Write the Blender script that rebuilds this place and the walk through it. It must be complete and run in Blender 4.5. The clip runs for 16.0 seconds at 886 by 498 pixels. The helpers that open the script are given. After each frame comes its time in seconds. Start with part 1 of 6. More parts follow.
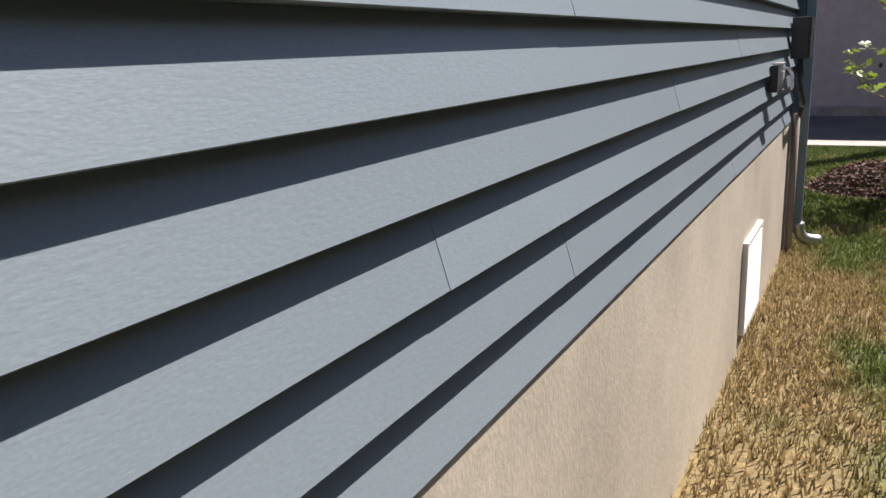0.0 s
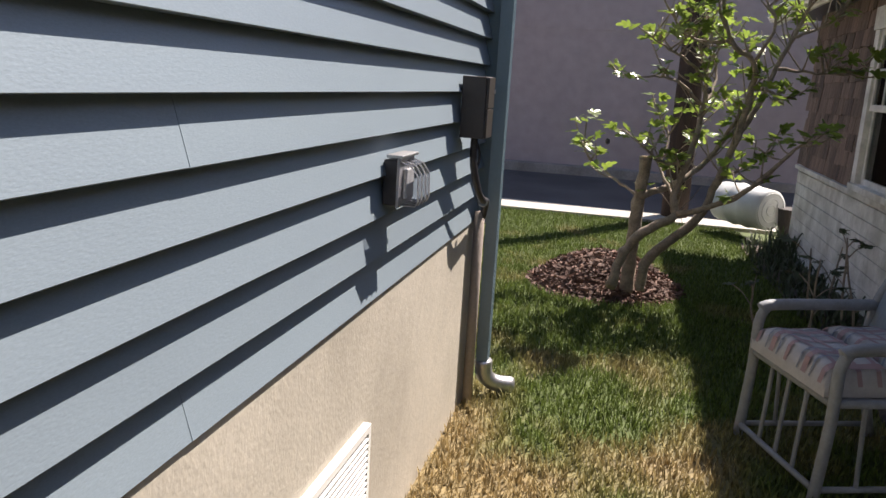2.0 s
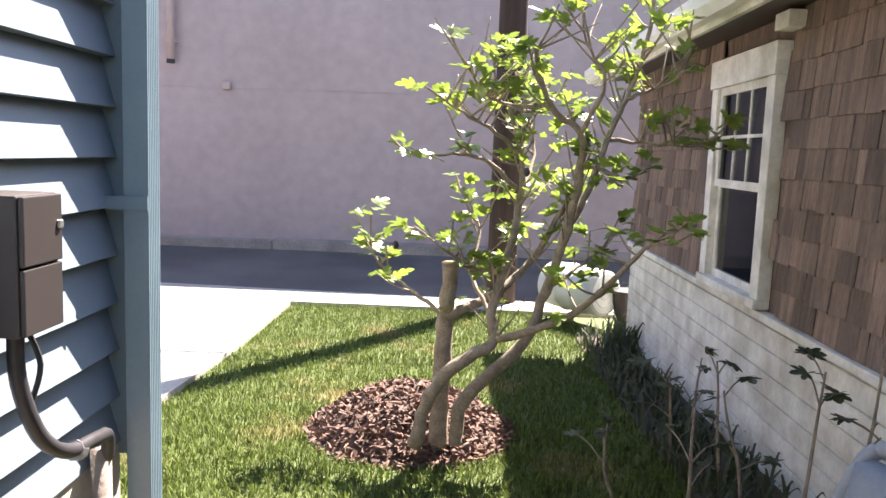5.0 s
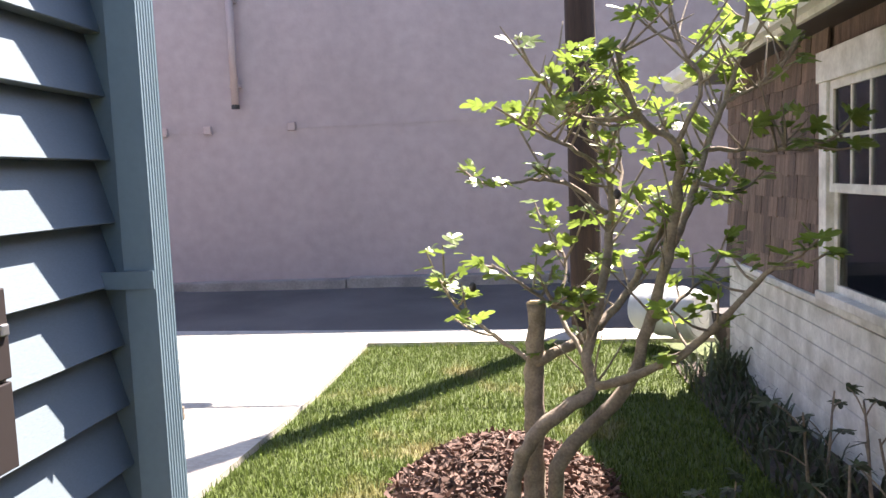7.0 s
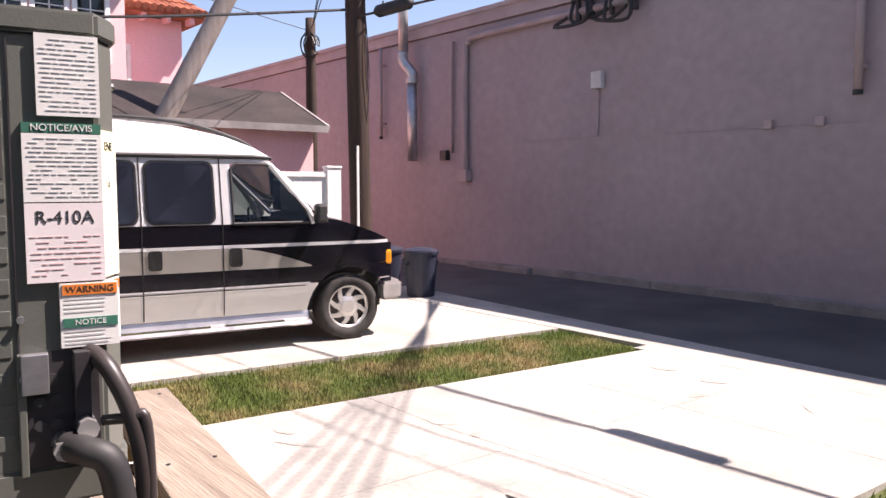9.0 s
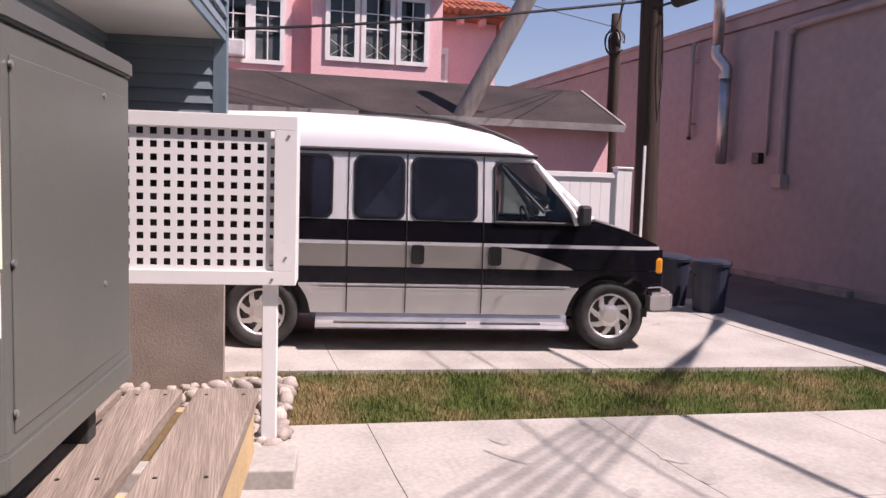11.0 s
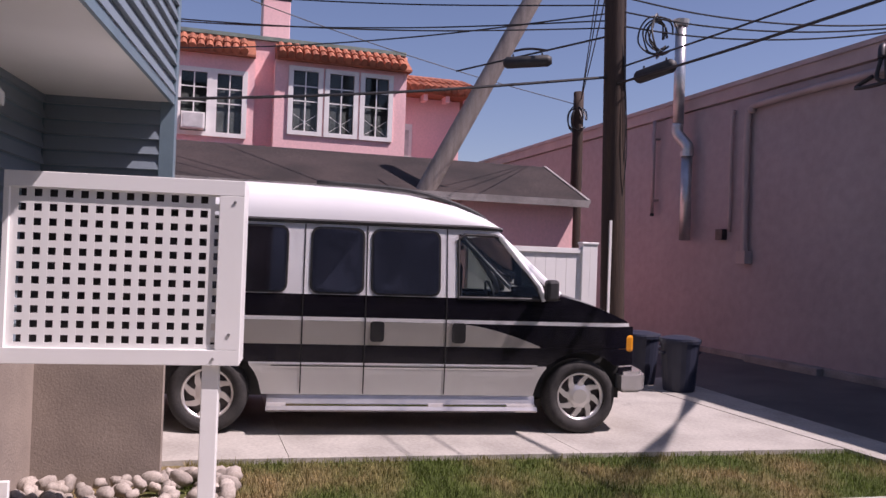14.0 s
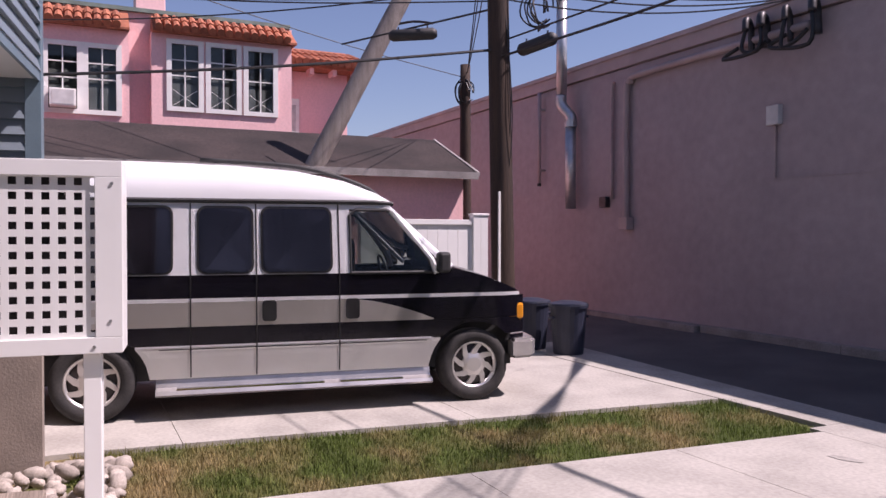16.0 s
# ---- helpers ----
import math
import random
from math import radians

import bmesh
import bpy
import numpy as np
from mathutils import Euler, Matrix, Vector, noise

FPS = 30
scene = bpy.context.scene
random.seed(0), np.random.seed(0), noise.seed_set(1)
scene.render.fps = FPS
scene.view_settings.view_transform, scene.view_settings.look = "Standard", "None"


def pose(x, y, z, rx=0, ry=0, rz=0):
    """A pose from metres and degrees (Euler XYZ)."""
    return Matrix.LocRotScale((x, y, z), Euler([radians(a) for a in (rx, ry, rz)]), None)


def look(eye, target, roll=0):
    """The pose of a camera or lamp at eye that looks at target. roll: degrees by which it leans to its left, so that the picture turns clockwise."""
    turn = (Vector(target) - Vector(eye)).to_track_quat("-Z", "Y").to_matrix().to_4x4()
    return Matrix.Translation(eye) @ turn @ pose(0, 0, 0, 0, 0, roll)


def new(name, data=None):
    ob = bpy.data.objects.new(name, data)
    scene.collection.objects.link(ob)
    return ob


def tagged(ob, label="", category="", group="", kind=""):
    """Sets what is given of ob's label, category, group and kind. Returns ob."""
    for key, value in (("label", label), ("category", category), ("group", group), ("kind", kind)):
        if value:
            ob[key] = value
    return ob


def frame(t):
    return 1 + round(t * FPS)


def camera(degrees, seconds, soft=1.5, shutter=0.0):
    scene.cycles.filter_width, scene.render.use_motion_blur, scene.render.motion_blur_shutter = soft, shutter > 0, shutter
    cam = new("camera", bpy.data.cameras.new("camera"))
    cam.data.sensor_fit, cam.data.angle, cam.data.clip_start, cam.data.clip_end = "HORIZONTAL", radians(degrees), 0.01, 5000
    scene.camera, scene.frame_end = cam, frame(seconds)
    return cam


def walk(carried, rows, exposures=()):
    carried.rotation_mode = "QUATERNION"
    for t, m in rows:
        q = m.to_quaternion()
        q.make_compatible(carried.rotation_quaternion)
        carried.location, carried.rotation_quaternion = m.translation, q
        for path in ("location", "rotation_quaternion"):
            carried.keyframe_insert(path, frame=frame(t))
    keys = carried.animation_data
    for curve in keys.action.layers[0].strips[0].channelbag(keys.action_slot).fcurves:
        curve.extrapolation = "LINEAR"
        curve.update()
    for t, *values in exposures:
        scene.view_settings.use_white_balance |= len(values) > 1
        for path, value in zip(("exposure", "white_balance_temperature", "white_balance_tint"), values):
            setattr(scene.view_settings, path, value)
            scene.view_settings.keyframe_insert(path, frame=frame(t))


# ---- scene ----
cam = camera(59.0, 16.0)
PATH = [
    (0, (-0.268, 0.285, 1.308), (-1.204, 1.983, 0.819), -2.4),
    (0.5, (-0.257, 0.685, 1.284), (-1.284, 2.339, 0.826), 0.7),
    (1, (-0.265, 1.148, 1.317), (-1.228, 2.848, 0.889), 0.9),
    (1.5, (-0.256, 1.734, 1.318), (-0.821, 3.599, 0.871), 1.5),
    (2, (-0.073, 2.304, 1.394), (-0.516, 4.207, 0.97), 3.5),
    (2.5, (-0.046, 2.882, 1.37), (-0.203, 4.823, 0.911), 3.6),
    (3, (-0.001, 3.333, 1.41), (-0.046, 5.288, 0.989), 3.0),
    (3.5, (0.109, 3.765, 1.446), (0.031, 5.728, 1.07), 2.7),
    (4, (0.107, 3.942, 1.479), (0.195, 5.908, 1.127), 3.4),
    (4.5, (0.089, 3.946, 1.492), (0.094, 5.924, 1.198), 3.0),
    (7, (0.032, 4.373, 1.515), (-0.209, 6.35, 1.333), -2.4),
    (7.5, (0.06, 4.76, 1.51), (-0.395, 6.70, 1.343), -2.6),
    (8, (0.018, 5.054, 1.455), (-0.642, 6.933, 1.267), 0.0),
    (8.5, (-0.03, 5.40, 1.54), (-1.113, 7.068, 1.336), -1.2),
    (9, (0.089, 5.687, 1.548), (-1.472, 6.926, 1.385), 0.0),
    (9.5, (0.073, 5.903, 1.548), (-1.588, 7.006, 1.393), 1.0),
    (10, (0.057, 6.108, 1.563), (-1.701, 7.038, 1.352), 1.4),
    (12.5, (-0.09, 6.53, 1.537), (-2.08, 6.725, 1.523), 2.8),
    (13, (-0.214, 6.53, 1.536), (-2.188, 6.852, 1.526), 3.4),
    (13.5, (-0.22, 6.52, 1.544), (-2.181, 6.908, 1.589), 3.0),
    (14, (-0.305, 6.514, 1.518), (-2.212, 7.117, 1.544), 2.0),
    (14.5, (-0.308, 6.507, 1.524), (-2.201, 7.152, 1.545), 0.7),
    (15, (-0.329, 6.505, 1.521), (-2.223, 7.148, 1.524), -0.1),
    (15.5, (-0.288, 6.514, 1.533), (-2.155, 7.231, 1.53), 0.1),
    (16, (-0.264, 6.529, 1.515), (-2.072, 7.383, 1.48), 0.0),
]
EXPOSURES = [(0, 1.05, 6750, 17), (1.0, 1.08, 6750, 17), (2.0, 1.35, 6800, 17), (3.0, 1.95, 6850, 18), (3.5, 2.4, 6900, 20), (4.5, 2.8, 6950, 18), (7.0, 2.5, 6850, 19), (8.0, 2.0, 6800, 22), (9.0, 1.35, 6850, 27), (10.0, 1.0, 6800, 31), (12.5, 0.30, 6500, 35), (14.5, 0.36, 6450, 36), (16.0, 0.50, 6450, 36)]
walk(cam, [(t, look(eye, target, roll)) for t, eye, target, roll in PATH], EXPOSURES)

# ---- light ----
SUN = Vector((0.84, 1.38, 2.25)).normalized()
world = bpy.data.worlds.new("sky")
world.use_nodes = True
scene.world = world
sky = world.node_tree.nodes.new("ShaderNodeTexSky")
sky.sky_type, sky.sun_disc = "NISHITA", False
sky.sun_elevation = math.asin(SUN.z)
sky.sun_rotation = math.atan2(SUN.x, SUN.y)
sky.air_density, sky.dust_density, sky.ozone_density = 1.0, 0.6, 2.0
world.node_tree.links.new(sky.outputs[0], world.node_tree.nodes["Background"].inputs[0])
world.node_tree.nodes["Background"].inputs[1].default_value = 0.076
sun = new("sun", bpy.data.lights.new("sun", "SUN"))
sun.data.energy, sun.data.angle, sun.data.color = 4.8, radians(0.53), (1.0, 0.95, 0.87)
sun.matrix_world = look(SUN * 40, (0, 0, 0))

# ---- materials ----
def mat(name, col, rough=0.6, metal=0.0, col2=None, scale=6.0, fine=0.0, fscale=80.0, bump=0.0, bscale=60.0, stretch=(1, 1, 1),
        rand=0.0, trans=0.0, spec=0.5, island=0.0, contrast=(0.35, 0.65)):
    """A surface with two scales of colour variation and fine relief, in metres."""
    m = bpy.data.materials.new(name)
    m.use_nodes = True
    nt = m.node_tree
    n, l = nt.nodes, nt.links
    b = n["Principled BSDF"]
    b.inputs["Roughness"].default_value, b.inputs["Metallic"].default_value = rough, metal
    b.inputs["Specular IOR Level"].default_value = spec
    co = n.new("ShaderNodeTexCoord")
    mp = n.new("ShaderNodeMapping")
    mp.inputs["Scale"].default_value = stretch
    geo = n.new("ShaderNodeNewGeometry")
    l.new(geo.outputs["Position"], mp.inputs[0])
    c2 = col2 or tuple(c * 0.8 for c in col)
    n1 = n.new("ShaderNodeTexNoise")
    n1.inputs["Scale"].default_value, n1.inputs["Detail"].default_value = scale, 5
    l.new(mp.outputs[0], n1.inputs[0])
    mr = n.new("ShaderNodeMapRange")
    mr.inputs[1].default_value, mr.inputs[2].default_value = contrast
    l.new(n1.outputs[0], mr.inputs[0])
    mx = n.new("ShaderNodeMix")
    mx.data_type = "RGBA"
    mx.inputs[6].default_value, mx.inputs[7].default_value = (*col, 1), (*c2, 1)
    l.new(mr.outputs[0], mx.inputs[0])
    out = mx.outputs[2]
    if fine:
        n2 = n.new("ShaderNodeTexNoise")
        n2.inputs["Scale"].default_value, n2.inputs["Detail"].default_value = fscale, 3
        l.new(mp.outputs[0], n2.inputs[0])
        m2 = n.new("ShaderNodeMapRange")
        m2.inputs[1].default_value, m2.inputs[2].default_value = 0.3, 0.7
        m2.inputs[3].default_value, m2.inputs[4].default_value = 1 - fine, 1 + fine
        l.new(n2.outputs[0], m2.inputs[0])
        mm = n.new("ShaderNodeMix")
        mm.data_type, mm.blend_type = "RGBA", "MULTIPLY"
        mm.inputs[0].default_value = 1
        l.new(out, mm.inputs[6])
        l.new(m2.outputs[0], mm.inputs[7])
        out = mm.outputs[2]
    for amount, node, sock in ((rand, "ShaderNodeObjectInfo", "Random"), (island, "ShaderNodeNewGeometry", "Random Per Island")):
        if amount:
            oi = n.new(node)
            m3 = n.new("ShaderNodeMapRange")
            m3.inputs[3].default_value, m3.inputs[4].default_value = 1 - amount, 1 + amount
            l.new(oi.outputs[sock], m3.inputs[0])
            mm = n.new("ShaderNodeMix")
            mm.data_type, mm.blend_type = "RGBA", "MULTIPLY"
            mm.inputs[0].default_value = 1
            l.new(out, mm.inputs[6])
            l.new(m3.outputs[0], mm.inputs[7])
            out = mm.outputs[2]
    l.new(out, b.inputs["Base Color"])
    if bump:
        n4 = n.new("ShaderNodeTexNoise")
        n4.inputs["Scale"].default_value, n4.inputs["Detail"].default_value = bscale, 4
        l.new(mp.outputs[0], n4.inputs[0])
        bp = n.new("ShaderNodeBump")
        bp.inputs["Strength"].default_value, bp.inputs["Distance"].default_value = 1.0, bump
        l.new(n4.outputs[0], bp.inputs["Height"])
        l.new(bp.outputs[0], b.inputs["Normal"])
    if trans:
        tr = n.new("ShaderNodeBsdfTranslucent")
        ms = n.new("ShaderNodeMixShader")
        ms.inputs[0].default_value = trans
        l.new(out, tr.inputs[0])
        l.new(b.outputs[0], ms.inputs[1])
        l.new(tr.outputs[0], ms.inputs[2])
        l.new(ms.outputs[0], n["Material Output"].inputs[0])
    return m


def glass(name, tint=(1, 1, 1), alpha=0.25, rough=0.02):
    """A thin pane: a clear or tinted sheet that also mirrors."""
    m = bpy.data.materials.new(name)
    m.use_nodes = True
    n, l = m.node_tree.nodes, m.node_tree.links
    g, t, x, f = (n.new(k) for k in ("ShaderNodeBsdfGlossy", "ShaderNodeBsdfTransparent", "ShaderNodeMixShader", "ShaderNodeFresnel"))
    g.inputs["Roughness"].default_value = rough
    t.inputs[0].default_value = (*(c * (1 - alpha) for c in tint), 1)
    f.inputs[0].default_value = 1.5
    l.new(f.outputs[0], x.inputs[0])
    l.new(t.outputs[0], x.inputs[1])
    l.new(g.outputs[0], x.inputs[2])
    l.new(x.outputs[0], n["Material Output"].inputs[0])
    return m


M_SIDING = mat("blue_grey_vinyl", (0.19, 0.235, 0.268), 0.40, col2=(0.172, 0.213, 0.245), scale=1.5, fine=0.06, fscale=300, bump=0.00035, bscale=160, stretch=(1, 0.5, 1.6), rand=0.04, spec=0.45)
M_TRIM = mat("blue_grey_trim", (0.16, 0.23, 0.27), 0.4, col2=(0.13, 0.19, 0.225), scale=3, fine=0.04)
M_STUCCO = mat("cream_stucco", (0.49, 0.445, 0.37), 0.9, col2=(0.37, 0.335, 0.275), scale=1.6, fine=0.07, fscale=45, bump=0.0012, bscale=90, stretch=(1, 1, 0.8))
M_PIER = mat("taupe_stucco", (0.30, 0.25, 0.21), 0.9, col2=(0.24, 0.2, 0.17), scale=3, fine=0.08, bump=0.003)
M_WHITE = mat("white_paint", (0.80, 0.79, 0.76), 0.45, col2=(0.72, 0.71, 0.68), scale=4, fine=0.03, bump=0.0006)
M_OLDWHITE = mat("old_white_paint", (0.76, 0.745, 0.70), 0.7, col2=(0.50, 0.48, 0.43), scale=5, fine=0.12, fscale=40, bump=0.0012, bscale=40)
M_VINYLWHITE = mat("white_vinyl", (0.82, 0.82, 0.80), 0.35, col2=(0.78, 0.78, 0.76), scale=2)
M_SOFFIT = mat("soffit_white", (0.72, 0.72, 0.70), 0.55, col2=(0.68, 0.68, 0.66), scale=2)
M_SHINGLE = mat("cedar_shingle", (0.205, 0.142, 0.112), 0.85, col2=(0.12, 0.086, 0.07), scale=7, fine=0.25, fscale=60, bump=0.004, bscale=40, stretch=(1, 3.5, 0.4), rand=0.38)
M_SHINGLE_FAR = mat("cedar_shingle_far", (0.205, 0.142, 0.112), 0.85, col2=(0.12, 0.086, 0.07), scale=7, fine=0.25, fscale=60, bump=0.004, bscale=40, stretch=(1, 3.5, 0.4), island=0.38)
M_ROOF = mat("asphalt_roof", (0.10, 0.085, 0.08), 0.95, col2=(0.06, 0.05, 0.047), scale=3, fine=0.25, fscale=90, bump=0.004, bscale=120)
M_OLDROOF = mat("weathered_roof", (0.042, 0.03, 0.028), 0.95, col2=(0.02, 0.015, 0.014), scale=1.1, fine=0.3, fscale=25, bump=0.006, bscale=50)
M_CONC = mat("pale_concrete", (0.41, 0.388, 0.348), 0.85, col2=(0.30, 0.282, 0.252), scale=1.8, fine=0.12, fscale=30, bump=0.002, bscale=140, contrast=(0.4, 0.72))
M_STAIN = mat("dusty_concrete_mark", (0.28, 0.268, 0.245), 0.9, col2=(0.38, 0.36, 0.325), scale=14, fine=0.1)
M_ASPHALT = mat("asphalt", (0.12, 0.11, 0.108), 0.9, col2=(0.075, 0.07, 0.07), scale=0.9, fine=0.2, fscale=120, bump=0.004, bscale=160)
M_WALLPAINT = mat("mauve_wall_paint", (0.368, 0.313, 0.325), 0.8, col2=(0.318, 0.268, 0.28), scale=0.5, fine=0.07, fscale=6, bump=0.006, bscale=9, contrast=(0.3, 0.7))
M_WALLTRIM = mat("mauve_metal_trim", (0.42, 0.34, 0.335), 0.6, col2=(0.35, 0.28, 0.275), scale=2, fine=0.06)
M_LEDGE = mat("grey_ledge_concrete", (0.30, 0.28, 0.27), 0.9, col2=(0.2, 0.185, 0.18), scale=2.5, fine=0.15, fscale=40, bump=0.006)
M_GALV = mat("galvanised_steel", (0.55, 0.55, 0.56), 0.38, 0.85, col2=(0.42, 0.42, 0.43), scale=5, fine=0.1)
M_PINK = mat("pink_stucco", (0.86, 0.53, 0.53), 0.9, col2=(0.80, 0.48, 0.48), scale=1.2, fine=0.06, fscale=20, bump=0.004, bscale=40)
M_TILE = mat("terracotta_tile", (0.42, 0.145, 0.075), 0.8, col2=(0.30, 0.10, 0.055), scale=8, fine=0.2, bump=0.003, rand=0.2, island=0.25)
M_COPPER = mat("green_flashing", (0.20, 0.26, 0.22), 0.7, col2=(0.13, 0.17, 0.15), scale=4)
M_POLE = mat("brown_creosote_pole", (0.050, 0.029, 0.019), 0.85, col2=(0.028, 0.017, 0.013), scale=6, fine=0.25, fscale=60, bump=0.006, bscale=30, stretch=(2.5, 2.5, 0.12))
M_GREYPOLE = mat("grey_weathered_pole", (0.36, 0.31, 0.28), 0.9, col2=(0.25, 0.21, 0.19), scale=5, fine=0.2, bump=0.005, stretch=(2.5, 2.5, 0.15))
M_BLACK = mat("black_rubber", (0.02, 0.02, 0.022), 0.6, col2=(0.03, 0.03, 0.03), scale=10)
M_TYRE = mat("tyre_rubber", (0.022, 0.021, 0.021), 0.85, col2=(0.04, 0.037, 0.035), scale=12, fine=0.2, bump=0.002)
M_WIRE = mat("black_cable", (0.015, 0.015, 0.016), 0.5)
M_ACGREY = mat("olive_grey_enamel", (0.15, 0.157, 0.136), 0.33, 0.2, col2=(0.13, 0.138, 0.122), scale=2, fine=0.03, bump=0.0003, bscale=200)
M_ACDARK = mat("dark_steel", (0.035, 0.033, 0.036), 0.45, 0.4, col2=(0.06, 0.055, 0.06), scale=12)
M_PAPER = mat("label_paper", (0.74, 0.74, 0.71), 0.6, col2=(0.68, 0.67, 0.65), scale=10)
M_PAPERPINK = mat("faded_label_paper", (0.76, 0.70, 0.70), 0.6, col2=(0.70, 0.64, 0.64), scale=10)
M_PAPERYEL = mat("yellow_label_paper", (0.72, 0.70, 0.47), 0.6, col2=(0.74, 0.73, 0.62), scale=7)
M_GREENINK = mat("green_label_ink", (0.03, 0.16, 0.11), 0.6)
M_ORANGEINK = mat("orange_label_ink", (0.72, 0.20, 0.03), 0.6)
M_REDINK = mat("red_label_ink", (0.70, 0.46, 0.46), 0.6)
M_REDPAINT = mat("red_badge_enamel", (0.55, 0.03, 0.04), 0.35)
M_INK = mat("black_label_ink", (0.03, 0.03, 0.03), 0.6)
M_GREYINK = mat("grey_label_ink", (0.60, 0.60, 0.59), 0.6)
M_WOOD = mat("pressure_treated_wood", (0.30, 0.245, 0.195), 0.85, col2=(0.21, 0.168, 0.132), scale=4, fine=0.22, fscale=35, bump=0.003, bscale=40, stretch=(0.25, 6, 6))
# Lighter yellow wood: joists carry sunlight in it, the sawn cut is fresh.
M_WOODEND = mat("sunlit_fresh_wood", (0.55, 0.40, 0.21), 0.85, col2=(0.46, 0.33, 0.17), scale=6, fine=0.12)
M_ROCK = mat("river_stone", (0.42, 0.37, 0.32), 0.85, col2=(0.30, 0.26, 0.225), scale=14, fine=0.15, bump=0.003, rand=0.25)
M_BARK = mat("fig_bark", (0.30, 0.245, 0.19), 0.9, col2=(0.19, 0.15, 0.115), scale=18, fine=0.2, fscale=90, bump=0.003, bscale=70)
M_LEAF = mat("fig_leaf", (0.23, 0.31, 0.055), 0.36, col2=(0.16, 0.235, 0.042), scale=12, rand=0.3, trans=0.5, spec=0.7)
M_LEAFDARK = mat("dull_leaf", (0.07, 0.10, 0.045), 0.5, col2=(0.055, 0.06, 0.035), scale=12, rand=0.3, trans=0.3)
M_MULCH = mat("bark_mulch", (0.13, 0.075, 0.055), 0.9, col2=(0.075, 0.045, 0.035), scale=12, fine=0.3, fscale=60, bump=0.01, bscale=40)
M_CHIP = mat("mulch_chip", (0.17, 0.095, 0.07), 0.85, col2=(0.09, 0.055, 0.045), scale=20, fine=0.2, island=0.5)
M_SOIL = mat("dark_soil", (0.075, 0.055, 0.042), 0.95, col2=(0.045, 0.034, 0.028), scale=8, fine=0.3, bump=0.01, bscale=40)
M_WICKER = mat("grey_painted_rattan", (0.27, 0.28, 0.30), 0.55, col2=(0.22, 0.23, 0.245), scale=20, fine=0.1, bump=0.001)
M_CUSHION = mat("checked_cushion_cloth", (0.46, 0.44, 0.43), 0.95, col2=(0.41, 0.39, 0.385), scale=14, fine=0.05, bump=0.001, bscale=400)
M_STRIPE = mat("grey_rose_cloth_stripe", (0.37, 0.25, 0.25), 0.95, col2=(0.33, 0.235, 0.24), scale=12)
M_STRIPEGREY = mat("blue_grey_cloth_stripe", (0.27, 0.28, 0.31), 0.95, col2=(0.24, 0.25, 0.28), scale=12)
M_SLING = mat("blue_grey_cloth", (0.21, 0.235, 0.27), 0.95, col2=(0.18, 0.205, 0.24), scale=12, fine=0.06, bump=0.001, bscale=300)
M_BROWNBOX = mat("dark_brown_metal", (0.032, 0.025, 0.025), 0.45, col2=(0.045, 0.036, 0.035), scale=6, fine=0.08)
M_BROWNSIDE = mat("dark_brown_door", (0.038, 0.031, 0.03), 0.4, col2=(0.04, 0.033, 0.032), scale=6)
M_CLEAR = glass("clear_plastic_cover", (0.9, 0.9, 0.92), 0.12, 0.12)
M_MILKY = mat("milky_plastic", (0.62, 0.62, 0.64), 0.3, col2=(0.55, 0.55, 0.57), scale=20, trans=0.5)
M_PANE = glass("window_pane", (0.75, 0.8, 0.8), 0.35)
# Near-black: the dimness of unlit interiors is put into this colour.
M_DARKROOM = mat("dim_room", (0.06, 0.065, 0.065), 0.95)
M_CURTAIN = mat("grey_blind", (0.58, 0.59, 0.58), 0.9, col2=(0.42, 0.43, 0.42), scale=5)
M_VANBLACK = mat("black_car_paint", (0.012, 0.011, 0.018), 0.12, col2=(0.015, 0.013, 0.02), scale=2, spec=0.6)
M_VANSILVER = mat("silver_car_paint", (0.92, 0.92, 0.93), 0.28, 0.05, col2=(0.89, 0.89, 0.90), scale=2)
M_VANLOWER = mat("pale_silver_car_paint", (0.90, 0.885, 0.85), 0.3, 0.1, col2=(0.84, 0.82, 0.79), scale=2)
M_BOARD = mat("bright_step_metal", (0.62, 0.60, 0.58), 0.22, 0.6, col2=(0.52, 0.50, 0.49), scale=5)
M_VANTAUPE = mat("grey_beige_car_paint", (0.70, 0.67, 0.63), 0.30, 0.6, col2=(0.66, 0.63, 0.59), scale=2)
M_VANWHITE = mat("white_fibreglass_top", (0.80, 0.80, 0.80), 0.25, col2=(0.77, 0.77, 0.78), scale=2)
M_TINT = mat("tinted_car_glass", (0.014, 0.012, 0.016), 0.04, col2=(0.018, 0.015, 0.02), scale=3, spec=0.7)
M_CARGLASS = glass("car_glass", (0.55, 0.6, 0.58), 0.3)
M_CHROME = mat("chrome", (0.75, 0.75, 0.75), 0.12, 1.0)
M_ALLOY = mat("brushed_alloy", (0.72, 0.70, 0.68), 0.32, 0.75, col2=(0.68, 0.66, 0.64), scale=8)
M_AMBER = mat("amber_lens", (0.85, 0.33, 0.02), 0.15)
M_HEADLAMP = mat("headlamp_lens", (0.6, 0.62, 0.62), 0.08, spec=0.8)
M_BIN = mat("navy_plastic", (0.022, 0.026, 0.045), 0.45, col2=(0.03, 0.034, 0.055), scale=5)
M_BARREL = mat("pale_grey_plastic", (0.62, 0.64, 0.64), 0.5, col2=(0.5, 0.52, 0.52), scale=6)
M_LAMPGLASS = mat("frosted_lamp_globe", (0.66, 0.64, 0.60), 0.3)


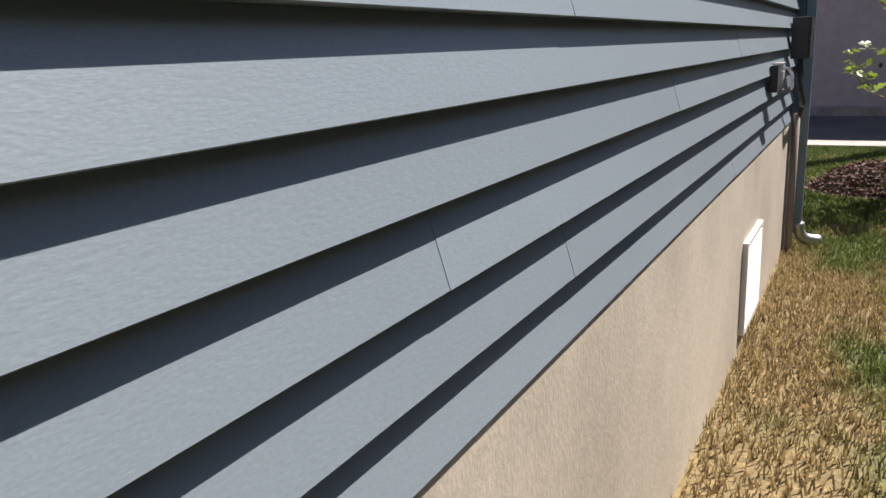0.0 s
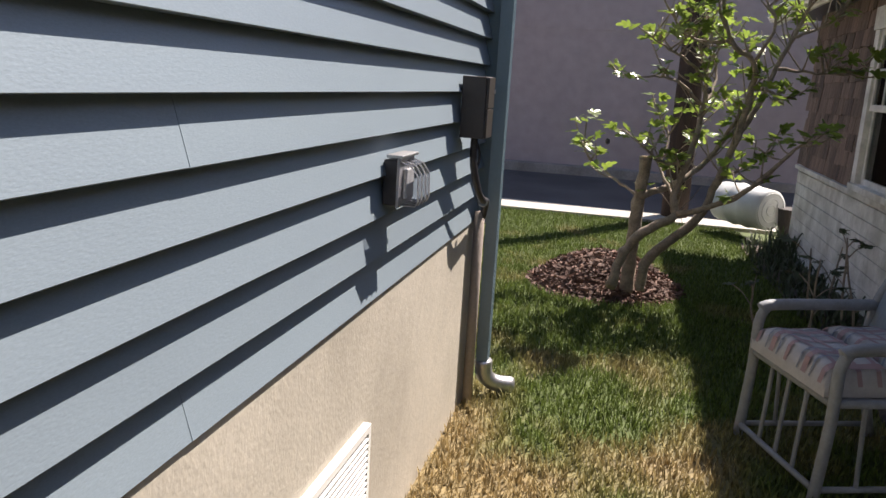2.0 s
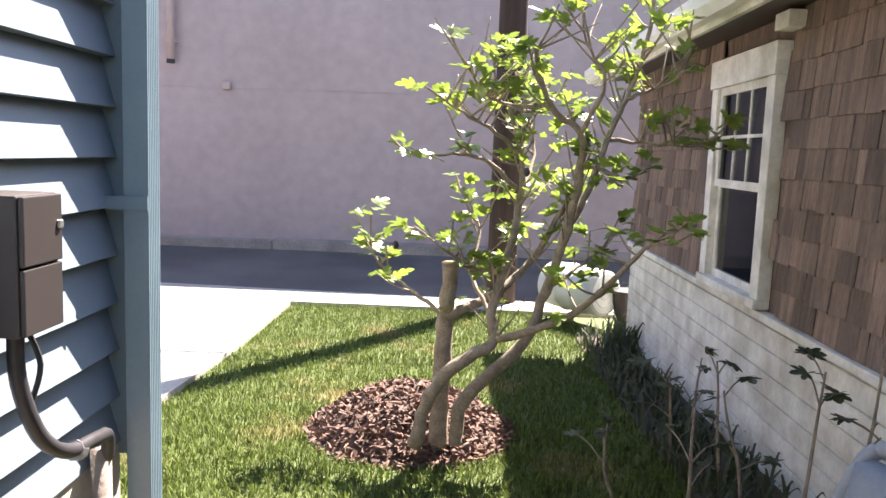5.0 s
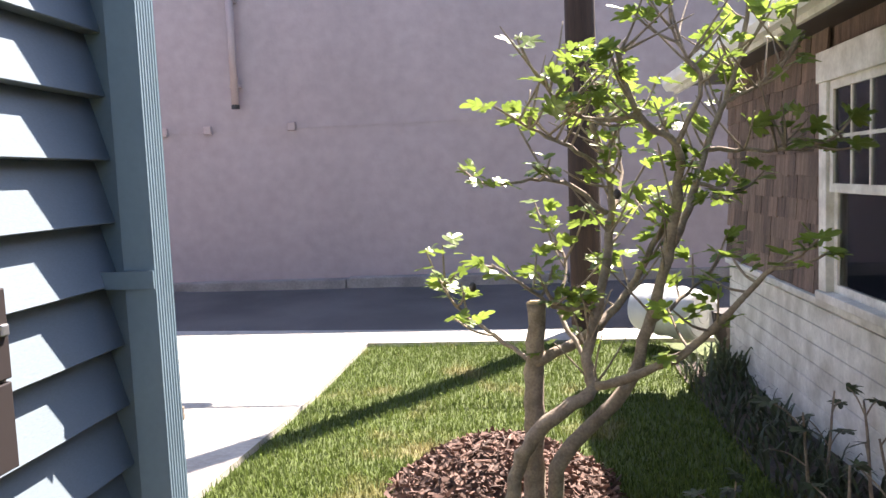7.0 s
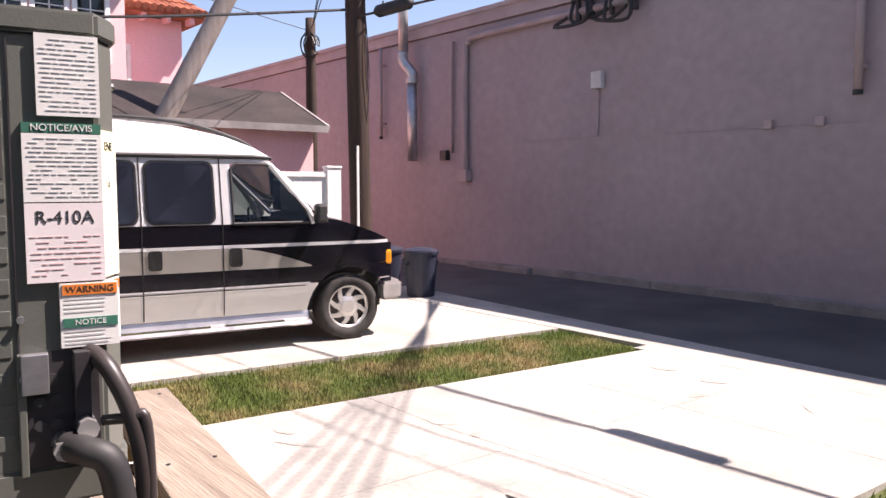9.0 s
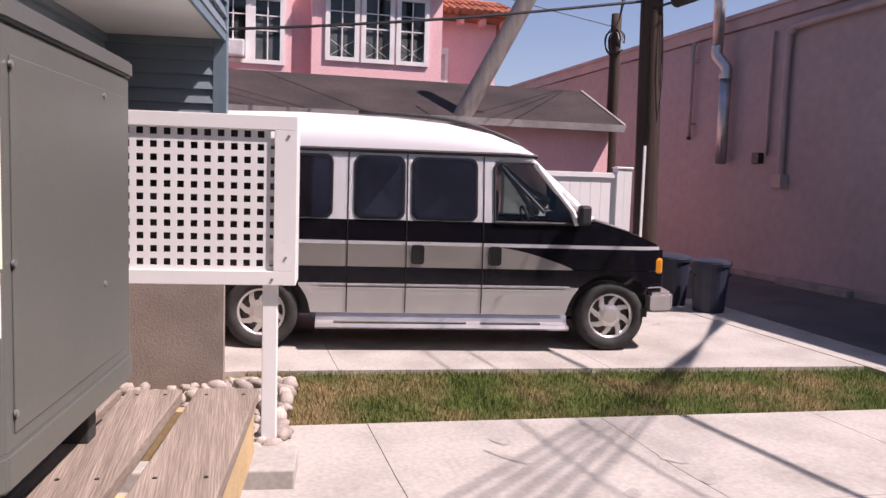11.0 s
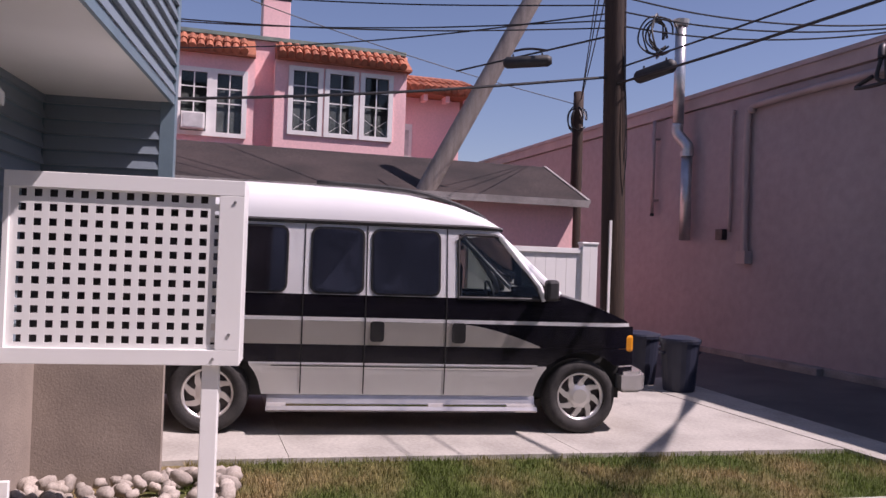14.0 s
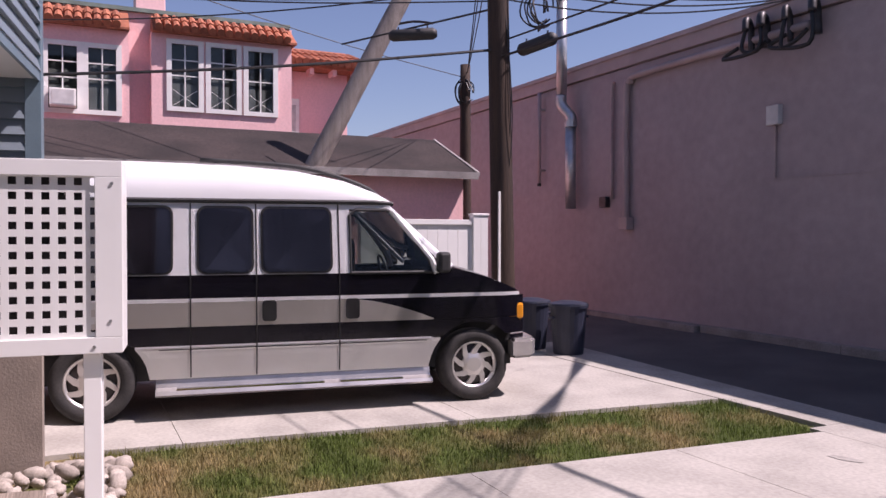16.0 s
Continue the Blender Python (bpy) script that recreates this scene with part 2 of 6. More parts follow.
def lawn_mat(name, blade):
    """Grass that turns from green to straw in patches, most of all along the sunny foundation."""
    m = bpy.data.materials.new(name)
    m.use_nodes = True
    n, l = m.node_tree.nodes, m.node_tree.links
    b = n["Principled BSDF"]
    b.inputs["Roughness"].default_value = 0.7
    b.inputs["Specular IOR Level"].default_value = 0.25
    geo = n.new("ShaderNodeNewGeometry")
    sx = n.new("ShaderNodeSeparateXYZ")
    l.new(geo.outputs["Position"], sx.inputs[0])
    n1 = n.new("ShaderNodeTexNoise")
    n1.inputs["Scale"].default_value, n1.inputs["Detail"].default_value = 1.5, 5
    l.new(geo.outputs["Position"], n1.inputs[0])

    def step(v, a, c):
        r = n.new("ShaderNodeMapRange")
        r.inputs[1].default_value, r.inputs[2].default_value = a, c
        l.new(v, r.inputs[0])
        return r.outputs[0]

    def op(kind, a, c):
        o = n.new("ShaderNodeMath")
        o.operation = kind
        for i, v in enumerate((a, c)):
            if isinstance(v, float):
                o.inputs[i].default_value = v
            else:
                l.new(v, o.inputs[i])
        return o.outputs[0]
    path = step(sx.outputs[1], 7.4, 4.6)
    edge = op("MULTIPLY", step(sx.outputs[0], -0.1, -0.62), step(sx.outputs[1], 6.0, 5.0))
    strip = op("MULTIPLY", step(sx.outputs[0], -4.6, -4.9), step(sx.outputs[1], 17.0, 7.5))
    dry = op("ADD", op("MULTIPLY", path, 0.17), op("ADD", op("MULTIPLY", edge, 0.26), op("MULTIPLY", strip, 0.17)))
    amount = step(op("ADD", n1.outputs[0], dry), 0.56, 0.80)
    mx = n.new("ShaderNodeMix")
    mx.data_type = "RGBA"
    k = 1.0 if blade else 0.6
    mx.inputs[6].default_value = (0.105 * k, 0.145 * k, 0.032 * k, 1)
    mx.inputs[7].default_value = (0.33 * k, 0.25 * k, 0.12 * k, 1)
    l.new(amount, mx.inputs[0])
    n2 = n.new("ShaderNodeTexNoise")
    n2.inputs["Scale"].default_value, n2.inputs["Detail"].default_value = 35, 4
    l.new(geo.outputs["Position"], n2.inputs[0])
    m2 = n.new("ShaderNodeMapRange")
    m2.inputs[1].default_value, m2.inputs[2].default_value, m2.inputs[3].default_value, m2.inputs[4].default_value = 0.3, 0.7, 0.55, 1.35
    l.new(n2.outputs[0], m2.inputs[0])
    mm = n.new("ShaderNodeMix")
    mm.data_type, mm.blend_type = "RGBA", "MULTIPLY"
    mm.inputs[0].default_value = 1
    l.new(mx.outputs[2], mm.inputs[6])
    l.new(m2.outputs[0], mm.inputs[7])
    out = mm.outputs[2]
    if blade:
        m3 = n.new("ShaderNodeMapRange")
        m3.inputs[3].default_value, m3.inputs[4].default_value = 0.65, 1.35
        l.new(geo.outputs["Random Per Island"], m3.inputs[0])
        m4 = n.new("ShaderNodeMix")
        m4.data_type, m4.blend_type = "RGBA", "MULTIPLY"
        m4.inputs[0].default_value = 1
        l.new(out, m4.inputs[6])
        l.new(m3.outputs[0], m4.inputs[7])
        out = m4.outputs[2]
        tr = n.new("ShaderNodeBsdfTranslucent")
        ms = n.new("ShaderNodeMixShader")
        ms.inputs[0].default_value = 0.28
        l.new(out, tr.inputs[0])
        l.new(b.outputs[0], ms.inputs[1])
        l.new(tr.outputs[0], ms.inputs[2])
        l.new(ms.outputs[0], n["Material Output"].inputs[0])
    l.new(out, b.inputs["Base Color"])
    return m


M_LAWN = lawn_mat("lawn_soil", False)
M_BLADE = lawn_mat("grass_blade", True)

# ---- mesh helpers ----
def mesh_of(bm, name="mesh", smooth=False):
    me = bpy.data.meshes.new(name)
    bm.normal_update()
    bm.to_mesh(me)
    bm.free()
    if smooth:
        for p in me.polygons:
            p.use_smooth = True
    return me


def part(name, bm, material, parent=None, label="", smooth=False, at=None):
    """Links a bmesh (or a mesh) as one object, under a thing or a part if one is given."""
    me = bm if isinstance(bm, bpy.types.Mesh) else mesh_of(bm, name, smooth)
    if not me.materials:
        me.materials.append(material)
    ob = new(name, me)
    if parent is not None:
        ob.parent = parent
    if at is not None:
        ob.matrix_basis = at
    if label:
        ob["label"] = label
    return ob


def thing(name, label, category, at=None, group="", kind=""):
    ob = new(name)
    if at is not None:
        ob.matrix_basis = at
    return tagged(ob, label, category, group, kind)


def box(bm, x0, x1, y0, y1, z0, z1, bevel=0.0):
    vs = [bm.verts.new((x, y, z)) for z in (z0, z1) for y in (y0, y1) for x in (x0, x1)]
    fs = [bm.faces.new([vs[i] for i in f]) for f in ((0, 2, 3, 1), (4, 5, 7, 6), (0, 1, 5, 4), (2, 6, 7, 3), (0, 4, 6, 2), (1, 3, 7, 5))]
    if bevel:
        es = list({e for f in fs for e in f.edges})
        bmesh.ops.bevel(bm, geom=es, offset=bevel, segments=2, affect="EDGES", profile=0.5)
    return bm


def cube(x0, x1, y0, y1, z0, z1, bevel=0.0):
    return box(bmesh.new(), min(x0, x1), max(x0, x1), min(y0, y1), max(y0, y1), min(z0, z1), max(z0, z1), bevel)


def tube(bm, pts, radii, seg=8, cap=True):
    """A round bar along a line of points, with a radius at each."""
    pts = [Vector(p) for p in pts]
    if not hasattr(radii, "__len__"):
        radii = [radii] * len(pts)
    rings, up = [], None
    for i, p in enumerate(pts):
        d = (pts[min(i + 1, len(pts) - 1)] - pts[max(i - 1, 0)]).normalized()
        if up is None:
            up = d.orthogonal().normalized()
        up = (up - d * up.dot(d)).normalized()
        side = d.cross(up)
        rings.append([bm.verts.new(p + (up * math.cos(a) + side * math.sin(a)) * radii[i]) for a in (2 * math.pi * k / seg for k in range(seg))])
    for a, b in zip(rings, rings[1:]):
        for k in range(seg):
            bm.faces.new((a[k], a[(k + 1) % seg], b[(k + 1) % seg], b[k]))
    if cap:
        bm.faces.new(rings[0][::-1])
        bm.faces.new(rings[-1])
    return bm


def curve_pts(pts, n=6):
    """A smooth line through the points."""
    pts = [Vector(p) for p in pts]
    out = []
    for i in range(len(pts) - 1):
        p0, p1, p2, p3 = pts[max(i - 1, 0)], pts[i], pts[i + 1], pts[min(i + 2, len(pts) - 1)]
        for k in range(n):
            t = k / n
            out.append(0.5 * (2 * p1 + (p2 - p0) * t + (2 * p0 - 5 * p1 + 4 * p2 - p3) * t * t + (3 * p1 - p0 - 3 * p2 + p3) * t ** 3))
    return out + [pts[-1]]


def prism(bm, poly, axis, a, b):
    """A flat outline (two coordinates a point) drawn out along an axis from a to b."""
    def at(p, v):
        return {"x": (v, p[0], p[1]), "y": (p[0], v, p[1]), "z": (p[0], p[1], v)}[axis]
    lo, hi = [bm.verts.new(at(p, a)) for p in poly], [bm.verts.new(at(p, b)) for p in poly]
    fs = [bm.faces.new(lo), bm.faces.new(hi[::-1])]
    for i in range(len(poly)):
        j = (i + 1) % len(poly)
        fs.append(bm.faces.new((lo[j], lo[i], hi[i], hi[j])))
    bmesh.ops.recalc_face_normals(bm, faces=fs)
    return bm


def round_rect(x0, x1, z0, z1, r, n=4):
    out = []
    for cx, cz, a0 in ((x1 - r, z1 - r, 0), (x0 + r, z1 - r, 90), (x0 + r, z0 + r, 180), (x1 - r, z0 + r, 270)):
        out += [(cx + r * math.cos(radians(a0 + 90 * k / n)), cz + r * math.sin(radians(a0 + 90 * k / n))) for k in range(n + 1)]
    return out


def writing(text, size, material, parent, at, name="lettering"):
    """Raised lettering in the built-in font, turned into a mesh."""
    cu = bpy.data.curves.new("text", "FONT")
    cu.body, cu.size, cu.extrude = text, size, 0.0004
    cu.align_x, cu.align_y = "CENTER", "CENTER"
    tmp = bpy.data.objects.new("text", cu)
    me = bpy.data.meshes.new_from_object(tmp)
    bpy.data.objects.remove(tmp)
    me.materials.clear()
    return part(name, me, material, parent, at=at)


# ---- ground ----
def ground_z(x, y):
    """Level by the houses, falling gently to the drive and rising again across the alley."""
    t = min(max((y - 6.0) / 5.0, 0), 1)
    s = min(max((-x - 1.0) / 3.0, 0), 1)
    z = -0.16 * max(t * t * (3 - 2 * t), s * (1 if y > 5.0 else 0))
    if y > 13.0:
        z += 0.15 * min((y - 13.0) / 2.8, 1)
    return z


def sheet(bm, x0, x1, y0, y1, dz=0.0, step=0.5):
    nx, ny = max(int((x1 - x0) / step), 1), max(int((y1 - y0) / step), 1)
    g = [[bm.verts.new((x0 + (x1 - x0) * i / nx, y0 + (y1 - y0) * j / ny, ground_z(x0 + (x1 - x0) * i / nx, y0 + (y1 - y0) * j / ny) + dz)) for i in range(nx + 1)] for j in range(ny + 1)]
    for j in range(ny):
        for i in range(nx):
            bm.faces.new((g[j][i], g[j][i + 1], g[j + 1][i + 1], g[j + 1][i]))
    return bm


bm = bmesh.new()
for (x0, x1, y0, y1) in ((-40, 30, -25, 12.5),):
    sheet(bm, x0, x1, y0, y1, -0.012, 0.6)
for q in (((-900, -900), (900, -900), (900, -25), (-900, -25)), ((-900, -25), (-40, -25), (-40, 900), (-900, 900)),
          ((30, -25), (900, -25), (900, 900), (30, 900)), ((-40, 30), (30, 30), (30, 900), (-40, 900))):
    bm.faces.new([bm.verts.new((x, y, -0.02)) for x, y in q])
tagged(part("ground", bm, M_LAWN), "worn lawn soil with green and straw patches", "ground", kind="structure")

bm = sheet(bmesh.new(), -40, 30, 12.5, 30, -0.03, 0.5)
tagged(part("road", bm, M_ASPHALT), "dark grey asphalt alley with fine cracks", "road", kind="structure")


def slab(bm, poly, h=0.03):
    """A concrete slab that follows the ground."""
    fine = []
    for (ax, ay), (bx, by) in zip(poly, poly[1:] + poly[:1]):
        k = max(int(math.hypot(bx - ax, by - ay) / 0.3), 1)
        fine += [(ax + (bx - ax) * i / k, ay + (by - ay) * i / k) for i in range(k)]
    poly = fine
    top = [bm.verts.new((x, y, ground_z(x, y) + h)) for x, y in poly]
    low = [bm.verts.new((x, y, ground_z(x, y) - 0.1)) for x, y in poly]
    f = bm.faces.new(top)
    if f.normal.z < 0:
        f.normal_flip()
    for i in range(len(poly)):
        j = (i + 1) % len(poly)
        bm.faces.new((top[i], low[i], low[j], top[j]))
    bmesh.ops.recalc_face_normals(bm, faces=bm.faces[:])
    bmesh.ops.triangulate(bm, faces=bm.faces[:])


drive = thing("pavement", "pale sunlit concrete driveway slabs with dusty marks", "pavement", kind="structure")
J = 0.003
def strip_x(y, side):
    return (-5.24 + 0.075 * (y - 6.6)) if side else (-6.78 + 0.103 * (y - 6.6))
rows_y = [5.6, 7.3, 9.0, 10.7, 12.2]
for y0, y1 in zip(rows_y, rows_y[1:]):
    for k in range(2):
        a0, a1 = (-1.72, -3.4) if k == 0 else (-3.4, None)
        b = bmesh.new()
        xa0, xa1 = (a1 if a1 else strip_x(y0, 1)), (a1 if a1 else strip_x(y1, 1))
        n = 4
        left = [(xa0 + (xa1 - xa0) * i / n + J, y0 + J + (y1 - y0 - 2 * J) * i / n) for i in range(n + 1)]
        right = [(a0 - J, y0 + J + (y1 - y0 - 2 * J) * i / n) for i in range(n, -1, -1)]
        slab(b, left + right)
        part("slab", b, M_CONC, drive)
for y0, y1 in ((1.0, 4.0), (4.0, 7.3), (7.3, 9.8), (9.8, 12.4)):
    b = bmesh.new()
    n = 4
    xr = lambda y: strip_x(max(y, 6.6), 0) if y >= 6.6 else -6.78
    slab(b, [(xr(y0 + (y1 - y0) * i / n) - J, y0 + J + (y1 - y0 - 2 * J) * i / n) for i in range(n + 1)] + [(-10.4, y1 - J), (-10.4, y0 + J)])
    part("slab", b, M_CONC, drive)
for x0, x1 in ((4.0, 0.6), (0.6, -1.72), (-1.72, -3.4), (-3.4, -4.95), (-4.95, -5.6), (-5.6, -8.0), (-8.0, -10.4)):
    b = bmesh.new()
    lo0, lo1 = (12.06, 12.06) if x0 <= 4.0 and x1 >= -1.73 else ((12.2, 12.2) if x1 > -5.0 else (12.42, 12.42))
    slab(b, [(x1 + J, lo1 + J), (x0 - J, lo0 + J), (x0 - J, 12.64 - 0.06 * x0), (x1 + J, 12.64 - 0.06 * x1)])
    part("slab", b, M_CONC, drive)

# ---- blue house ----
house = thing("wall_house", "blue-grey vinyl lap siding over a cream stucco foundation", "wall", kind="structure")
PITCH, SILL, FACE = 0.1075, 0.815, -0.692
part("foundation", cube(-0.95, -0.70, -7.0, 5.66, -0.3, SILL + 0.01), M_STUCCO, house, "cream stucco foundation with rain stains")
part("core", cube(-0.95, -0.732, -7.0, 5.60, SILL + 0.015, 6.3), M_TRIM, house)
b = bmesh.new()
box(b, -0.716, -0.702, -7.0, 5.60, SILL - 0.02, SILL + 0.012)
part("starter_strip", b, M_TRIM, house)


def lap_mesh(length, depth=0.033, pitch=PITCH):
    """One course of siding, running along local y, its foot proud of the course below."""
    prof = [(0.0, 0.0), (depth - 0.002, 0.0), (depth, 0.0015), (0.003, pitch - 0.002), (0.0, pitch + 0.006)]
    m = mesh_of(prism(bmesh.new(), prof, "y", 0, length), "lap")
    return m


# prism along y takes (x, z) pairs
laps = {}
def lap(y0, y1, x, z, parent, m=None):
    key = round(y1 - y0, 3)
    if key not in laps:
        laps[key] = lap_mesh(key)
        laps[key].materials.append(M_SIDING)
    ob = part("siding_board", laps[key], M_SIDING, parent)
    ob.matrix_basis = (m or Matrix()) @ Matrix.Translation((x, y0, z))
    return ob


for i in range(24):
    z = SILL + i * PITCH
    cuts = (-7.0, (-3.1, -2.3, -1.7)[i % 3], (1.55, 3.35, 2.35, 1.1)[(i * 3 + 1) % 4], 5.65)
    for a, c in zip(cuts, cuts[1:]):
        lap(a - (0.03 if a == cuts[2] else 0.0), c, FACE - 0.034 + (0.0008 if a == cuts[2] else 0.0), z, house)
for i in range(24, 50):
    lap(-7.0, 5.65, FACE - 0.034, SILL + i * PITCH, house)

# corner post and rain pipe
part("corner_post", cube(-0.775, -0.664, 5.652, 5.70, SILL - 0.03, 6.3, 0.004), M_TRIM, house)
pipe = thing("downspout", "blue-grey ribbed metal downspout with a pale elbow", "downspout")
ribs = []
for k in range(7):
    y = 5.613 + k * 0.0095
    ribs += [(-0.608, y), (-0.608, y + 0.0045), (-0.612, y + 0.0058), (-0.612, y + 0.0083)]
part("pipe", prism(bmesh.new(), [(-0.66, 5.608)] + ribs + [(-0.61, 5.68), (-0.66, 5.68)], "z", 0.10, 6.2), M_TRIM, pipe)
part("elbow", tube(bmesh.new(), curve_pts([(-0.63, 5.635, 0.16), (-0.62, 5.64, 0.09), (-0.575, 5.66, 0.05), (-0.50, 5.70, 0.035)], 4), [0.042, 0.042, 0.04, 0.04, 0.04, 0.04, 0.038, 0.038, 0.038, 0.038, 0.038, 0.038, 0.038], 10), M_GALV, pipe, "pale worn elbow at the foot", smooth=True)
for z in (1.35, 3.0):
    part("bracket", cube(-0.70, -0.606, 5.602, 5.606, z, z + 0.03), M_TRIM, pipe)

# louvred vent
vent = thing("foundation_vent", "white louvred crawl-space vent in the foundation", "vent")
VY0, VY1, VZ0, VZ1 = 3.68, 4.18, 0.065, 0.475
b = bmesh.new()
for a in ((VY0, VY1, VZ0, VZ0 + 0.02), (VY0, VY1, VZ1 - 0.02, VZ1), (VY0, VY0 + 0.02, VZ0 + 0.02, VZ1 - 0.02), (VY1 - 0.02, VY1, VZ0 + 0.02, VZ1 - 0.02)):
    box(b, -0.705, -0.678, *a)
part("frame", b, M_WHITE, vent)
part("backing", cube(-0.703, -0.695, VY0 + 0.02, VY1 - 0.02, VZ0 + 0.02, VZ1 - 0.02), M_ACDARK, vent)
slat = mesh_of(prism(bmesh.new(), [(-0.697, 0.017), (-0.695, 0.019), (-0.677, 0.002), (-0.677, -0.001)], "y", VY0 + 0.02, VY1 - 0.02), "slat")
slat.materials.append(M_WHITE)
for k in range(20):
    part("slat", slat, M_WHITE, vent, at=Matrix.Translation((0, 0, VZ0 + 0.022 + k * 0.0184)))

# outlet with a clear cover
outlet = thing("outdoor_outlet", "outdoor socket under a clear plastic cover", "outlet")
part("plate", cube(-0.70, -0.662, 4.255, 4.385, 1.06, 1.18, 0.004), M_ACDARK, outlet)
cover = part("cover", prism(bmesh.new(), [(-0.660, 1.062), (-0.612, 1.062), (-0.606, 1.075), (-0.608, 1.14), (-0.625, 1.165), (-0.660, 1.178)], "y", 4.26, 4.38), M_CLEAR, outlet, "clear plastic cover")
for y in (4.262, 4.30, 4.34, 4.378):
    part("cover_rib", tube(bmesh.new(), [(-0.658, y, 1.178), (-0.625, y, 1.166), (-0.607, y, 1.142), (-0.604, y, 1.075), (-0.612, y, 1.062), (-0.658, y, 1.062)], 0.0022, 5), M_MILKY, cover)
part("cover_lip", cube(-0.662, -0.655, 4.25, 4.39, 1.055, 1.185, 0.002), M_MILKY, cover)
part("socket", cube(-0.655, -0.643, 4.285, 4.355, 1.075, 1.155, 0.004), M_GREYINK, outlet)
part("hood", cube(-0.69, -0.645, 4.245, 4.395, 1.186, 1.194, 0.002), M_GALV, outlet)

# telephone box and its cable
tbox = thing("utility_box", "dark brown metal utility box on the siding", "utility box")
part("body", cube(-0.69, -0.60, 5.10, 5.22, 1.19, 1.41, 0.004), M_BROWNBOX, tbox)
part("door", cube(-0.60, -0.591, 5.103, 5.217, 1.30, 1.408, 0.002), M_BROWNSIDE, tbox)
part("lower_door", cube(-0.60, -0.592, 5.103, 5.217, 1.192, 1.296, 0.002), M_BROWNSIDE, tbox)
part("latch", cube(-0.592, -0.586, 5.20, 5.213, 1.352, 1.366, 0.002), M_GALV, tbox)
cable = thing("conduit", "grey flexible conduit looping from the box to the ground", "conduit")
part("loop", tube(bmesh.new(), curve_pts([(-0.645, 5.165, 1.19), (-0.645, 5.17, 1.10), (-0.63, 5.20, 1.00), (-0.62, 5.27, 0.945), (-0.625, 5.38, 0.925), (-0.64, 5.47, 0.90), (-0.655, 5.50, 0.84)], 5), 0.014, 8), M_ACDARK, cable, smooth=True)
part("wire", tube(bmesh.new(), curve_pts([(-0.65, 5.20, 1.19), (-0.63, 5.21, 1.12), (-0.64, 5.19, 1.05)], 5), 0.005, 6), M_BLACK, cable)
part("riser", tube(bmesh.new(), [(-0.668, 5.50, 0.86), (-0.668, 5.50, -0.05)], 0.022, 10), M_PIER, cable, "painted riser pipe", smooth=True)
part("coupling", tube(bmesh.new(), [(-0.624, 5.30, 0.935), (-0.626, 5.325, 0.925)], 0.019, 10), M_GALV, cable)

# rear of the blue house: recessed lower wall, wing, upper storey
ANG = -7.55
# local axes of the rear: u runs away along the wall (x), n outward (y)
def rear(u, n, z):
    a = radians(ANG)
    return Vector((-0.69 - u * math.cos(a) - n * math.sin(a), 5.515 - u * math.sin(a) + n * math.cos(a), z))


RM = Matrix.Translation((-0.69, 5.515, 0)) @ Matrix.Rotation(radians(ANG), 4, "Z")
REC, WING, SOFF, OUT = -0.78, 5.60, 2.59, 0.08
def rbox(u0, u1, n0, n1, z0, z1, bevel=0.0):
    bm = cube(-u1, -u0, n0, n1, z0, z1, bevel)
    bm.transform(RM)
    return bm


back = thing("wall_rear", "shaded blue-grey lap siding of the recessed rear wall", "wall", kind="structure")
part("core", rbox(0.12, WING, REC - 0.3, REC - 0.012, 0.9, SOFF), M_TRIM, back)
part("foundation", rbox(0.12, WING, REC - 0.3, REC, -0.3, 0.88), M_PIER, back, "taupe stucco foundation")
def wing_block(u0, n_out, z0, z1):
    """The wing, whose outer face falls back beyond its corner."""
    b = prism(bmesh.new(), [(-u0, REC - 0.3), (-u0, n_out), (-(WING + 0.08), n_out), (-(WING + 3.0), n_out - 1.0), (-(WING + 3.0), REC - 1.4)], "z", z0, z1)
    b.transform(RM)
    return b


part("wing_core", wing_block(WING + 0.012, OUT - 0.012, 0.9, SOFF), M_TRIM, back)
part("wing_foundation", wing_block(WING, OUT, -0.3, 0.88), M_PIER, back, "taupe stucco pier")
part("upper_core", wing_block(0.02, OUT - 0.014, SOFF + 0.02, 6.3), M_TRIM, back)
part("corner_board", rbox(WING - 0.012, WING + 0.09, OUT - 0.09, OUT + 0.012, 0.88, 6.3, 0.003), M_TRIM, back)
for i in range(16):
    z = 0.9 + i * PITCH
    m = RM @ Matrix.Translation((-0.12, REC - 0.02, z)) @ Matrix.Rotation(radians(90), 4, "Z")
    lap(0, WING - 0.13, 0, 0, back, m)
    m = RM @ Matrix.Translation((-WING + 0.0, REC, z))
    lap(0, OUT - REC - 0.09, -0.018, 0, back, m)
for i in range(34):
    m = RM @ Matrix.Translation((-0.05, OUT - 0.018, SOFF + 0.03 + i * PITCH)) @ Matrix.Rotation(radians(90), 4, "Z")
    lap(0, WING - 0.06, 0, 0, back, m)
ceil = part("ceiling", rbox(0.02, WING + 0.3, REC - 0.2, OUT - 0.012, SOFF - 0.02, SOFF + 0.015), M_SOFFIT)
tagged(ceil, "white flat soffit over the recess", "ceiling", kind="structure")
part("fascia", rbox(0.02, WING - 0.013, OUT - 0.016, OUT + 0.006, SOFF - 0.035, SOFF + 0.03), M_TRIM, back)
part("roof", cube(-9.5, -0.3, -7.3, 6.8, 6.3, 6.5), M_ROOF, back)

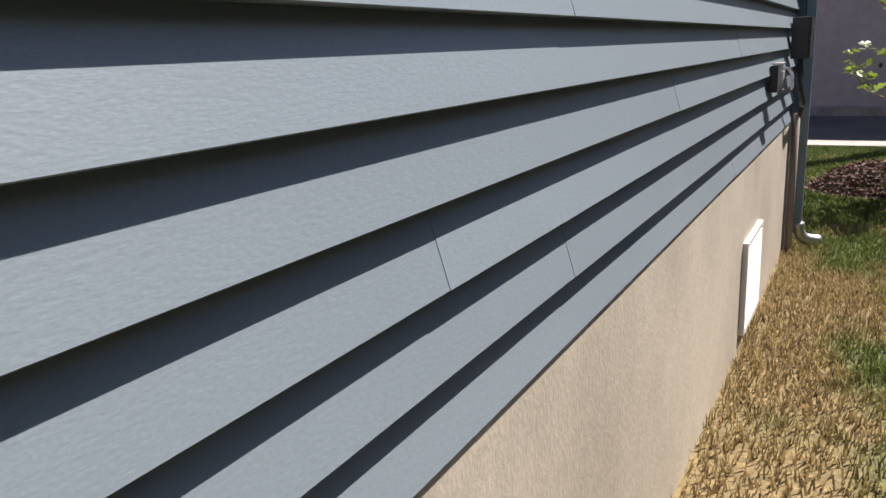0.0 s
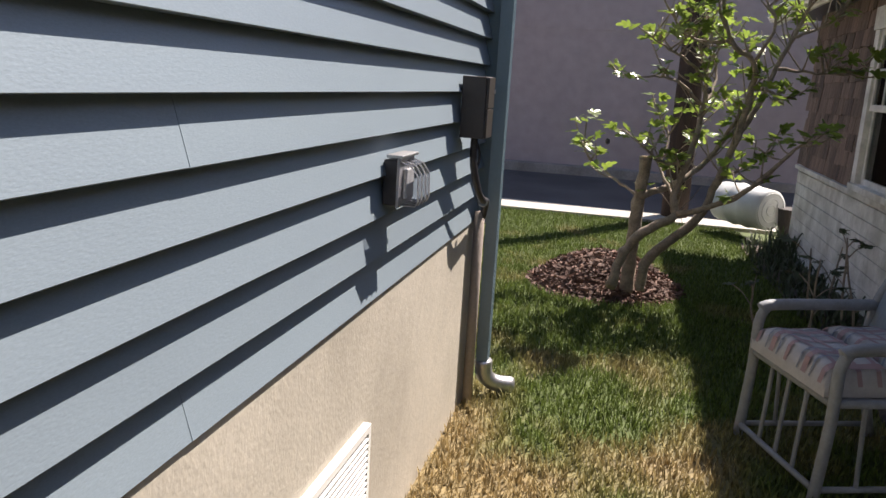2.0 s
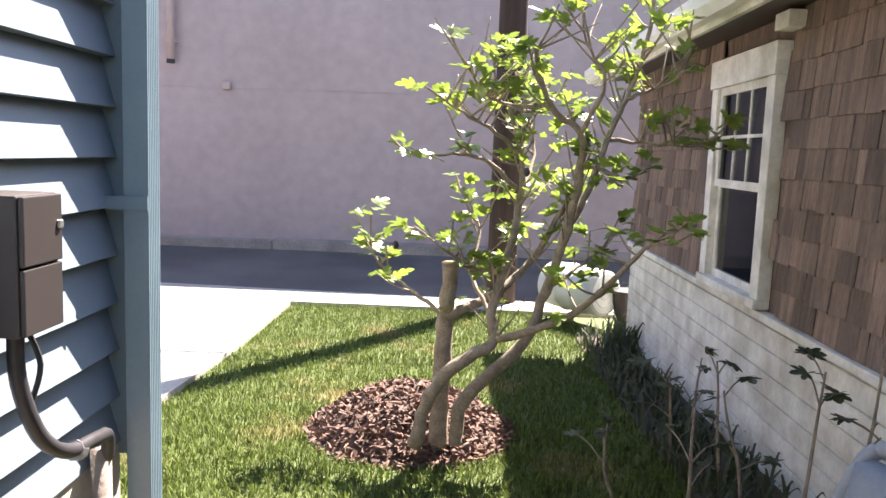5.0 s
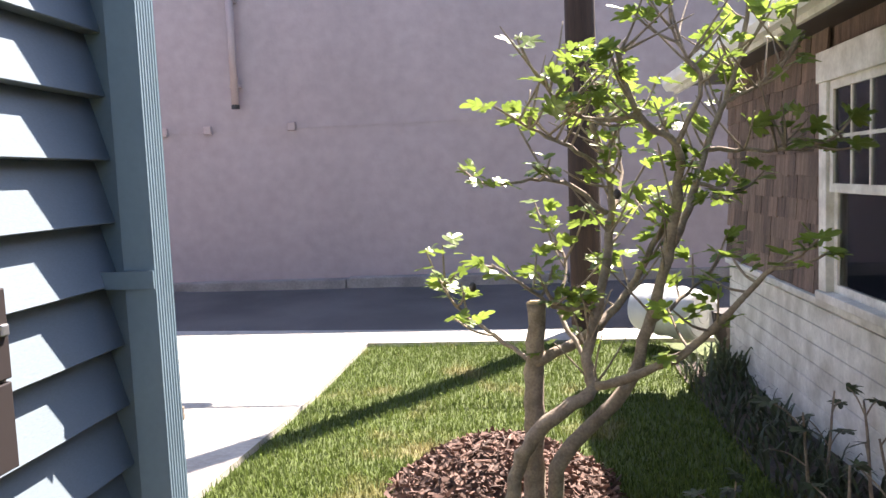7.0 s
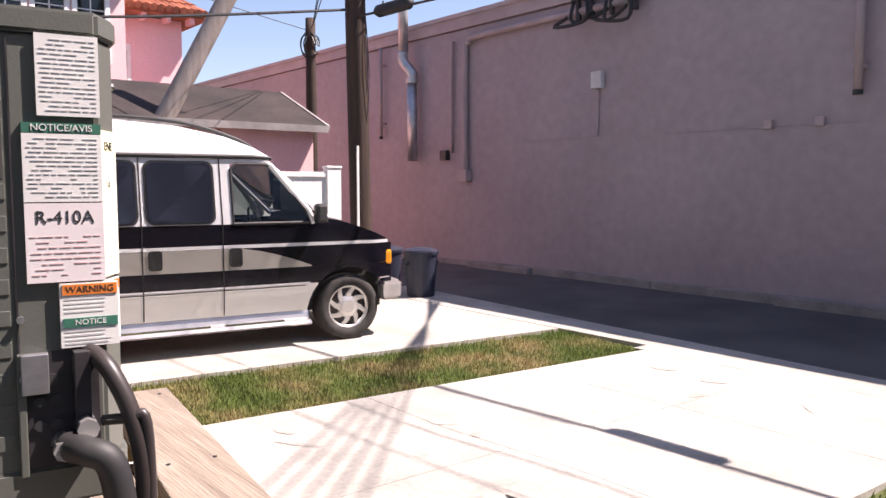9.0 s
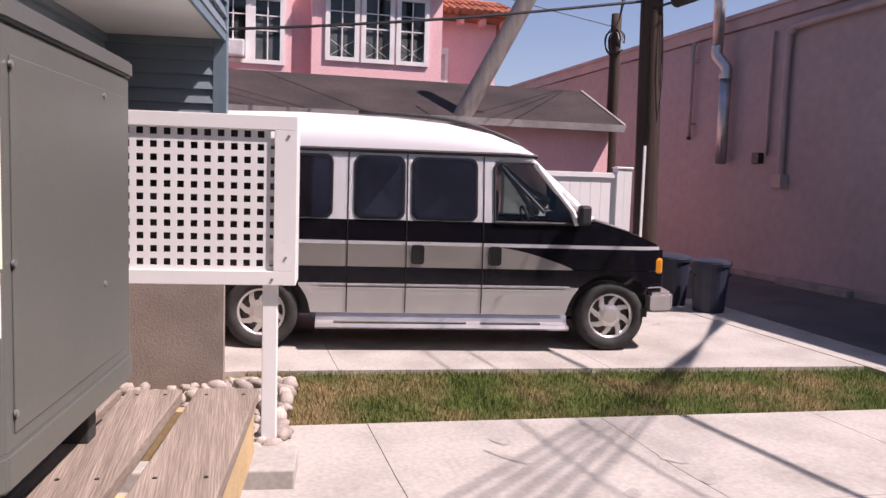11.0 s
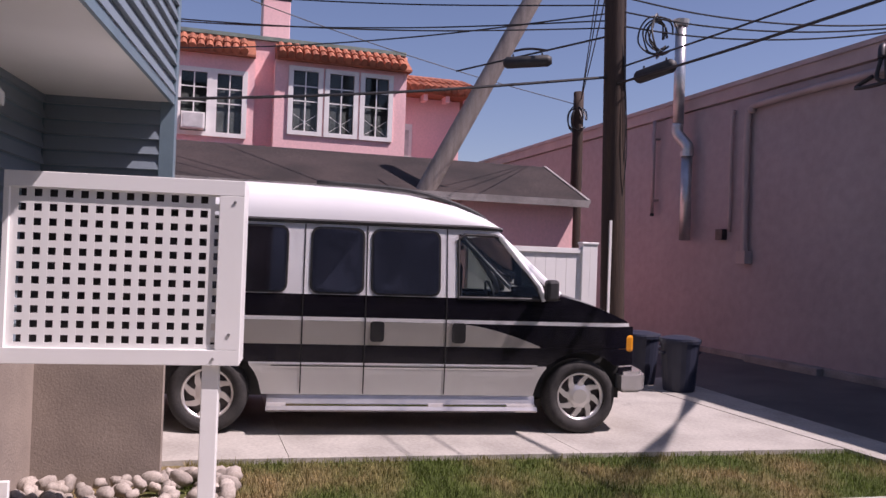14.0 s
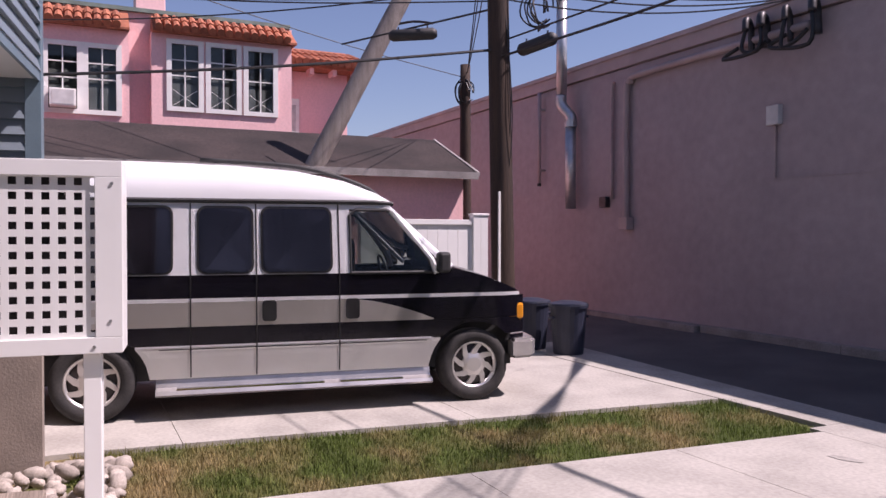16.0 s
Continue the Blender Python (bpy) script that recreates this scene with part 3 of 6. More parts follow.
# wall lamp and number plate
lamp = thing("wall_lamp", "round frosted wall lamp on a dark base", "wall lamp")
c = rear(3.55, REC + 0.01, 2.48)
b = bmesh.new()
bmesh.ops.create_uvsphere(b, u_segments=20, v_segments=12, radius=0.10)
b.transform(Matrix.Translation(c + Vector((0.02, 0.09, -0.01))) @ Matrix.Diagonal((1, 0.75, 1.1, 1)))
part("globe", b, M_LAMPGLASS, lamp, smooth=True)
part("base", tube(bmesh.new(), [c, c + Vector((0.005, 0.045, 0))], [0.075, 0.07], 16), M_ACDARK, lamp)
plate = thing("number_plate", "small dark house number plate", "sign")
part("board", rbox(3.42, 3.66, REC + 0.0, REC + 0.015, 2.22, 2.31), M_INK, plate)
for k in range(4):
    part("numeral", rbox(3.46 + k * 0.045, 3.485 + k * 0.045, REC + 0.015, REC + 0.018, 2.24, 2.29), M_GREYINK, plate)

# ---- neighbour across the alley ----
WY = 15.8
wall = thing("wall_alley", "long mauve-grey painted masonry wall in shade", "wall", kind="structure")
part("masonry", cube(-60, 40, WY, WY + 0.4, -0.3, 4.60), M_WALLPAINT, wall)
part("coping", cube(-60, 40, WY - 0.06, WY + 0.45, 4.62, 4.90, 0.01), M_WALLTRIM, wall)
part("drip_edge", cube(-60, 40, WY - 0.10, WY - 0.062, 4.84, 4.92), M_WALLTRIM, wall)
part("band", cube(-60, 40, WY - 0.012, WY - 0.001, 2.33, 2.36), M_WALLPAINT, wall)
part("roof_fill", cube(-60, 40, WY + 0.4, WY + 20, 4.2, 4.5), M_ROOF, wall)
rng = random.Random(3)
x = -40.0
while x < 25:
    w = rng.uniform(1.2, 3.4)
    part("foot_ledge", cube(x, x + w - 0.02, WY - rng.uniform(0.10, 0.26), WY - 0.002, -0.2, ground_z(0, 15.8) + rng.uniform(0.04, 0.11), 0.015), M_LEDGE, wall)
    x += w

def wall_pipe(name, label, x, z0, z1, r, material, elbow=None, off=0.12, cat="pipe"):
    t = thing(name, label, cat)
    if elbow:
        ez, dx = elbow
        part("lower_pipe", tube(bmesh.new(), [(x, WY - off, z0), (x, WY - off, ez)], r, 12), material, t, smooth=True)
        part("offset", tube(bmesh.new(), curve_pts([(x, WY - off, ez), (x, WY - off, ez + 0.15), (x + dx, WY - off - 0.1, ez + 0.4), (x + dx, WY - off - 0.1, ez + 0.6)], 4), r, 12), material, t, smooth=True)
        part("upper_pipe", tube(bmesh.new(), [(x + dx, WY - off - 0.1, ez + 0.6), (x + dx, WY - off - 0.1, z1)], r, 12), material, t, smooth=True)
        part("cap", tube(bmesh.new(), [(x + dx, WY - off - 0.1, z1 - 0.02), (x + dx, WY - off - 0.1, z1 + 0.1)], [r * 1.25, r * 1.5], 12), material, t)
        part("collar", tube(bmesh.new(), [(x, WY - off, ez - 0.06), (x, WY - off, ez + 0.04)], r * 1.2, 12), M_GALV, t)
    else:
        part("tube", tube(bmesh.new(), [(x, WY - off, z0), (x, WY - off, z1)], r, 12), material, t, smooth=True)
        part("shoe", tube(bmesh.new(), [(x, WY - off, z0 - 0.02), (x, WY - off, z0 + 0.04)], r * 1.1, 12), M_BLACK, t)
        for z in (z0 + 0.3, z1 - 0.4):
            part("clip", cube(x - r * 1.4, x + r * 1.4, WY - off - 0.01, WY - 0.001, z, z + 0.04), material, t)
    return t


wall_pipe("vent_stack", "tall galvanised vent stack rising above the roof", -13.45, 2.05, 6.3, 0.11, M_GALV, (3.75, -0.18), 0.2)
wall_pipe("drain_pipe", "grey painted drain pipe ending above the ground", -4.35, 2.67, 4.6, 0.055, M_WALLTRIM)
wall_pipe("conduit_pipe", "painted conduit on the masonry wall", -14.75, 2.6, 4.6, 0.04, M_WALLTRIM)
bent = thing("bent_conduit", "painted conduit bending along under the coping", "conduit")
part("pipe", tube(bmesh.new(), curve_pts([(-11.85, WY - 0.08, 1.65), (-11.85, WY - 0.08, 4.1), (-11.72, WY - 0.08, 4.32), (-11.4, WY - 0.08, 4.4), (-7.9, WY - 0.08, 4.42)], 6), 0.06, 10), M_WALLTRIM, bent, smooth=True)
part("box", cube(-11.97, -11.73, WY - 0.16, WY - 0.002, 1.62, 1.85, 0.01), M_WALLTRIM, bent)
bent2 = thing("thin_conduit", "thin painted conduit with a small box", "conduit")
part("pipe", tube(bmesh.new(), curve_pts([(-12.3, WY - 0.06, 2.2), (-12.3, WY - 0.06, 4.1), (-12.25, WY - 0.06, 4.4)], 5), 0.035, 8), M_WALLTRIM, bent2, smooth=True)
part("box", cube(-12.62, -12.42, WY - 0.12, WY - 0.002, 2.05, 2.25, 0.01), M_ACDARK, bent2)
head = thing("cable_bundle", "dark cable heads bunched under the coping", "cables")
for k in range(4):
    x = (-8.9, -8.62, -8.2, -7.75)[k]
    part("weatherhead", tube(bmesh.new(), curve_pts([(x, WY - 0.1, 4.25), (x, WY - 0.13, 4.62), (x + 0.08, WY - 0.3, 4.68), (x + 0.12, WY - 0.36, 4.5)], 4), (0.05, 0.062, 0.045, 0.058)[k], 9), M_ACDARK, head, smooth=True)
    part("loop", tube(bmesh.new(), curve_pts([(x + 0.12, WY - 0.36, 4.5), (x + 0.1, WY - 0.4, 4.22 - 0.05 * k), (x + 0.3 - 0.9 * (k % 2), WY - 0.35, 4.17), (x + 0.45 - 0.8 * (k % 2), WY - 0.3, 4.3)], 5), 0.03, 7), M_WIRE, head, smooth=True)
gb = thing("junction_box", "small pale junction box with a thin conduit", "junction box")
part("body", cube(-8.63, -8.41, WY - 0.1, WY - 0.002, 3.12, 3.40, 0.01), M_GREYINK, gb)
part("conduit", tube(bmesh.new(), [(-8.52, WY - 0.03, 2.35), (-8.52, WY - 0.03, 3.12)], 0.018, 7), M_WALLTRIM, gb)
for x in (-4.9, -5.6, -3.6):
    k = thing("wall_fitting", "small painted fitting on the masonry wall", "fitting", group="wall fittings")
    part("block", cube(x, x + 0.12, WY - 0.07, WY - 0.002, 2.30, 2.42, 0.01), M_WALLTRIM, k)

# ---- poles and wires ----
def pole(name, label, x, y, top, r, material, lean=(0, 0)):
    t = thing(name, label, "utility pole")
    g = ground_z(x, y) - 0.2
    n = 10
    pts = [(x + lean[0] * i / n, y + lean[1] * i / n, g + (top - g) * i / n) for i in range(n + 1)]
    part("shaft", tube(bmesh.new(), pts, [r * (1 - 0.25 * i / n) for i in range(n + 1)], 16), material, t, smooth=True)
    return t


P1 = pole("utility_pole", "dark brown wooden utility pole by the white fence", -9.55, 11.85, 9.5, 0.165, M_POLE, (0.05, -0.25))
part("ground_strip", cube(-9.41, -9.385, 11.66, 11.69, 0.0, 2.1), M_WHITE, P1, "white plastic wire guard")
P2 = pole("utility_pole", "dark brown wooden utility pole behind the fig tree", 0.52, 12.56, 10.2, 0.165, M_POLE)
P3 = pole("utility_pole", "short dark pole with coiled wires", -14.0, 13.5, 4.85, 0.13, M_POLE)
P4 = pole("leaning_pole", "grey weathered pole leaning over the shed", -12.9, 8.55, 8.2, 0.17, M_GREYPOLE, (1.4, 4.2))
part("lamp_arm", tube(bmesh.new(), curve_pts([(-12.1, 11.2, 4.9), (-11.9, 11.5, 4.95), (-11.7, 11.75, 4.9)], 4), 0.02, 7), M_ACDARK, P4)


def wire(name, pts, r, label, material=M_WIRE, seg=6):
    t = thing(name, label, "wire", group="overhead wires")
    part("strand", tube(bmesh.new(), curve_pts(pts, 8), r, seg, False), material, t)
    return t


def span(a, b, sag):
    a, b = Vector(a), Vector(b)
    return [a + (b - a) * k / 4 - Vector((0, 0, sag * (1 - (k / 2 - 1) ** 2))) for k in range(5)]


for z, y, sg, r in ((4.05, 0.0, 0.12, 0.016), (4.3, 0.12, 0.10, 0.012), (5.4, -0.1, 0.2, 0.01), (6.3, 0.0, 0.2, 0.01)):
    wire("overhead_wire", span((-9.5, 11.7 + y, z - 0.15), (0.52, 12.4 + y, z), sg), r, "black overhead cable strung between two poles")
    wire("overhead_wire", span((0.52, 12.4 + y, z), (16, 13.4 + y, z), sg), r, "black overhead cable strung along the alley")
for z0, y1, z1, x1 in ((4.75, 3.0, 5.7, -15.5), (4.95, 2.0, 6.3, -15.5), (4.85, 4.0, 5.6, -17.5), (5.05, 1.0, 6.9, -15.0), (4.65, 2.6, 5.1, -13.0)):
    wire("overhead_wire", span((-9.5, 11.65, z0), (x1, y1, z1), 0.25), 0.011, "thin overhead wire running to the pink house")
wire("service_cable", span((-9.5, 11.65, 4.0), (-11.0, 1.5, 3.15), 0.2), 0.02, "thick black service cable in front of the pink house")
wire("overhead_wire", span((-9.5, 11.65, 4.55), (-12.05, 10.35, 4.5), 0.0), 0.014, "black cable from the brown pole to the leaning pole")
for z in (8.4, 7.6, 6.8):
    wire("overhead_wire", span((-9.5, 11.65, z - 1.2), (-13.9, 13.5, 4.7), 0.1), 0.009, "thin wire dropping to the short pole")
for k in range(3):
    wire("overhead_wire", span((-9.5, 11.6, 4.7 + 0.2 * k), (-7.4, WY - 0.3, 4.7), 0.25), 0.012, "thin wire looping to the alley wall")
for k, z in enumerate((8.4, 8.65, 8.9, 9.15, 9.4)):
    wire("service_drop", span((-7.15 + 0.07 * k, WY - 0.2, 4.75), (0.52, 12.42, z), 0.2), 0.016, "black service cable from the tall pole to the alley wall")
wire("overhead_wire", span((-14, 13.5, 4.6), (-13.0, 4.0, 6.4), 0.2), 0.009, "thin wire crossing the sky")
for c, dvec, l in (((-8.75, 11.85, 3.93), (1, 0.07, 0.01), 0.75), ((-1.35, 12.3, 3.93), (1, 0.05, 0.01), 0.85), ((-10.75, 11.0, 4.42), (0.5, 0.85, 0.03), 0.7)):
    s = thing("splice_case", "black cylindrical cable splice case on a wire", "splice case", group="splice cases")
    c, d = Vector(c), Vector(dvec).normalized()
    part("sleeve", tube(bmesh.new(), [c - d * l / 2, c - d * l * 0.42, c + d * l * 0.42, c + d * l / 2], [0.05, 0.085, 0.085, 0.05], 12), M_BLACK, s, smooth=True)
    for sg in (-1, 1):
        part("hanger", tube(bmesh.new(), [c + d * sg * l * 0.3, c + d * sg * l * 0.3 + Vector((0, 0, 0.12))], 0.012, 6), M_ACDARK, s)
rng = random.Random(9)
for cx, cy, cz, n in ((-9.25, 12.1, 4.55, 6), (-13.95, 13.35, 4.3, 7)):
    cl = thing("wire_coil", "tangled loops of spare black cable", "cable coil")
    for k in range(n):
        r, ph = rng.uniform(0.12, 0.3), rng.uniform(0, 6)
        pts = [(cx + rng.uniform(-0.05, 0.05) + 0.6 * r * math.cos(ph) * math.cos(a), cy + r * math.cos(a) * abs(math.sin(ph)) + 0.1, cz + r * math.sin(a)) for a in (i * 0.7 for i in range(9))]
        part("loop", tube(bmesh.new(), curve_pts(pts, 3), 0.012, 5), M_WIRE, cl)
for k in range(2):
    wire("hanging_wire", [(-9.4, 11.75, 4.6), (-9.37 + 0.03 * k, 11.84, 3.4 - 0.3 * k), (-9.45, 11.8, 2.2 - 0.2 * k)], 0.006, "thin slack wire hanging on the pole")

# ---- window maker ----
def window(t, x, y0, y1, z0, z1, face, trim=0.09, rows=2, cols=3, upper_only=True, mat_trim=M_WHITE, blind=M_DARKROOM):
    """A double-hung window in a wall that faces -x (face -1) or +x (face 1)."""
    f = face
    xo = x + f * 0.03
    part("window_frame", cube(x - f * 0.04, xo, y0, y0 + trim, z0, z1, 0.004), mat_trim, t)
    part("window_frame", cube(x - f * 0.04, xo, y1 - trim, y1, z0, z1, 0.004), mat_trim, t)
    part("head_trim", cube(x - f * 0.04, xo + f * 0.012, y0 - 0.015, y1 + 0.015, z1, z1 + trim * 1.5, 0.004), mat_trim, t)
    part("window_sill", cube(x - f * 0.04, xo + f * 0.02, y0, y1, z0 - 0.05, z0, 0.006), mat_trim, t)
    a0, a1 = y0 + trim, y1 - trim
    mid = (z0 + z1) / 2
    for k, (s0, s1, dx) in enumerate(((z0, mid + 0.02, -0.03), (mid - 0.02, z1, -0.005))):
        sw = 0.045
        xs = x + f * dx
        b = bmesh.new()
        for q in ((a0, a1, s0, s0 + sw), (a0, a1, s1 - sw, s1), (a0, a0 + sw, s0 + sw, s1 - sw), (a1 - sw, a1, s0 + sw, s1 - sw)):
            box(b, xs - 0.015, xs + 0.015, *q)
        sash = part("sash", b, mat_trim, t)
        part("pane", cube(xs - 0.002, xs + 0.002, a0 + sw, a1 - sw, s0 + sw, s1 - sw), M_PANE, sash)
        if k or not upper_only:
            for i in range(1, cols):
                yy = a0 + sw + (a1 - a0 - 2 * sw) * i / cols
                part("muntin", cube(xs - 0.01, xs + 0.01, yy - 0.009, yy + 0.009, s0 + sw, s1 - sw), mat_trim, sash)
            for i in range(1, rows):
                zz = s0 + sw + (s1 - s0 - 2 * sw) * i / rows
                part("muntin", cube(xs - 0.009, xs + 0.009, a0 + sw, a1 - sw, zz - 0.009, zz + 0.009), mat_trim, sash)
    part("blind", cube(x - f * 0.10, x - f * 0.09, a0, a1, z0, z1), blind, t)


# ---- shingle cottage ----
CX, CY1, CZ = 1.63, 11.18, 0.73
WIN = (7.95, 8.95, 0.80, 1.94)
cottage = thing("wall_cottage", "brown cedar shingle wall above a white painted base", "wall", kind="structure")
b = bmesh.new()
for q in ((-3, WIN[0] + 0.04, CZ, 2.5), (WIN[1] - 0.04, CY1 - 0.02, CZ, 2.5), (WIN[0] + 0.04, WIN[1] - 0.04, CZ, WIN[2]), (WIN[0] + 0.04, WIN[1] - 0.04, WIN[3], 2.5)):
    box(b, CX + 0.03, CX + 0.2, *q)
box(b, CX + 0.2, 6.0, CY1 - 0.2, CY1 - 0.02, CZ, 2.5)
part("sheathing", b, M_SHINGLE_FAR, cottage)
# Dark sheet behind the window; its colour stands for an unlit room.
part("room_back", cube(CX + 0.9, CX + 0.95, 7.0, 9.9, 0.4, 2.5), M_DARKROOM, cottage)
zb = -0.15
while zb < CZ - 0.05:
    h = min(0.118, CZ - 0.03 - zb)
    part("base_board", cube(CX + 0.005, CX + 0.08, -3, CY1 + 0.02, zb + 0.002, zb + h - 0.002, 0.006), M_OLDWHITE, cottage)
    zb += 0.118
part("base_core", cube(CX + 0.02, CX + 0.19, -3, CY1, -0.3, CZ - 0.03), M_OLDWHITE, cottage)
part("base_end", cube(CX + 0.2, 6, CY1 - 0.15, CY1 + 0.0, -0.3, CZ), M_OLDWHITE, cottage)
part("water_table", cube(CX - 0.03, CX + 0.1, -3, CY1 + 0.03, CZ - 0.03, CZ + 0.012, 0.006), M_OLDWHITE, cottage)
win1 = thing("window_1", "white six-over-one double-hung window in the shingle wall", "window", kind="structure")
window(win1, CX - 0.012, *WIN, -1, 0.11, 2, 3, True, M_OLDWHITE, M_CURTAIN)
eave = thing("roof_cottage", "low dark roof with a white gutter along the eave", "roof", kind="structure")
EZ = 2.24
b = bmesh.new()
prism(b, [(1.30, EZ + 0.04), (1.30, EZ + 0.10), (5.0, EZ + 2.6), (8.7, EZ + 0.1), (8.7, EZ + 0.04), (5.0, EZ + 2.5)], "y", -4, CY1 + 0.60)
part("roof_deck", b, M_ROOF, eave)
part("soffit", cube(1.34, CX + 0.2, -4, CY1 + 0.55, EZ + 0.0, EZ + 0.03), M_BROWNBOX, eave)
gut = [(1.20, EZ + 0.09), (1.205, EZ + 0.02), (1.24, EZ - 0.03), (1.30, EZ - 0.03), (1.30, EZ - 0.02), (1.245, EZ - 0.02), (1.215, EZ + 0.025), (1.21, EZ + 0.09)]
part("gutter", prism(bmesh.new(), gut, "y", -4, CY1 + 0.65), M_WHITE, eave, "white metal gutter")
part("fascia", cube(1.302, 1.33, -4, CY1 + 0.63, EZ - 0.06, EZ + 0.08), M_OLDWHITE, eave)
part("bracket", cube(CX - 0.08, CX + 0.01, 7.75, 7.92, 2.14, 2.22, 0.004), M_OLDWHITE, eave)

# ---- fence, bins, shed and pink house ----
fence = thing("vinyl_fence", "white vinyl privacy fence with a capped post", "fence")
for k in range(11):
    y = 10.4 + 0.175 * k
    part("board", cube(-11.27, -11.24, y, y + 0.17, 0.0, 1.72), M_VINYLWHITE, fence)
part("rail", cube(-11.30, -11.21, 10.3, 12.35, 1.68, 1.76, 0.004), M_VINYLWHITE, fence)
for y in (12.35, 10.35, 12.22):
    part("post", cube(-11.33, -11.19, y, y + 0.13, -0.2, 1.82, 0.004), M_VINYLWHITE, fence)
    part("cap", cube(-11.345, -11.175, y - 0.015, y + 0.145, 1.82, 1.86, 0.01), M_VINYLWHITE, fence)


def bin_(x, y, label):
    t = thing("trash_can", label, "trash can", pose(x, y, ground_z(x, y) + 0.03) @ Matrix.Scale(0.88, 4), group="trash cans")
    part("body", tube(bmesh.new(), [(0, 0, 0), (0, 0, 0.05), (0, 0, 0.72), (0, 0, 0.74)], [0.23, 0.24, 0.29, 0.29], 24), M_BIN, t, smooth=False)
    part("rim", tube(bmesh.new(), [(0, 0, 0.73), (0, 0, 0.77)], [0.315, 0.315], 24), M_BIN, t)
    part("lid", tube(bmesh.new(), [(0, 0, 0.77), (0, 0, 0.80), (0, 0, 0.84)], [0.32, 0.31, 0.12], 24), M_BIN, t)
    for s in (-1, 1):
        part("handle", cube(-0.06, 0.06, s * 0.29, s * 0.345, 0.56, 0.60, 0.01), M_BIN, t)
    return t


bin_(-9.35, 12.75, "dark navy plastic trash can with a lid")
bin_(-10.0, 12.55, "dark navy plastic trash can beside the fence")

shed = thing("shed", "low pink shed with a weathered dark shingle roof", "shed")
part("wall", cube(-16.0, -12.55, 4.0, 12.72, -0.1, 2.52), M_PINK, shed)
part("roof", prism(bmesh.new(), [(-12.28, 2.52), (-12.28, 2.60), (-14.1, 3.36), (-16.3, 2.60), (-16.3, 2.52), (-14.1, 3.24)], "y", 6.1, 12.85), M_OLDROOF, shed, "sagging weathered roof")
part("fascia", cube(-12.285, -12.25, 6.1, 12.87, 2.48, 2.60), M_LEDGE, shed)
part("gable_trim", prism(bmesh.new(), [(-12.26, 2.54), (-12.26, 2.61), (-14.1, 3.38), (-14.1, 3.31)], "y", 12.85, 12.9), M_LEDGE, shed)

pink = thing("house", "pink stucco house with red tile roof strips", "house")
part("wall", cube(-26, -17.25, 1.0, 10.76, -0.1, 5.55), M_PINK, pink)
WZ0, WZ1 = 4.10, 5.36
def wall_with_holes(x0, x1, y0, y1, z0, z1, holes, z_lo, z_hi):
    b = bmesh.new()
    box(b, x0, x1, y0, y1, z0, z_lo)
    box(b, x0, x1, y0, y1, z_hi, z1)
    ys = [y0] + [v for h in holes for v in h] + [y1]
    for a, c in zip(ys[::2], ys[1::2]):
        box(b, x0, x1, a, c, z_lo, z_hi)
    return b
L_W = ((5.30, 5.86), (6.12, 6.62), (6.82, 7.32))
R_W = ((8.34, 8.86), (9.10, 9.62), (9.86, 10.38))
part("wall", wall_with_holes(-17.24, -17.0, 1.0, 7.56, -0.1, 5.56, L_W, 3.95, 5.16), M_PINK, pink)
part("wall", wall_with_holes(-17.24, -16.85, 7.96, 10.78, -0.1, 5.56, R_W, WZ0, WZ1), M_PINK, pink)
for i, (a, c) in enumerate(L_W + R_W):
    w = thing("window", "white-framed multi-pane house window", "window", group="pink house windows")
    w.parent = None
    x, z0, z1 = (-17.0, 3.95, 5.16) if i < 3 else (-16.85, WZ0, WZ1)
    b = bmesh.new()
    for q in ((a - 0.10, c + 0.10, z0 - 0.09, z0), (a - 0.10, c + 0.10, z1, z1 + 0.09), (a - 0.10, a, z0, z1), (c, c + 0.10, z0, z1)):
        box(b, x - 0.02, x + 0.045, *q)
    part("window_frame", b, M_WHITE, w)
    part("pane", cube(x - 0.02, x - 0.016, a, c, z0, z1), M_PANE, w).visible_shadow = False
    part("blind", cube(x - 0.05, x - 0.045, a, c, z0, z1), M_CURTAIN, w)
    for yy in ((a + c) / 2,):
        part("muntin", cube(x - 0.016, x + 0.008, yy - 0.012, yy + 0.012, z0, z1), M_WHITE, w)
    for zz in ((z0 + z1) / 2, (z0 * 0.25 + z1 * 0.75)):
        part("muntin", cube(x - 0.016, x + 0.008, a, c, zz - 0.011, zz + 0.011), M_WHITE, w)
    if i >= 3:
        for sg in (-1, 1):
            part("lattice_bar", tube(bmesh.new(), [(x - 0.01, (a + c) / 2 - sg * 0.25, z0 + 0.02), (x - 0.01, (a + c) / 2 + sg * 0.25, z0 + 0.36)], 0.004, 5), M_WHITE, w)
ac2 = thing("window_air_conditioner", "small white air conditioner in an upstairs window", "air conditioner")
part("case", cube(-17.05, -16.75, 6.14, 6.60, 3.97, 4.30, 0.01), M_WHITE, ac2)
part("grille", cube(-16.75, -16.742, 6.18, 6.56, 4.0, 4.27), M_GREYINK, ac2)
part("parapet", cube(-26, -17.3, 1.0, 10.9, 5.55, 6.02), M_PINK, pink)
part("coping", cube(-26, -17.22, 0.9, 10.85, 6.02, 6.10), M_COPPER, pink, "green metal coping")


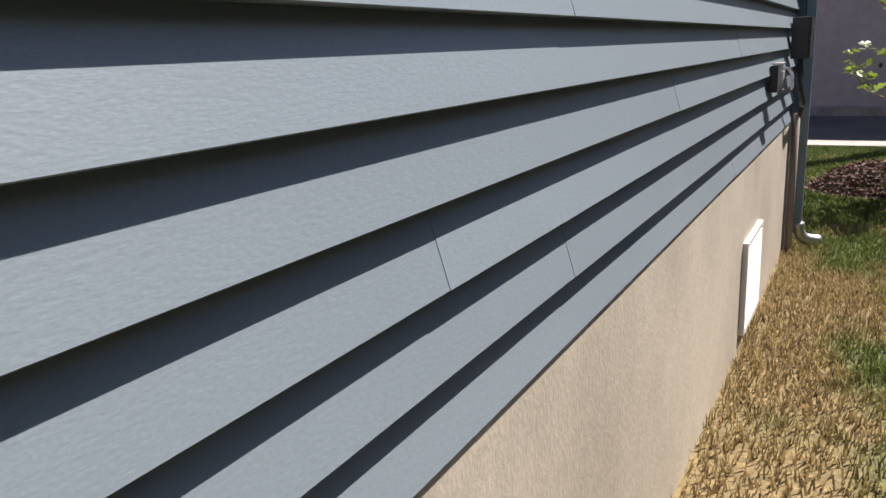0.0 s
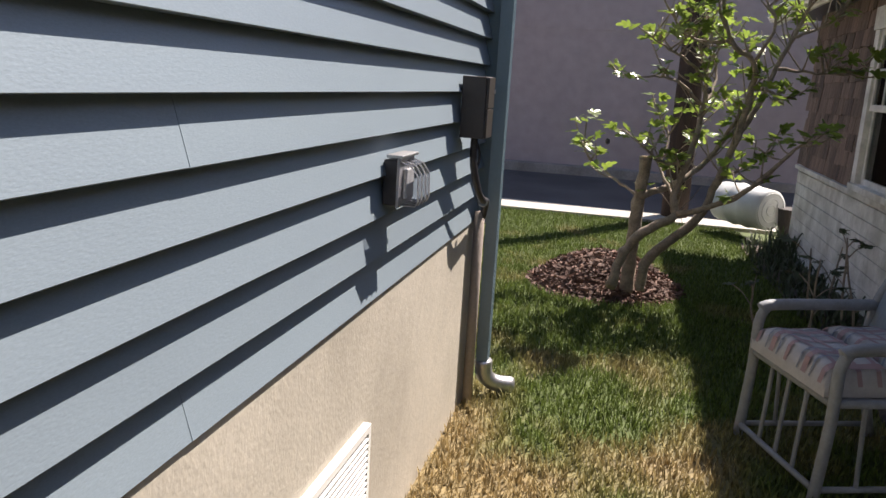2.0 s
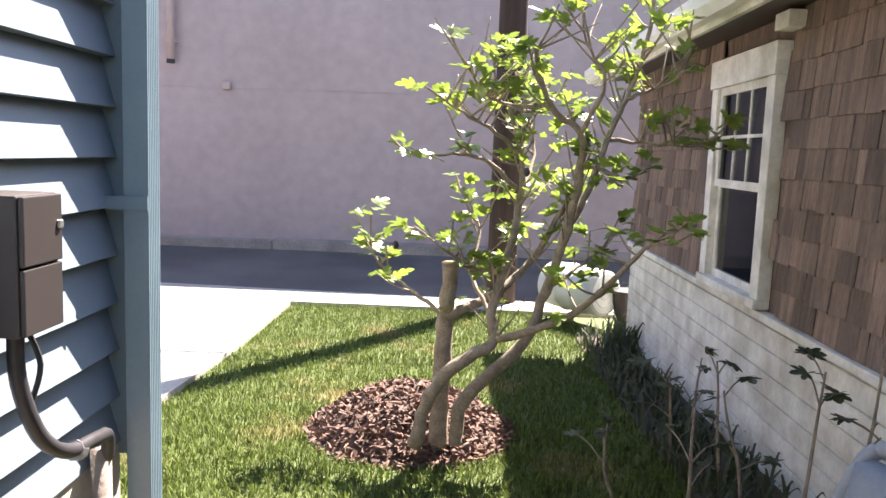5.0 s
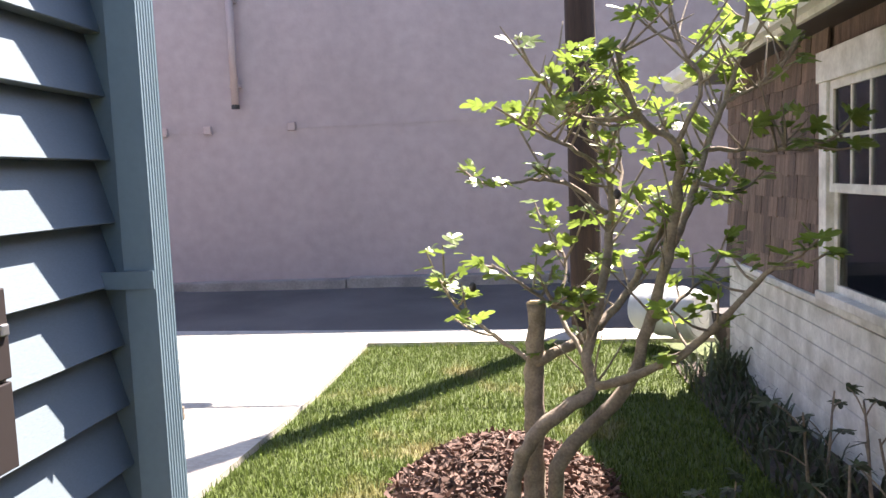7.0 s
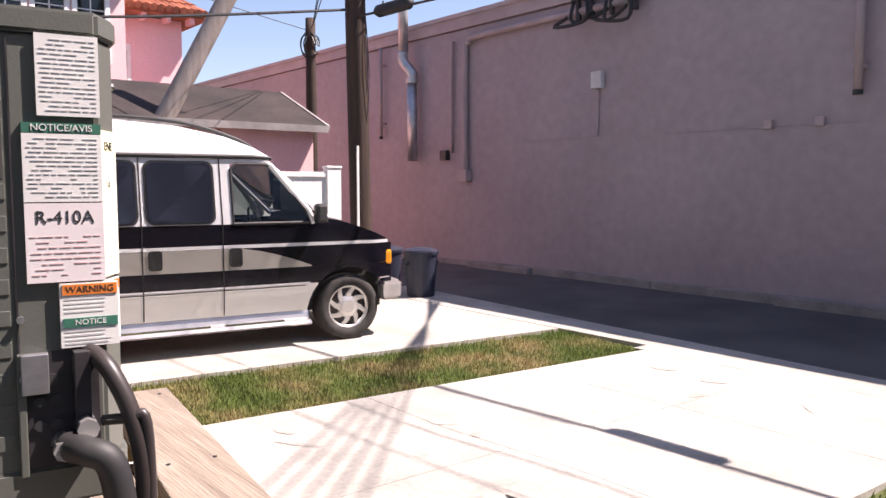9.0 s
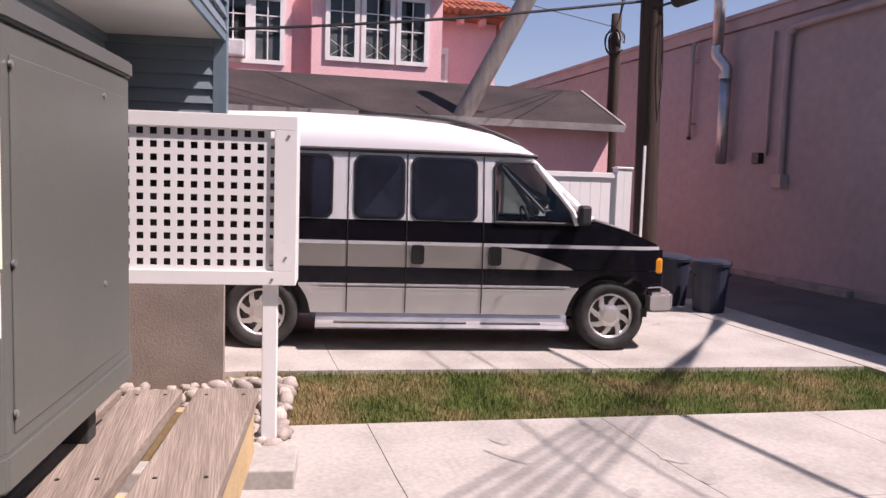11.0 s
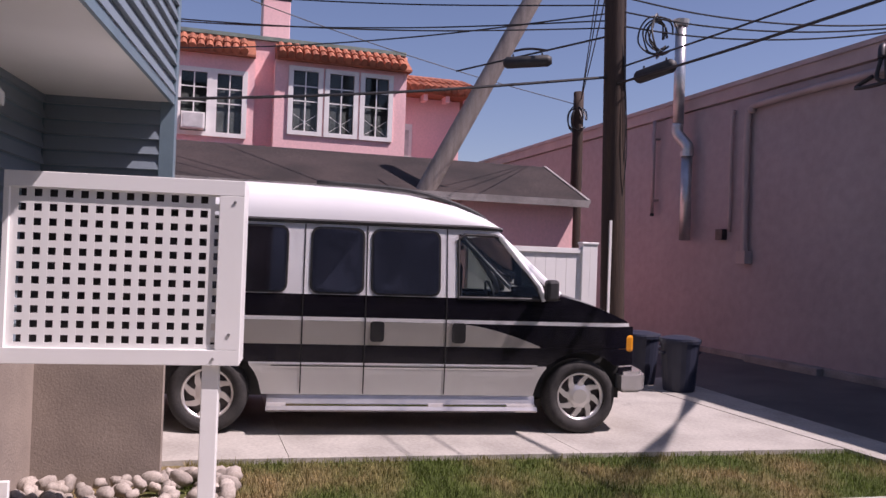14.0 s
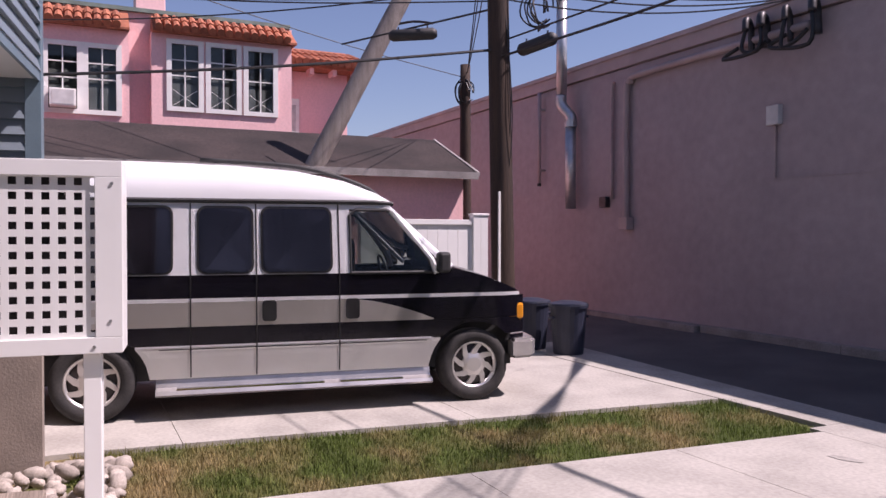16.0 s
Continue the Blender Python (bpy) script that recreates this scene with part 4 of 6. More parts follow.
def tile_run(parent, y0, y1, x_top, x_low, z_top, z_low, pitch=0.17):
    """Rows of half-round clay tiles on a short slope that falls to +x."""
    n = int((y1 - y0) / pitch)
    for k in range(n):
        y = y0 + pitch * (k + 0.5)
        for j in range(2):
            f0, f1 = j / 2, (j + 1) / 2 + 0.06
            b = tube(bmesh.new(), [(x_top + (x_low - x_top) * f0, y, z_top + (z_low - z_top) * f0), (x_top + (x_low - x_top) * f1, y, z_top + (z_low - z_top) * f1 + 0.012)], [0.062, 0.082], 8)
            part("tile", b, M_TILE, parent)


strip_l = part("roof_strip", prism(bmesh.new(), [(-17.25, 5.56), (-16.80, 5.54), (-16.80, 5.58), (-17.25, 5.98)], "y", 4.5, 7.56), M_TILE, pink)
tile_run(strip_l, 5.2, 7.56, -17.18, -16.78, 5.94, 5.62)
strip_r = part("roof_strip", prism(bmesh.new(), [(-17.25, 5.56), (-16.65, 5.54), (-16.65, 5.58), (-17.25, 5.98)], "y", 7.98, 10.85), M_TILE, pink)
tile_run(strip_r, 8.0, 10.85, -17.1, -16.62, 5.94, 5.62)
chim = part("chimney", cube(-18.6, -18.0, 7.75, 8.35, 5.9, 7.15, 0.02), M_PINK, pink)
part("chimney_cap", cube(-18.62, -17.98, 7.73, 8.37, 7.152, 7.42, 0.03), M_BROWNBOX, chim, "brown chimney cap")
part("chimney_top", cube(-18.65, -17.95, 7.70, 8.40, 7.35, 7.55), M_BROWNBOX, chim)
tower = part("tower", cube(-22, -18.6, 10.7, 12.6, -0.1, 5.4), M_PINK, pink)
troof = part("tower_roof", prism(bmesh.new(), [(-18.1, 5.42), (-18.1, 5.50), (-20.3, 6.35), (-22.5, 5.5), (-22.5, 5.42)], "y", 10.8, 13.1), M_TILE, pink)
tile_run(troof, 10.82, 13.1, -19.6, -18.08, 6.12, 5.55)
for k in range(4):
    part("rafter_end", cube(-18.5, -18.15, 11.0 + 0.55 * k, 11.1 + 0.55 * k, 5.28, 5.42), M_PINK, pink)
d = part("door", cube(-18.62, -18.57, 10.95, 11.40, 3.2, 4.75), M_WHITE, pink)
part("pane", cube(-18.57, -18.565, 11.03, 11.32, 3.5, 4.6), M_CURTAIN, d)

# ---- van ----
vy = math.degrees(math.atan2(-(-7.124 + 7.644), 10.144 - 6.698))
van = thing("van", "black and silver conversion van with a white high top", "van", Matrix.Translation((-7.124 - 0.99, 10.144 + 0.13, -0.125)) @ Matrix.Rotation(radians(90 + vy), 4, "Z"))
# local axes: x forward, y to its left; the front axle at x = 0, the ground at z = 0
WB, HALF, RAD = 3.505, 1.0, 0.355
def arch(x):
    z = 0.0
    for cx in (0.0, -WB):
        d = abs(x - cx)
        if d < 0.47:
            z = max(z, 0.34 + math.sqrt(0.47 ** 2 - d * d) * 0.95)
    return z


def side_y(z):
    """Half width of the body at a height."""
    if z < 0.6:
        return 0.965 + 0.035 * (z - 0.3) / 0.3
    if z < 1.27:
        return 1.0
    return 1.0 - 0.115 * (z - 1.27) / 0.66


def skin(name, material, x0, x1, lo, hi, label="", out=0.0, zn=3):
    """A painted body panel on both flanks between two heights (functions of x), cut round the wheels."""
    for s in (-1, 1):
        b = bmesh.new()
        n = max(int((x1 - x0) / 0.03), 2)
        prev = None
        for i in range(n + 1):
            x = x0 + (x1 - x0) * i / n
            a, c = max(lo(x), arch(x)), hi(x)
            if c - a < 0.004:
                prev = None
                continue
            col = [b.verts.new((x, s * (side_y(a + (c - a) * k / zn) + out - nose(x)), a + (c - a) * k / zn)) for k in range(zn + 1)]
            if prev:
                for k in range(zn):
                    q = (prev[k], col[k], col[k + 1], prev[k + 1])
                    b.faces.new(q if s < 0 else q[::-1])
            prev = col
        bmesh.ops.solidify(b, geom=b.faces[:], thickness=0.012)
        part(name, b, material, van, label)


def nose(x):
    return 0.0 if x < 0.2 else 0.16 * ((x - 0.2) / 0.4) ** 2


K = lambda v: (lambda x: v)
def hood_z(x):
    return 1.37 - 0.245 * min(max((x + 0.24) / 0.75, 0), 1) ** 1.3
REAR_X, FRONT_X = -4.62, 0.56
skin("lower_panel", M_VANLOWER, REAR_X, 0.0, K(0.36), K(0.645), "grey-beige lower body panel")
skin("lower_panel", M_VANBLACK, 0.0, FRONT_X, K(0.42), K(0.645))
skin("black_band", M_VANBLACK, REAR_X, FRONT_X, K(0.659), K(0.82))
TAPER = lambda x: 1.038 - 0.215 * min(max((x + 1.25) / 0.85, 0), 1) ** 1.6
skin("black_wedge", M_VANBLACK, -1.24, FRONT_X, lambda x: TAPER(x) + 0.002, K(1.038))
skin("stripe", M_VANTAUPE, REAR_X, -0.40, K(0.822), TAPER, "grey-beige stripe tapering towards the front")
skin("pinstripe", M_VANSILVER, REAR_X, FRONT_X - 0.06, K(1.04), K(1.075), "thin silver pinstripe")
skin("pinstripe", M_VANSILVER, REAR_X, -0.45, K(0.641), K(0.657), "", 0.003)
skin("flank", M_VANBLACK, REAR_X, -0.24, K(1.077), K(1.28))
skin("fender", M_VANBLACK, -0.24, FRONT_X, K(1.077), lambda x: max(hood_z(x) - 0.05, 1.079))
WS = lambda x: 1.95 if x < -0.86 else 1.95 - (x + 0.86) * 0.93
skin("cab_side", M_VANSILVER, REAR_X, -1.24, K(1.282), K(1.95), "silver upper body panel", 0.0, 4)
skin("door_head", M_VANSILVER, -1.24, -0.84, K(1.887), WS)
# inner body, floor and fire wall
part("inner_body", cube(REAR_X + 0.03, 0.45, -0.80, 0.80, 0.32, 0.95), M_BLACK, van)
part("tail", cube(REAR_X, REAR_X + 0.04, -0.96, 0.96, 0.36, 1.93, 0.015), M_VANBLACK, van)
b = bmesh.new()
rows = []
for i in range(9):
    x = -0.30 + 0.80 * i / 8
    z = hood_z(x)
    w = 0.985 - nose(x)
    rows.append([b.verts.new((x, w * k, z - 0.055 * abs(k) ** 3)) for k in (-1, -0.92, -0.6, -0.25, 0, 0.25, 0.6, 0.92, 1)])
rows.append([b.verts.new((0.54, v.co.y * 0.98, v.co.z - 0.10)) for v in rows[-1]])
for a, c in zip(rows, rows[1:]):
    for k in range(8):
        b.faces.new((a[k], c[k], c[k + 1], a[k + 1]))
part("hood", b, M_VANBLACK, van, "sloping black hood", smooth=True)
part("grille", cube(0.50, 0.56, -0.62, 0.62, 0.72, 1.0, 0.02), M_BROWNBOX, van)
for k in range(4):
    part("grille_bar", cube(0.555, 0.57, -0.6, 0.6, 0.75 + 0.06 * k, 0.765 + 0.06 * k), M_CHROME, van)
for s in (-1, 1):
    part("headlight", cube(0.47, 0.575, s * 0.60, s * 0.80, 0.78, 0.98, 0.02), M_HEADLAMP, van)
    part("turn_signal", cube(0.43, 0.55, s * 0.79, s * 0.925, 0.79, 0.955, 0.025), M_AMBER, van, "amber wrap-round turn signal")
    part("wiper", tube(bmesh.new(), [(-0.26, s * 0.2, 1.37), (-0.30, s * 0.7, 1.40)], 0.012, 6), M_BLACK, van)
b = prism(bmesh.new(), [(0.40, -1.01), (0.62, -0.98), (0.70, -0.85), (0.75, -0.5), (0.76, 0.0), (0.75, 0.5), (0.70, 0.85), (0.62, 0.98), (0.40, 1.01), (0.40, 0.85), (0.5, 0.5), (0.5, -0.5), (0.40, -0.85)], "z", 0.40, 0.60)
bmesh.ops.bevel(b, geom=[e for e in b.edges if abs(e.verts[0].co.z - e.verts[1].co.z) < 0.01], offset=0.03, segments=2, affect="EDGES")
part("bumper", b, M_BOARD, van, "chrome front bumper")
part("rear_bumper", cube(REAR_X - 0.14, REAR_X, -0.98, 0.98, 0.42, 0.60, 0.03), M_CHROME, van)
# windscreen and pillars
def slope_pt(f, y):
    return (-0.26 - 0.62 * f, y * (1 - 0.12 * f), 1.34 + 0.58 * f)
b = bmesh.new()
b.faces.new([b.verts.new(slope_pt(*p)) for p in ((0.04, -0.90), (0.04, 0.90), (0.96, 0.90), (0.96, -0.90))])
part("windscreen", b, M_CARGLASS, van)
for s in (-1, 1):
    part("pillar", tube(bmesh.new(), [slope_pt(-0.02, s * 0.965), slope_pt(1.02, s * 0.965)], 0.035, 8), M_VANSILVER, van)
wheel_pts = [(-0.62 - 0.05 * math.sin(a), 0.40 + 0.19 * math.cos(a), 1.24 + 0.17 * math.sin(a)) for a in (2 * math.pi * k / 20 for k in range(21))]
part("steering_wheel", tube(bmesh.new(), wheel_pts, 0.014, 6, False), M_BLACK, van)
part("dashboard", cube(-0.62, -0.20, -0.90, 0.90, 0.95, 1.22, 0.05), M_BROWNBOX, van)
# Added sheet hiding the hollow body; interior shade is in its dark colour.
part("cab_dark_backdrop", cube(-1.60, -1.57, -0.88, 0.88, 0.9, 1.92), M_DARKROOM, van, "added dark sheet standing for the dim interior behind the seats")
# high top
b = bmesh.new()
rows = []
for x, zt, w in ((-0.80, 1.95, 0.86), (-0.95, 2.06, 0.87), (-1.25, 2.18, 0.88), (-1.7, 2.27, 0.885), (-2.3, 2.315, 0.89), (-3.2, 2.33, 0.89), (-4.1, 2.31, 0.89), (-4.5, 2.26, 0.88), (-4.62, 2.05, 0.86)):
    h = zt - 1.95
    sec = [(w, 1.945), (w, 1.955 + h * 0.25), (w - 0.03, 1.955 + h * 0.6), (w - 0.12, 1.955 + h * 0.88), (w - 0.3, 1.955 + h * 0.97), (0, 1.955 + h)]
    full = [(-y, z) for y, z in sec] + [(y, z) for y, z in sec[-2::-1]]
    rows.append([b.verts.new((x, y, z)) for y, z in full])
for a, c in zip(rows, rows[1:]):
    for k in range(len(a) - 1):
        b.faces.new((a[k], a[k + 1], c[k + 1], c[k]))
b.faces.new(rows[0][::-1])
b.faces.new(rows[-1])
bmesh.ops.recalc_face_normals(b, faces=b.faces[:])
part("high_top", b, M_VANWHITE, van, "white moulded high top", smooth=True)
b = bmesh.new()
for s in (-1, 1):
    tube(b, [(REAR_X, s * 0.895, 1.955), (-1.0, s * 0.895, 1.955), (-0.82, s * 0.87, 1.945)], 0.022, 6)
tube(b, curve_pts([(-0.82, -0.87, 1.94), (-0.78, -0.5, 1.97), (-0.78, 0.5, 1.97), (-0.82, 0.87, 1.94)], 4), 0.02, 6)
part("roof_seam", b, M_BLACK, van, "black rubber seam under the high top")
for s in (-1, 1):
    b = tube(bmesh.new(), curve_pts([(-0.85, s * 0.6, 1.99), (-1.1, s * 0.66, 2.14), (-1.7, s * 0.66, 2.30), (-2.6, s * 0.64, 2.345)], 4), 0.022, 6)
    part("roof_rail", b, M_BLACK, van, smooth=True)


def flank_panel(name, poly, material, s, out, label=""):
    """A flat piece laid on the flank that follows its lean."""
    b = bmesh.new()
    f = b.faces.new([b.verts.new((x, s * (side_y(z) + out), z)) for x, z in poly])
    if (f.normal.y > 0) != (s > 0):
        f.normal_flip()
    bmesh.ops.solidify(b, geom=[f], thickness=0.008)
    return part(name, b, material, van, label)


for s in (-1, 1):
    for x0, x1 in ((-2.05, -1.43), (-2.61, -2.15), (-3.68, -2.85), (-4.42, -3.82)):
        flank_panel("window_seal", round_rect(x0 - 0.02, x1 + 0.02, 1.288, 1.908, 0.08), M_BLACK, s, 0.010)
        flank_panel("side_window", round_rect(x0, x1, 1.305, 1.89, 0.07), M_TINT, s, 0.014, "dark tinted side window")
    door = [(-1.24, 1.285), (-0.44, 1.285), (-0.48, 1.41), (-0.80, 1.85), (-0.88, 1.885), (-1.18, 1.885), (-1.24, 1.83)]
    loop = [(x, s * (side_y(z) + 0.004), z) for x, z in door]
    part("window_seal", tube(bmesh.new(), loop + loop[:2], 0.016, 6, False), M_BLACK, van)
    flank_panel("door_window", door, M_CARGLASS, s, 0.002, "clear front door window")
    part("door_pillar", tube(bmesh.new(), [(-0.40, s * 0.985, 1.27), (-0.44, s * 0.975, 1.40), (-0.83, s * 0.90, 1.88)], 0.03, 8), M_VANSILVER, van)
    seat = part("front_seat", cube(-1.32, -1.14, s * 0.25, s * 0.70, 0.95, 1.62, 0.06), M_BROWNBOX, van, "dark front seat")
    part("headrest", cube(-1.30, -1.20, s * 0.35, s * 0.60, 1.62, 1.80, 0.04), M_BROWNBOX, seat)
    for x in (-1.355, -2.115, -2.69):
        for z0, z1 in ((0.37, 0.6), (0.6, 1.27), (1.27, 1.93)):
            flank_panel("door_seam", [(x, z0), (x + 0.012, z0), (x + 0.012, z1), (x, z1)], M_BLACK, s, 0.005)
    for x in (-2.06, -1.29):
        h = flank_panel("door_handle", round_rect(x, x + 0.13, 0.855, 1.045, 0.03), M_BLACK, s, 0.012, "black door handle cup")
    part("mirror", cube(-0.42, -0.30, s * 1.03, s * 1.17, 1.28, 1.48, 0.03), M_BLACK, van, "black door mirror")
    part("mirror_arm", tube(bmesh.new(), [(-0.36, s * 0.98, 1.30), (-0.36, s * 1.08, 1.32)], 0.02, 6), M_BLACK, van)
    rb = part("running_board", prism(bmesh.new(), [(s * 0.86, 0.22), (s * 1.05, 0.215), (s * 1.08, 0.235), (s * 1.06, 0.265), (s * 0.97, 0.285), (s * 0.95, 0.355), (s * 0.86, 0.355)], "x", -2.98, -0.46), M_BOARD, van, "moulded silver running board")
    part("tread", cube(-2.8, -1.5, s * 0.99, s * 1.05, 0.268, 0.286), M_CHROME, rb)
    part("tread", cube(-1.35, -0.75, s * 0.99, s * 1.05, 0.268, 0.286), M_CHROME, rb)
    flank_panel("lower_crease", [(-2.95, 0.62), (-0.5, 0.62), (-0.5, 0.627), (-2.95, 0.627)], M_BLACK, s, 0.005)


def ring(bm, y0, y1, r0, r1, seg=32):
    """A band round the y axis from (y0, r0) to (y1, r1)."""
    a = [bm.verts.new((r0 * math.cos(2 * math.pi * k / seg), y0, r0 * math.sin(2 * math.pi * k / seg))) for k in range(seg)]
    c = [bm.verts.new((r1 * math.cos(2 * math.pi * k / seg), y1, r1 * math.sin(2 * math.pi * k / seg))) for k in range(seg)]
    for k in range(seg):
        bm.faces.new((a[k], a[(k + 1) % seg], c[(k + 1) % seg], c[k]))


for cx in (0.0, -WB):
    for s in (-1, 1):
        w = new("wheel")
        w.parent = van
        w.matrix_basis = Matrix.Translation((cx, s * 0.86, RAD)) @ (Matrix() if s > 0 else Matrix.Rotation(math.pi, 4, "Z"))
        b = bmesh.new()
        prof = ((-0.11, 0.235), (-0.12, 0.30), (-0.105, 0.345), (-0.07, RAD), (0.07, RAD), (0.105, 0.345), (0.12, 0.30), (0.112, 0.235), (0.03, 0.215))
        for p, q in zip(prof, prof[1:]):
            ring(b, p[0], q[0], p[1], q[1])
        bmesh.ops.remove_doubles(b, verts=b.verts[:], dist=1e-4)
        part("tyre", b, M_TYRE, w, smooth=True)
        b = bmesh.new()
        prof = ((0.02, 0.22), (0.105, 0.235), (0.105, 0.222), (0.075, 0.205))
        for p, q in zip(prof, prof[1:]):
            ring(b, p[0], q[0], p[1], q[1])
        bmesh.ops.remove_doubles(b, verts=b.verts[:], dist=1e-4)
        part("rim", b, M_ALLOY, w, smooth=True)
        part("wheel_disc", tube(bmesh.new(), [(0, 0.02, 0), (0, 0.05, 0), (0, 0.068, 0)], [0.215, 0.21, 0.12], 24), M_BROWNSIDE, w)
        part("hub", tube(bmesh.new(), [(0, 0.03, 0), (0, 0.085, 0), (0, 0.10, 0)], [0.125, 0.12, 0.07], 20), M_ALLOY, w)
        for k in range(8):
            a = k * math.pi / 4
            b = bmesh.new()
            prism(b, [(0.088, -0.035), (0.150, -0.012), (0.206, 0.045), (0.213, 0.105), (0.150, 0.052), (0.092, 0.022)], "y", 0.05, 0.09)
            b.transform(Matrix.Rotation(a, 4, "Y"))
            part("spoke", b, M_ALLOY, w)

# ---- heat pump on its platform ----
AC0, AC1, ACN0, ACN1, ACZ0, ACZ1 = 0.65, 1.47, -0.28, 0.485, 1.065, 1.825
deck = thing("platform", "raised pressure-treated wooden platform under the heat pump", "platform")
DECK = 0.945
for n0, n1, u0, u1 in ((0.575, 0.745, 0.315, 1.65), (0.39, 0.535, 0.33, 1.64), (0.225, 0.37, 0.33, 1.64), (0.06, 0.205, 0.33, 1.64), (-0.105, 0.04, 0.33, 1.64), (-0.27, -0.125, 0.33, 1.64)):
    part("plank", rbox(u0, u1, n0, n1, DECK - 0.038, DECK, 0.004), M_WOOD, deck)
# Joists take the yellow wood: sunlight on their ends is put into the colour.
for u in (0.36, 0.95, 1.56):
    part("joist", rbox(u, u + 0.04, -0.3, 0.70, DECK - 0.18, DECK - 0.04, 0.003), M_WOODEND, deck, "joist with sunlit yellow put into its colour")
part("rim_joist", rbox(0.36, 1.60, 0.702, 0.738, DECK - 0.18, DECK - 0.041, 0.003), M_WOODEND, deck)
for u, n in ((0.41, 0.60), (1.46, 0.60), (0.41, -0.25), (1.46, -0.25)):
    part("post", rbox(u, u + 0.09, n, n + 0.09, -0.3, DECK - 0.18, 0.004), M_WOOD, deck)
for u in (0.38, 0.97, 1.58):
    for n in (0.61, 0.71, 0.425, 0.50):
        part("screw", tube(bmesh.new(), [rear(u, n, DECK + 0.0005), rear(u, n, DECK + 0.002)], 0.005, 7), M_ACDARK, deck)

unit = thing("heat_pump", "olive-grey steel heat pump with paper labels", "heat pump")
CHU, CHN = 0.066, 0.034
def ac_shell(grow, z0, z1):
    """The unit's outline, its front corner cut off."""
    g = grow
    b = prism(bmesh.new(), [(-AC0 + g, ACN0 - g), (-AC0 + g, ACN1 - CHN + g * 0.4), (-AC0 - CHU + g * 0.4, ACN1 + g), (-AC1 - g, ACN1 + g), (-AC1 - g, ACN0 - g)], "z", z0, z1)
    bmesh.ops.bevel(b, geom=b.edges[:], offset=0.006, segments=2, affect="EDGES")
    b.transform(RM)
    return b


part("side_panel", ac_shell(0.0, ACZ0 + 0.02, ACZ1 - 0.04), M_ACGREY, unit)
part("top_cap", ac_shell(0.008, ACZ1 - 0.04, ACZ1), M_ACGREY, unit)
part("base_pan", ac_shell(0.006, ACZ0 - 0.04, ACZ0 + 0.025), M_ACGREY, unit)
part("panel_seam", rbox(AC0 - 0.003, AC0 + 0.01, ACN1 - 0.162, ACN1 - 0.159, ACZ0, ACZ1 - 0.05), M_ACDARK, unit)
# Flat dark plate, no hollow: the shade of a recess is in its colour.
part("valve_recess_shade", rbox(AC0 - 0.003, AC0 + 0.004, ACN1 - 0.152, ACN1 - 0.045, 1.09, 1.28), M_ACDARK, unit, "dark plate with a recess's shade in its colour, behind the service valves")
part("recess_flange", rbox(AC0 - 0.012, AC0 + 0.002, ACN1 - 0.165, ACN1 - 0.153, 1.08, 1.28, 0.002), M_ACGREY, unit)
part("recess_bracket", rbox(AC0 - 0.02, AC0 - 0.002, ACN1 - 0.16, ACN1 - 0.12, 1.215, 1.28, 0.002), M_GALV, unit)
part("recess_plate", rbox(AC0 - 0.03, AC0 - 0.004, ACN1 - 0.085, ACN1 - 0.06, 1.10, 1.28, 0.002), M_ACDARK, unit)
for n, z in ((0.135, 1.20), (0.11, 1.20), (0.135, 1.16), (0.115, 1.235), (0.11, 1.16)):
    part("knockout", tube(bmesh.new(), [rear(AC0 - 0.004, ACN1 - n, z), rear(AC0 - 0.008, ACN1 - n, z)], 0.009, 10), M_BLACK, unit)
for n, z in ((0.105, 1.13), (0.07, 1.16)):
    v = part("valve", tube(bmesh.new(), [rear(AC0, ACN1 - n, z), rear(AC0 - 0.05, ACN1 - n, z)], [0.016, 0.013], 10), M_GALV, unit)
    part("valve_cap", tube(bmesh.new(), [rear(AC0 - 0.05, ACN1 - n, z), rear(AC0 - 0.065, ACN1 - n, z)], 0.017, 8), M_ALLOY, v)
part("embossed_panel", rbox(AC0 + 0.10, AC1 - 0.05, ACN1 - 0.001, ACN1 + 0.003, ACZ0 + 0.05, ACZ1 - 0.09, 0.002), M_ACGREY, unit)
for u, z in ((0.75, 1.72), (0.75, 1.4), (0.75, 1.15), (1.25, 1.72), (1.25, 1.3)):
    part("screw", tube(bmesh.new(), [rear(u, ACN1 + 0.002, z), rear(u, ACN1 + 0.007, z)], 0.006, 8), M_GALV, unit)
for z in (1.335, 1.24):
    part("screw", tube(bmesh.new(), [rear(AC0 - 0.004, ACN1 - 0.157, z), rear(AC0 - 0.012, ACN1 - 0.157, z)], 0.006, 8), M_GALV, unit)
for k in range(13):
    part("louvre", rbox(AC0 - 0.002, AC0 + 0.004, ACN0 + 0.03, ACN1 - 0.17, ACZ0 + 0.06 + 0.05 * k, ACZ0 + 0.085 + 0.05 * k, 0.001), M_ACGREY, unit)
badge = part("badge", rbox(AC0 - 0.010, AC0 - 0.004, ACN1 - 0.255, ACN1 - 0.172, 1.555, 1.655, 0.003), M_INK, unit, "black badge with a red octagon")
oct_ = prism(bmesh.new(), [(ACN1 - 0.2135 + 0.033 * math.cos(radians(22.5 + 45 * k)), 1.607 + 0.036 * math.sin(radians(22.5 + 45 * k))) for k in range(8)], "x", -AC0 + 0.0101, -AC0 + 0.0112)
oct_.transform(RM)
part("octagon", oct_, M_REDPAINT, badge, "red octagon")


SH = 0.0
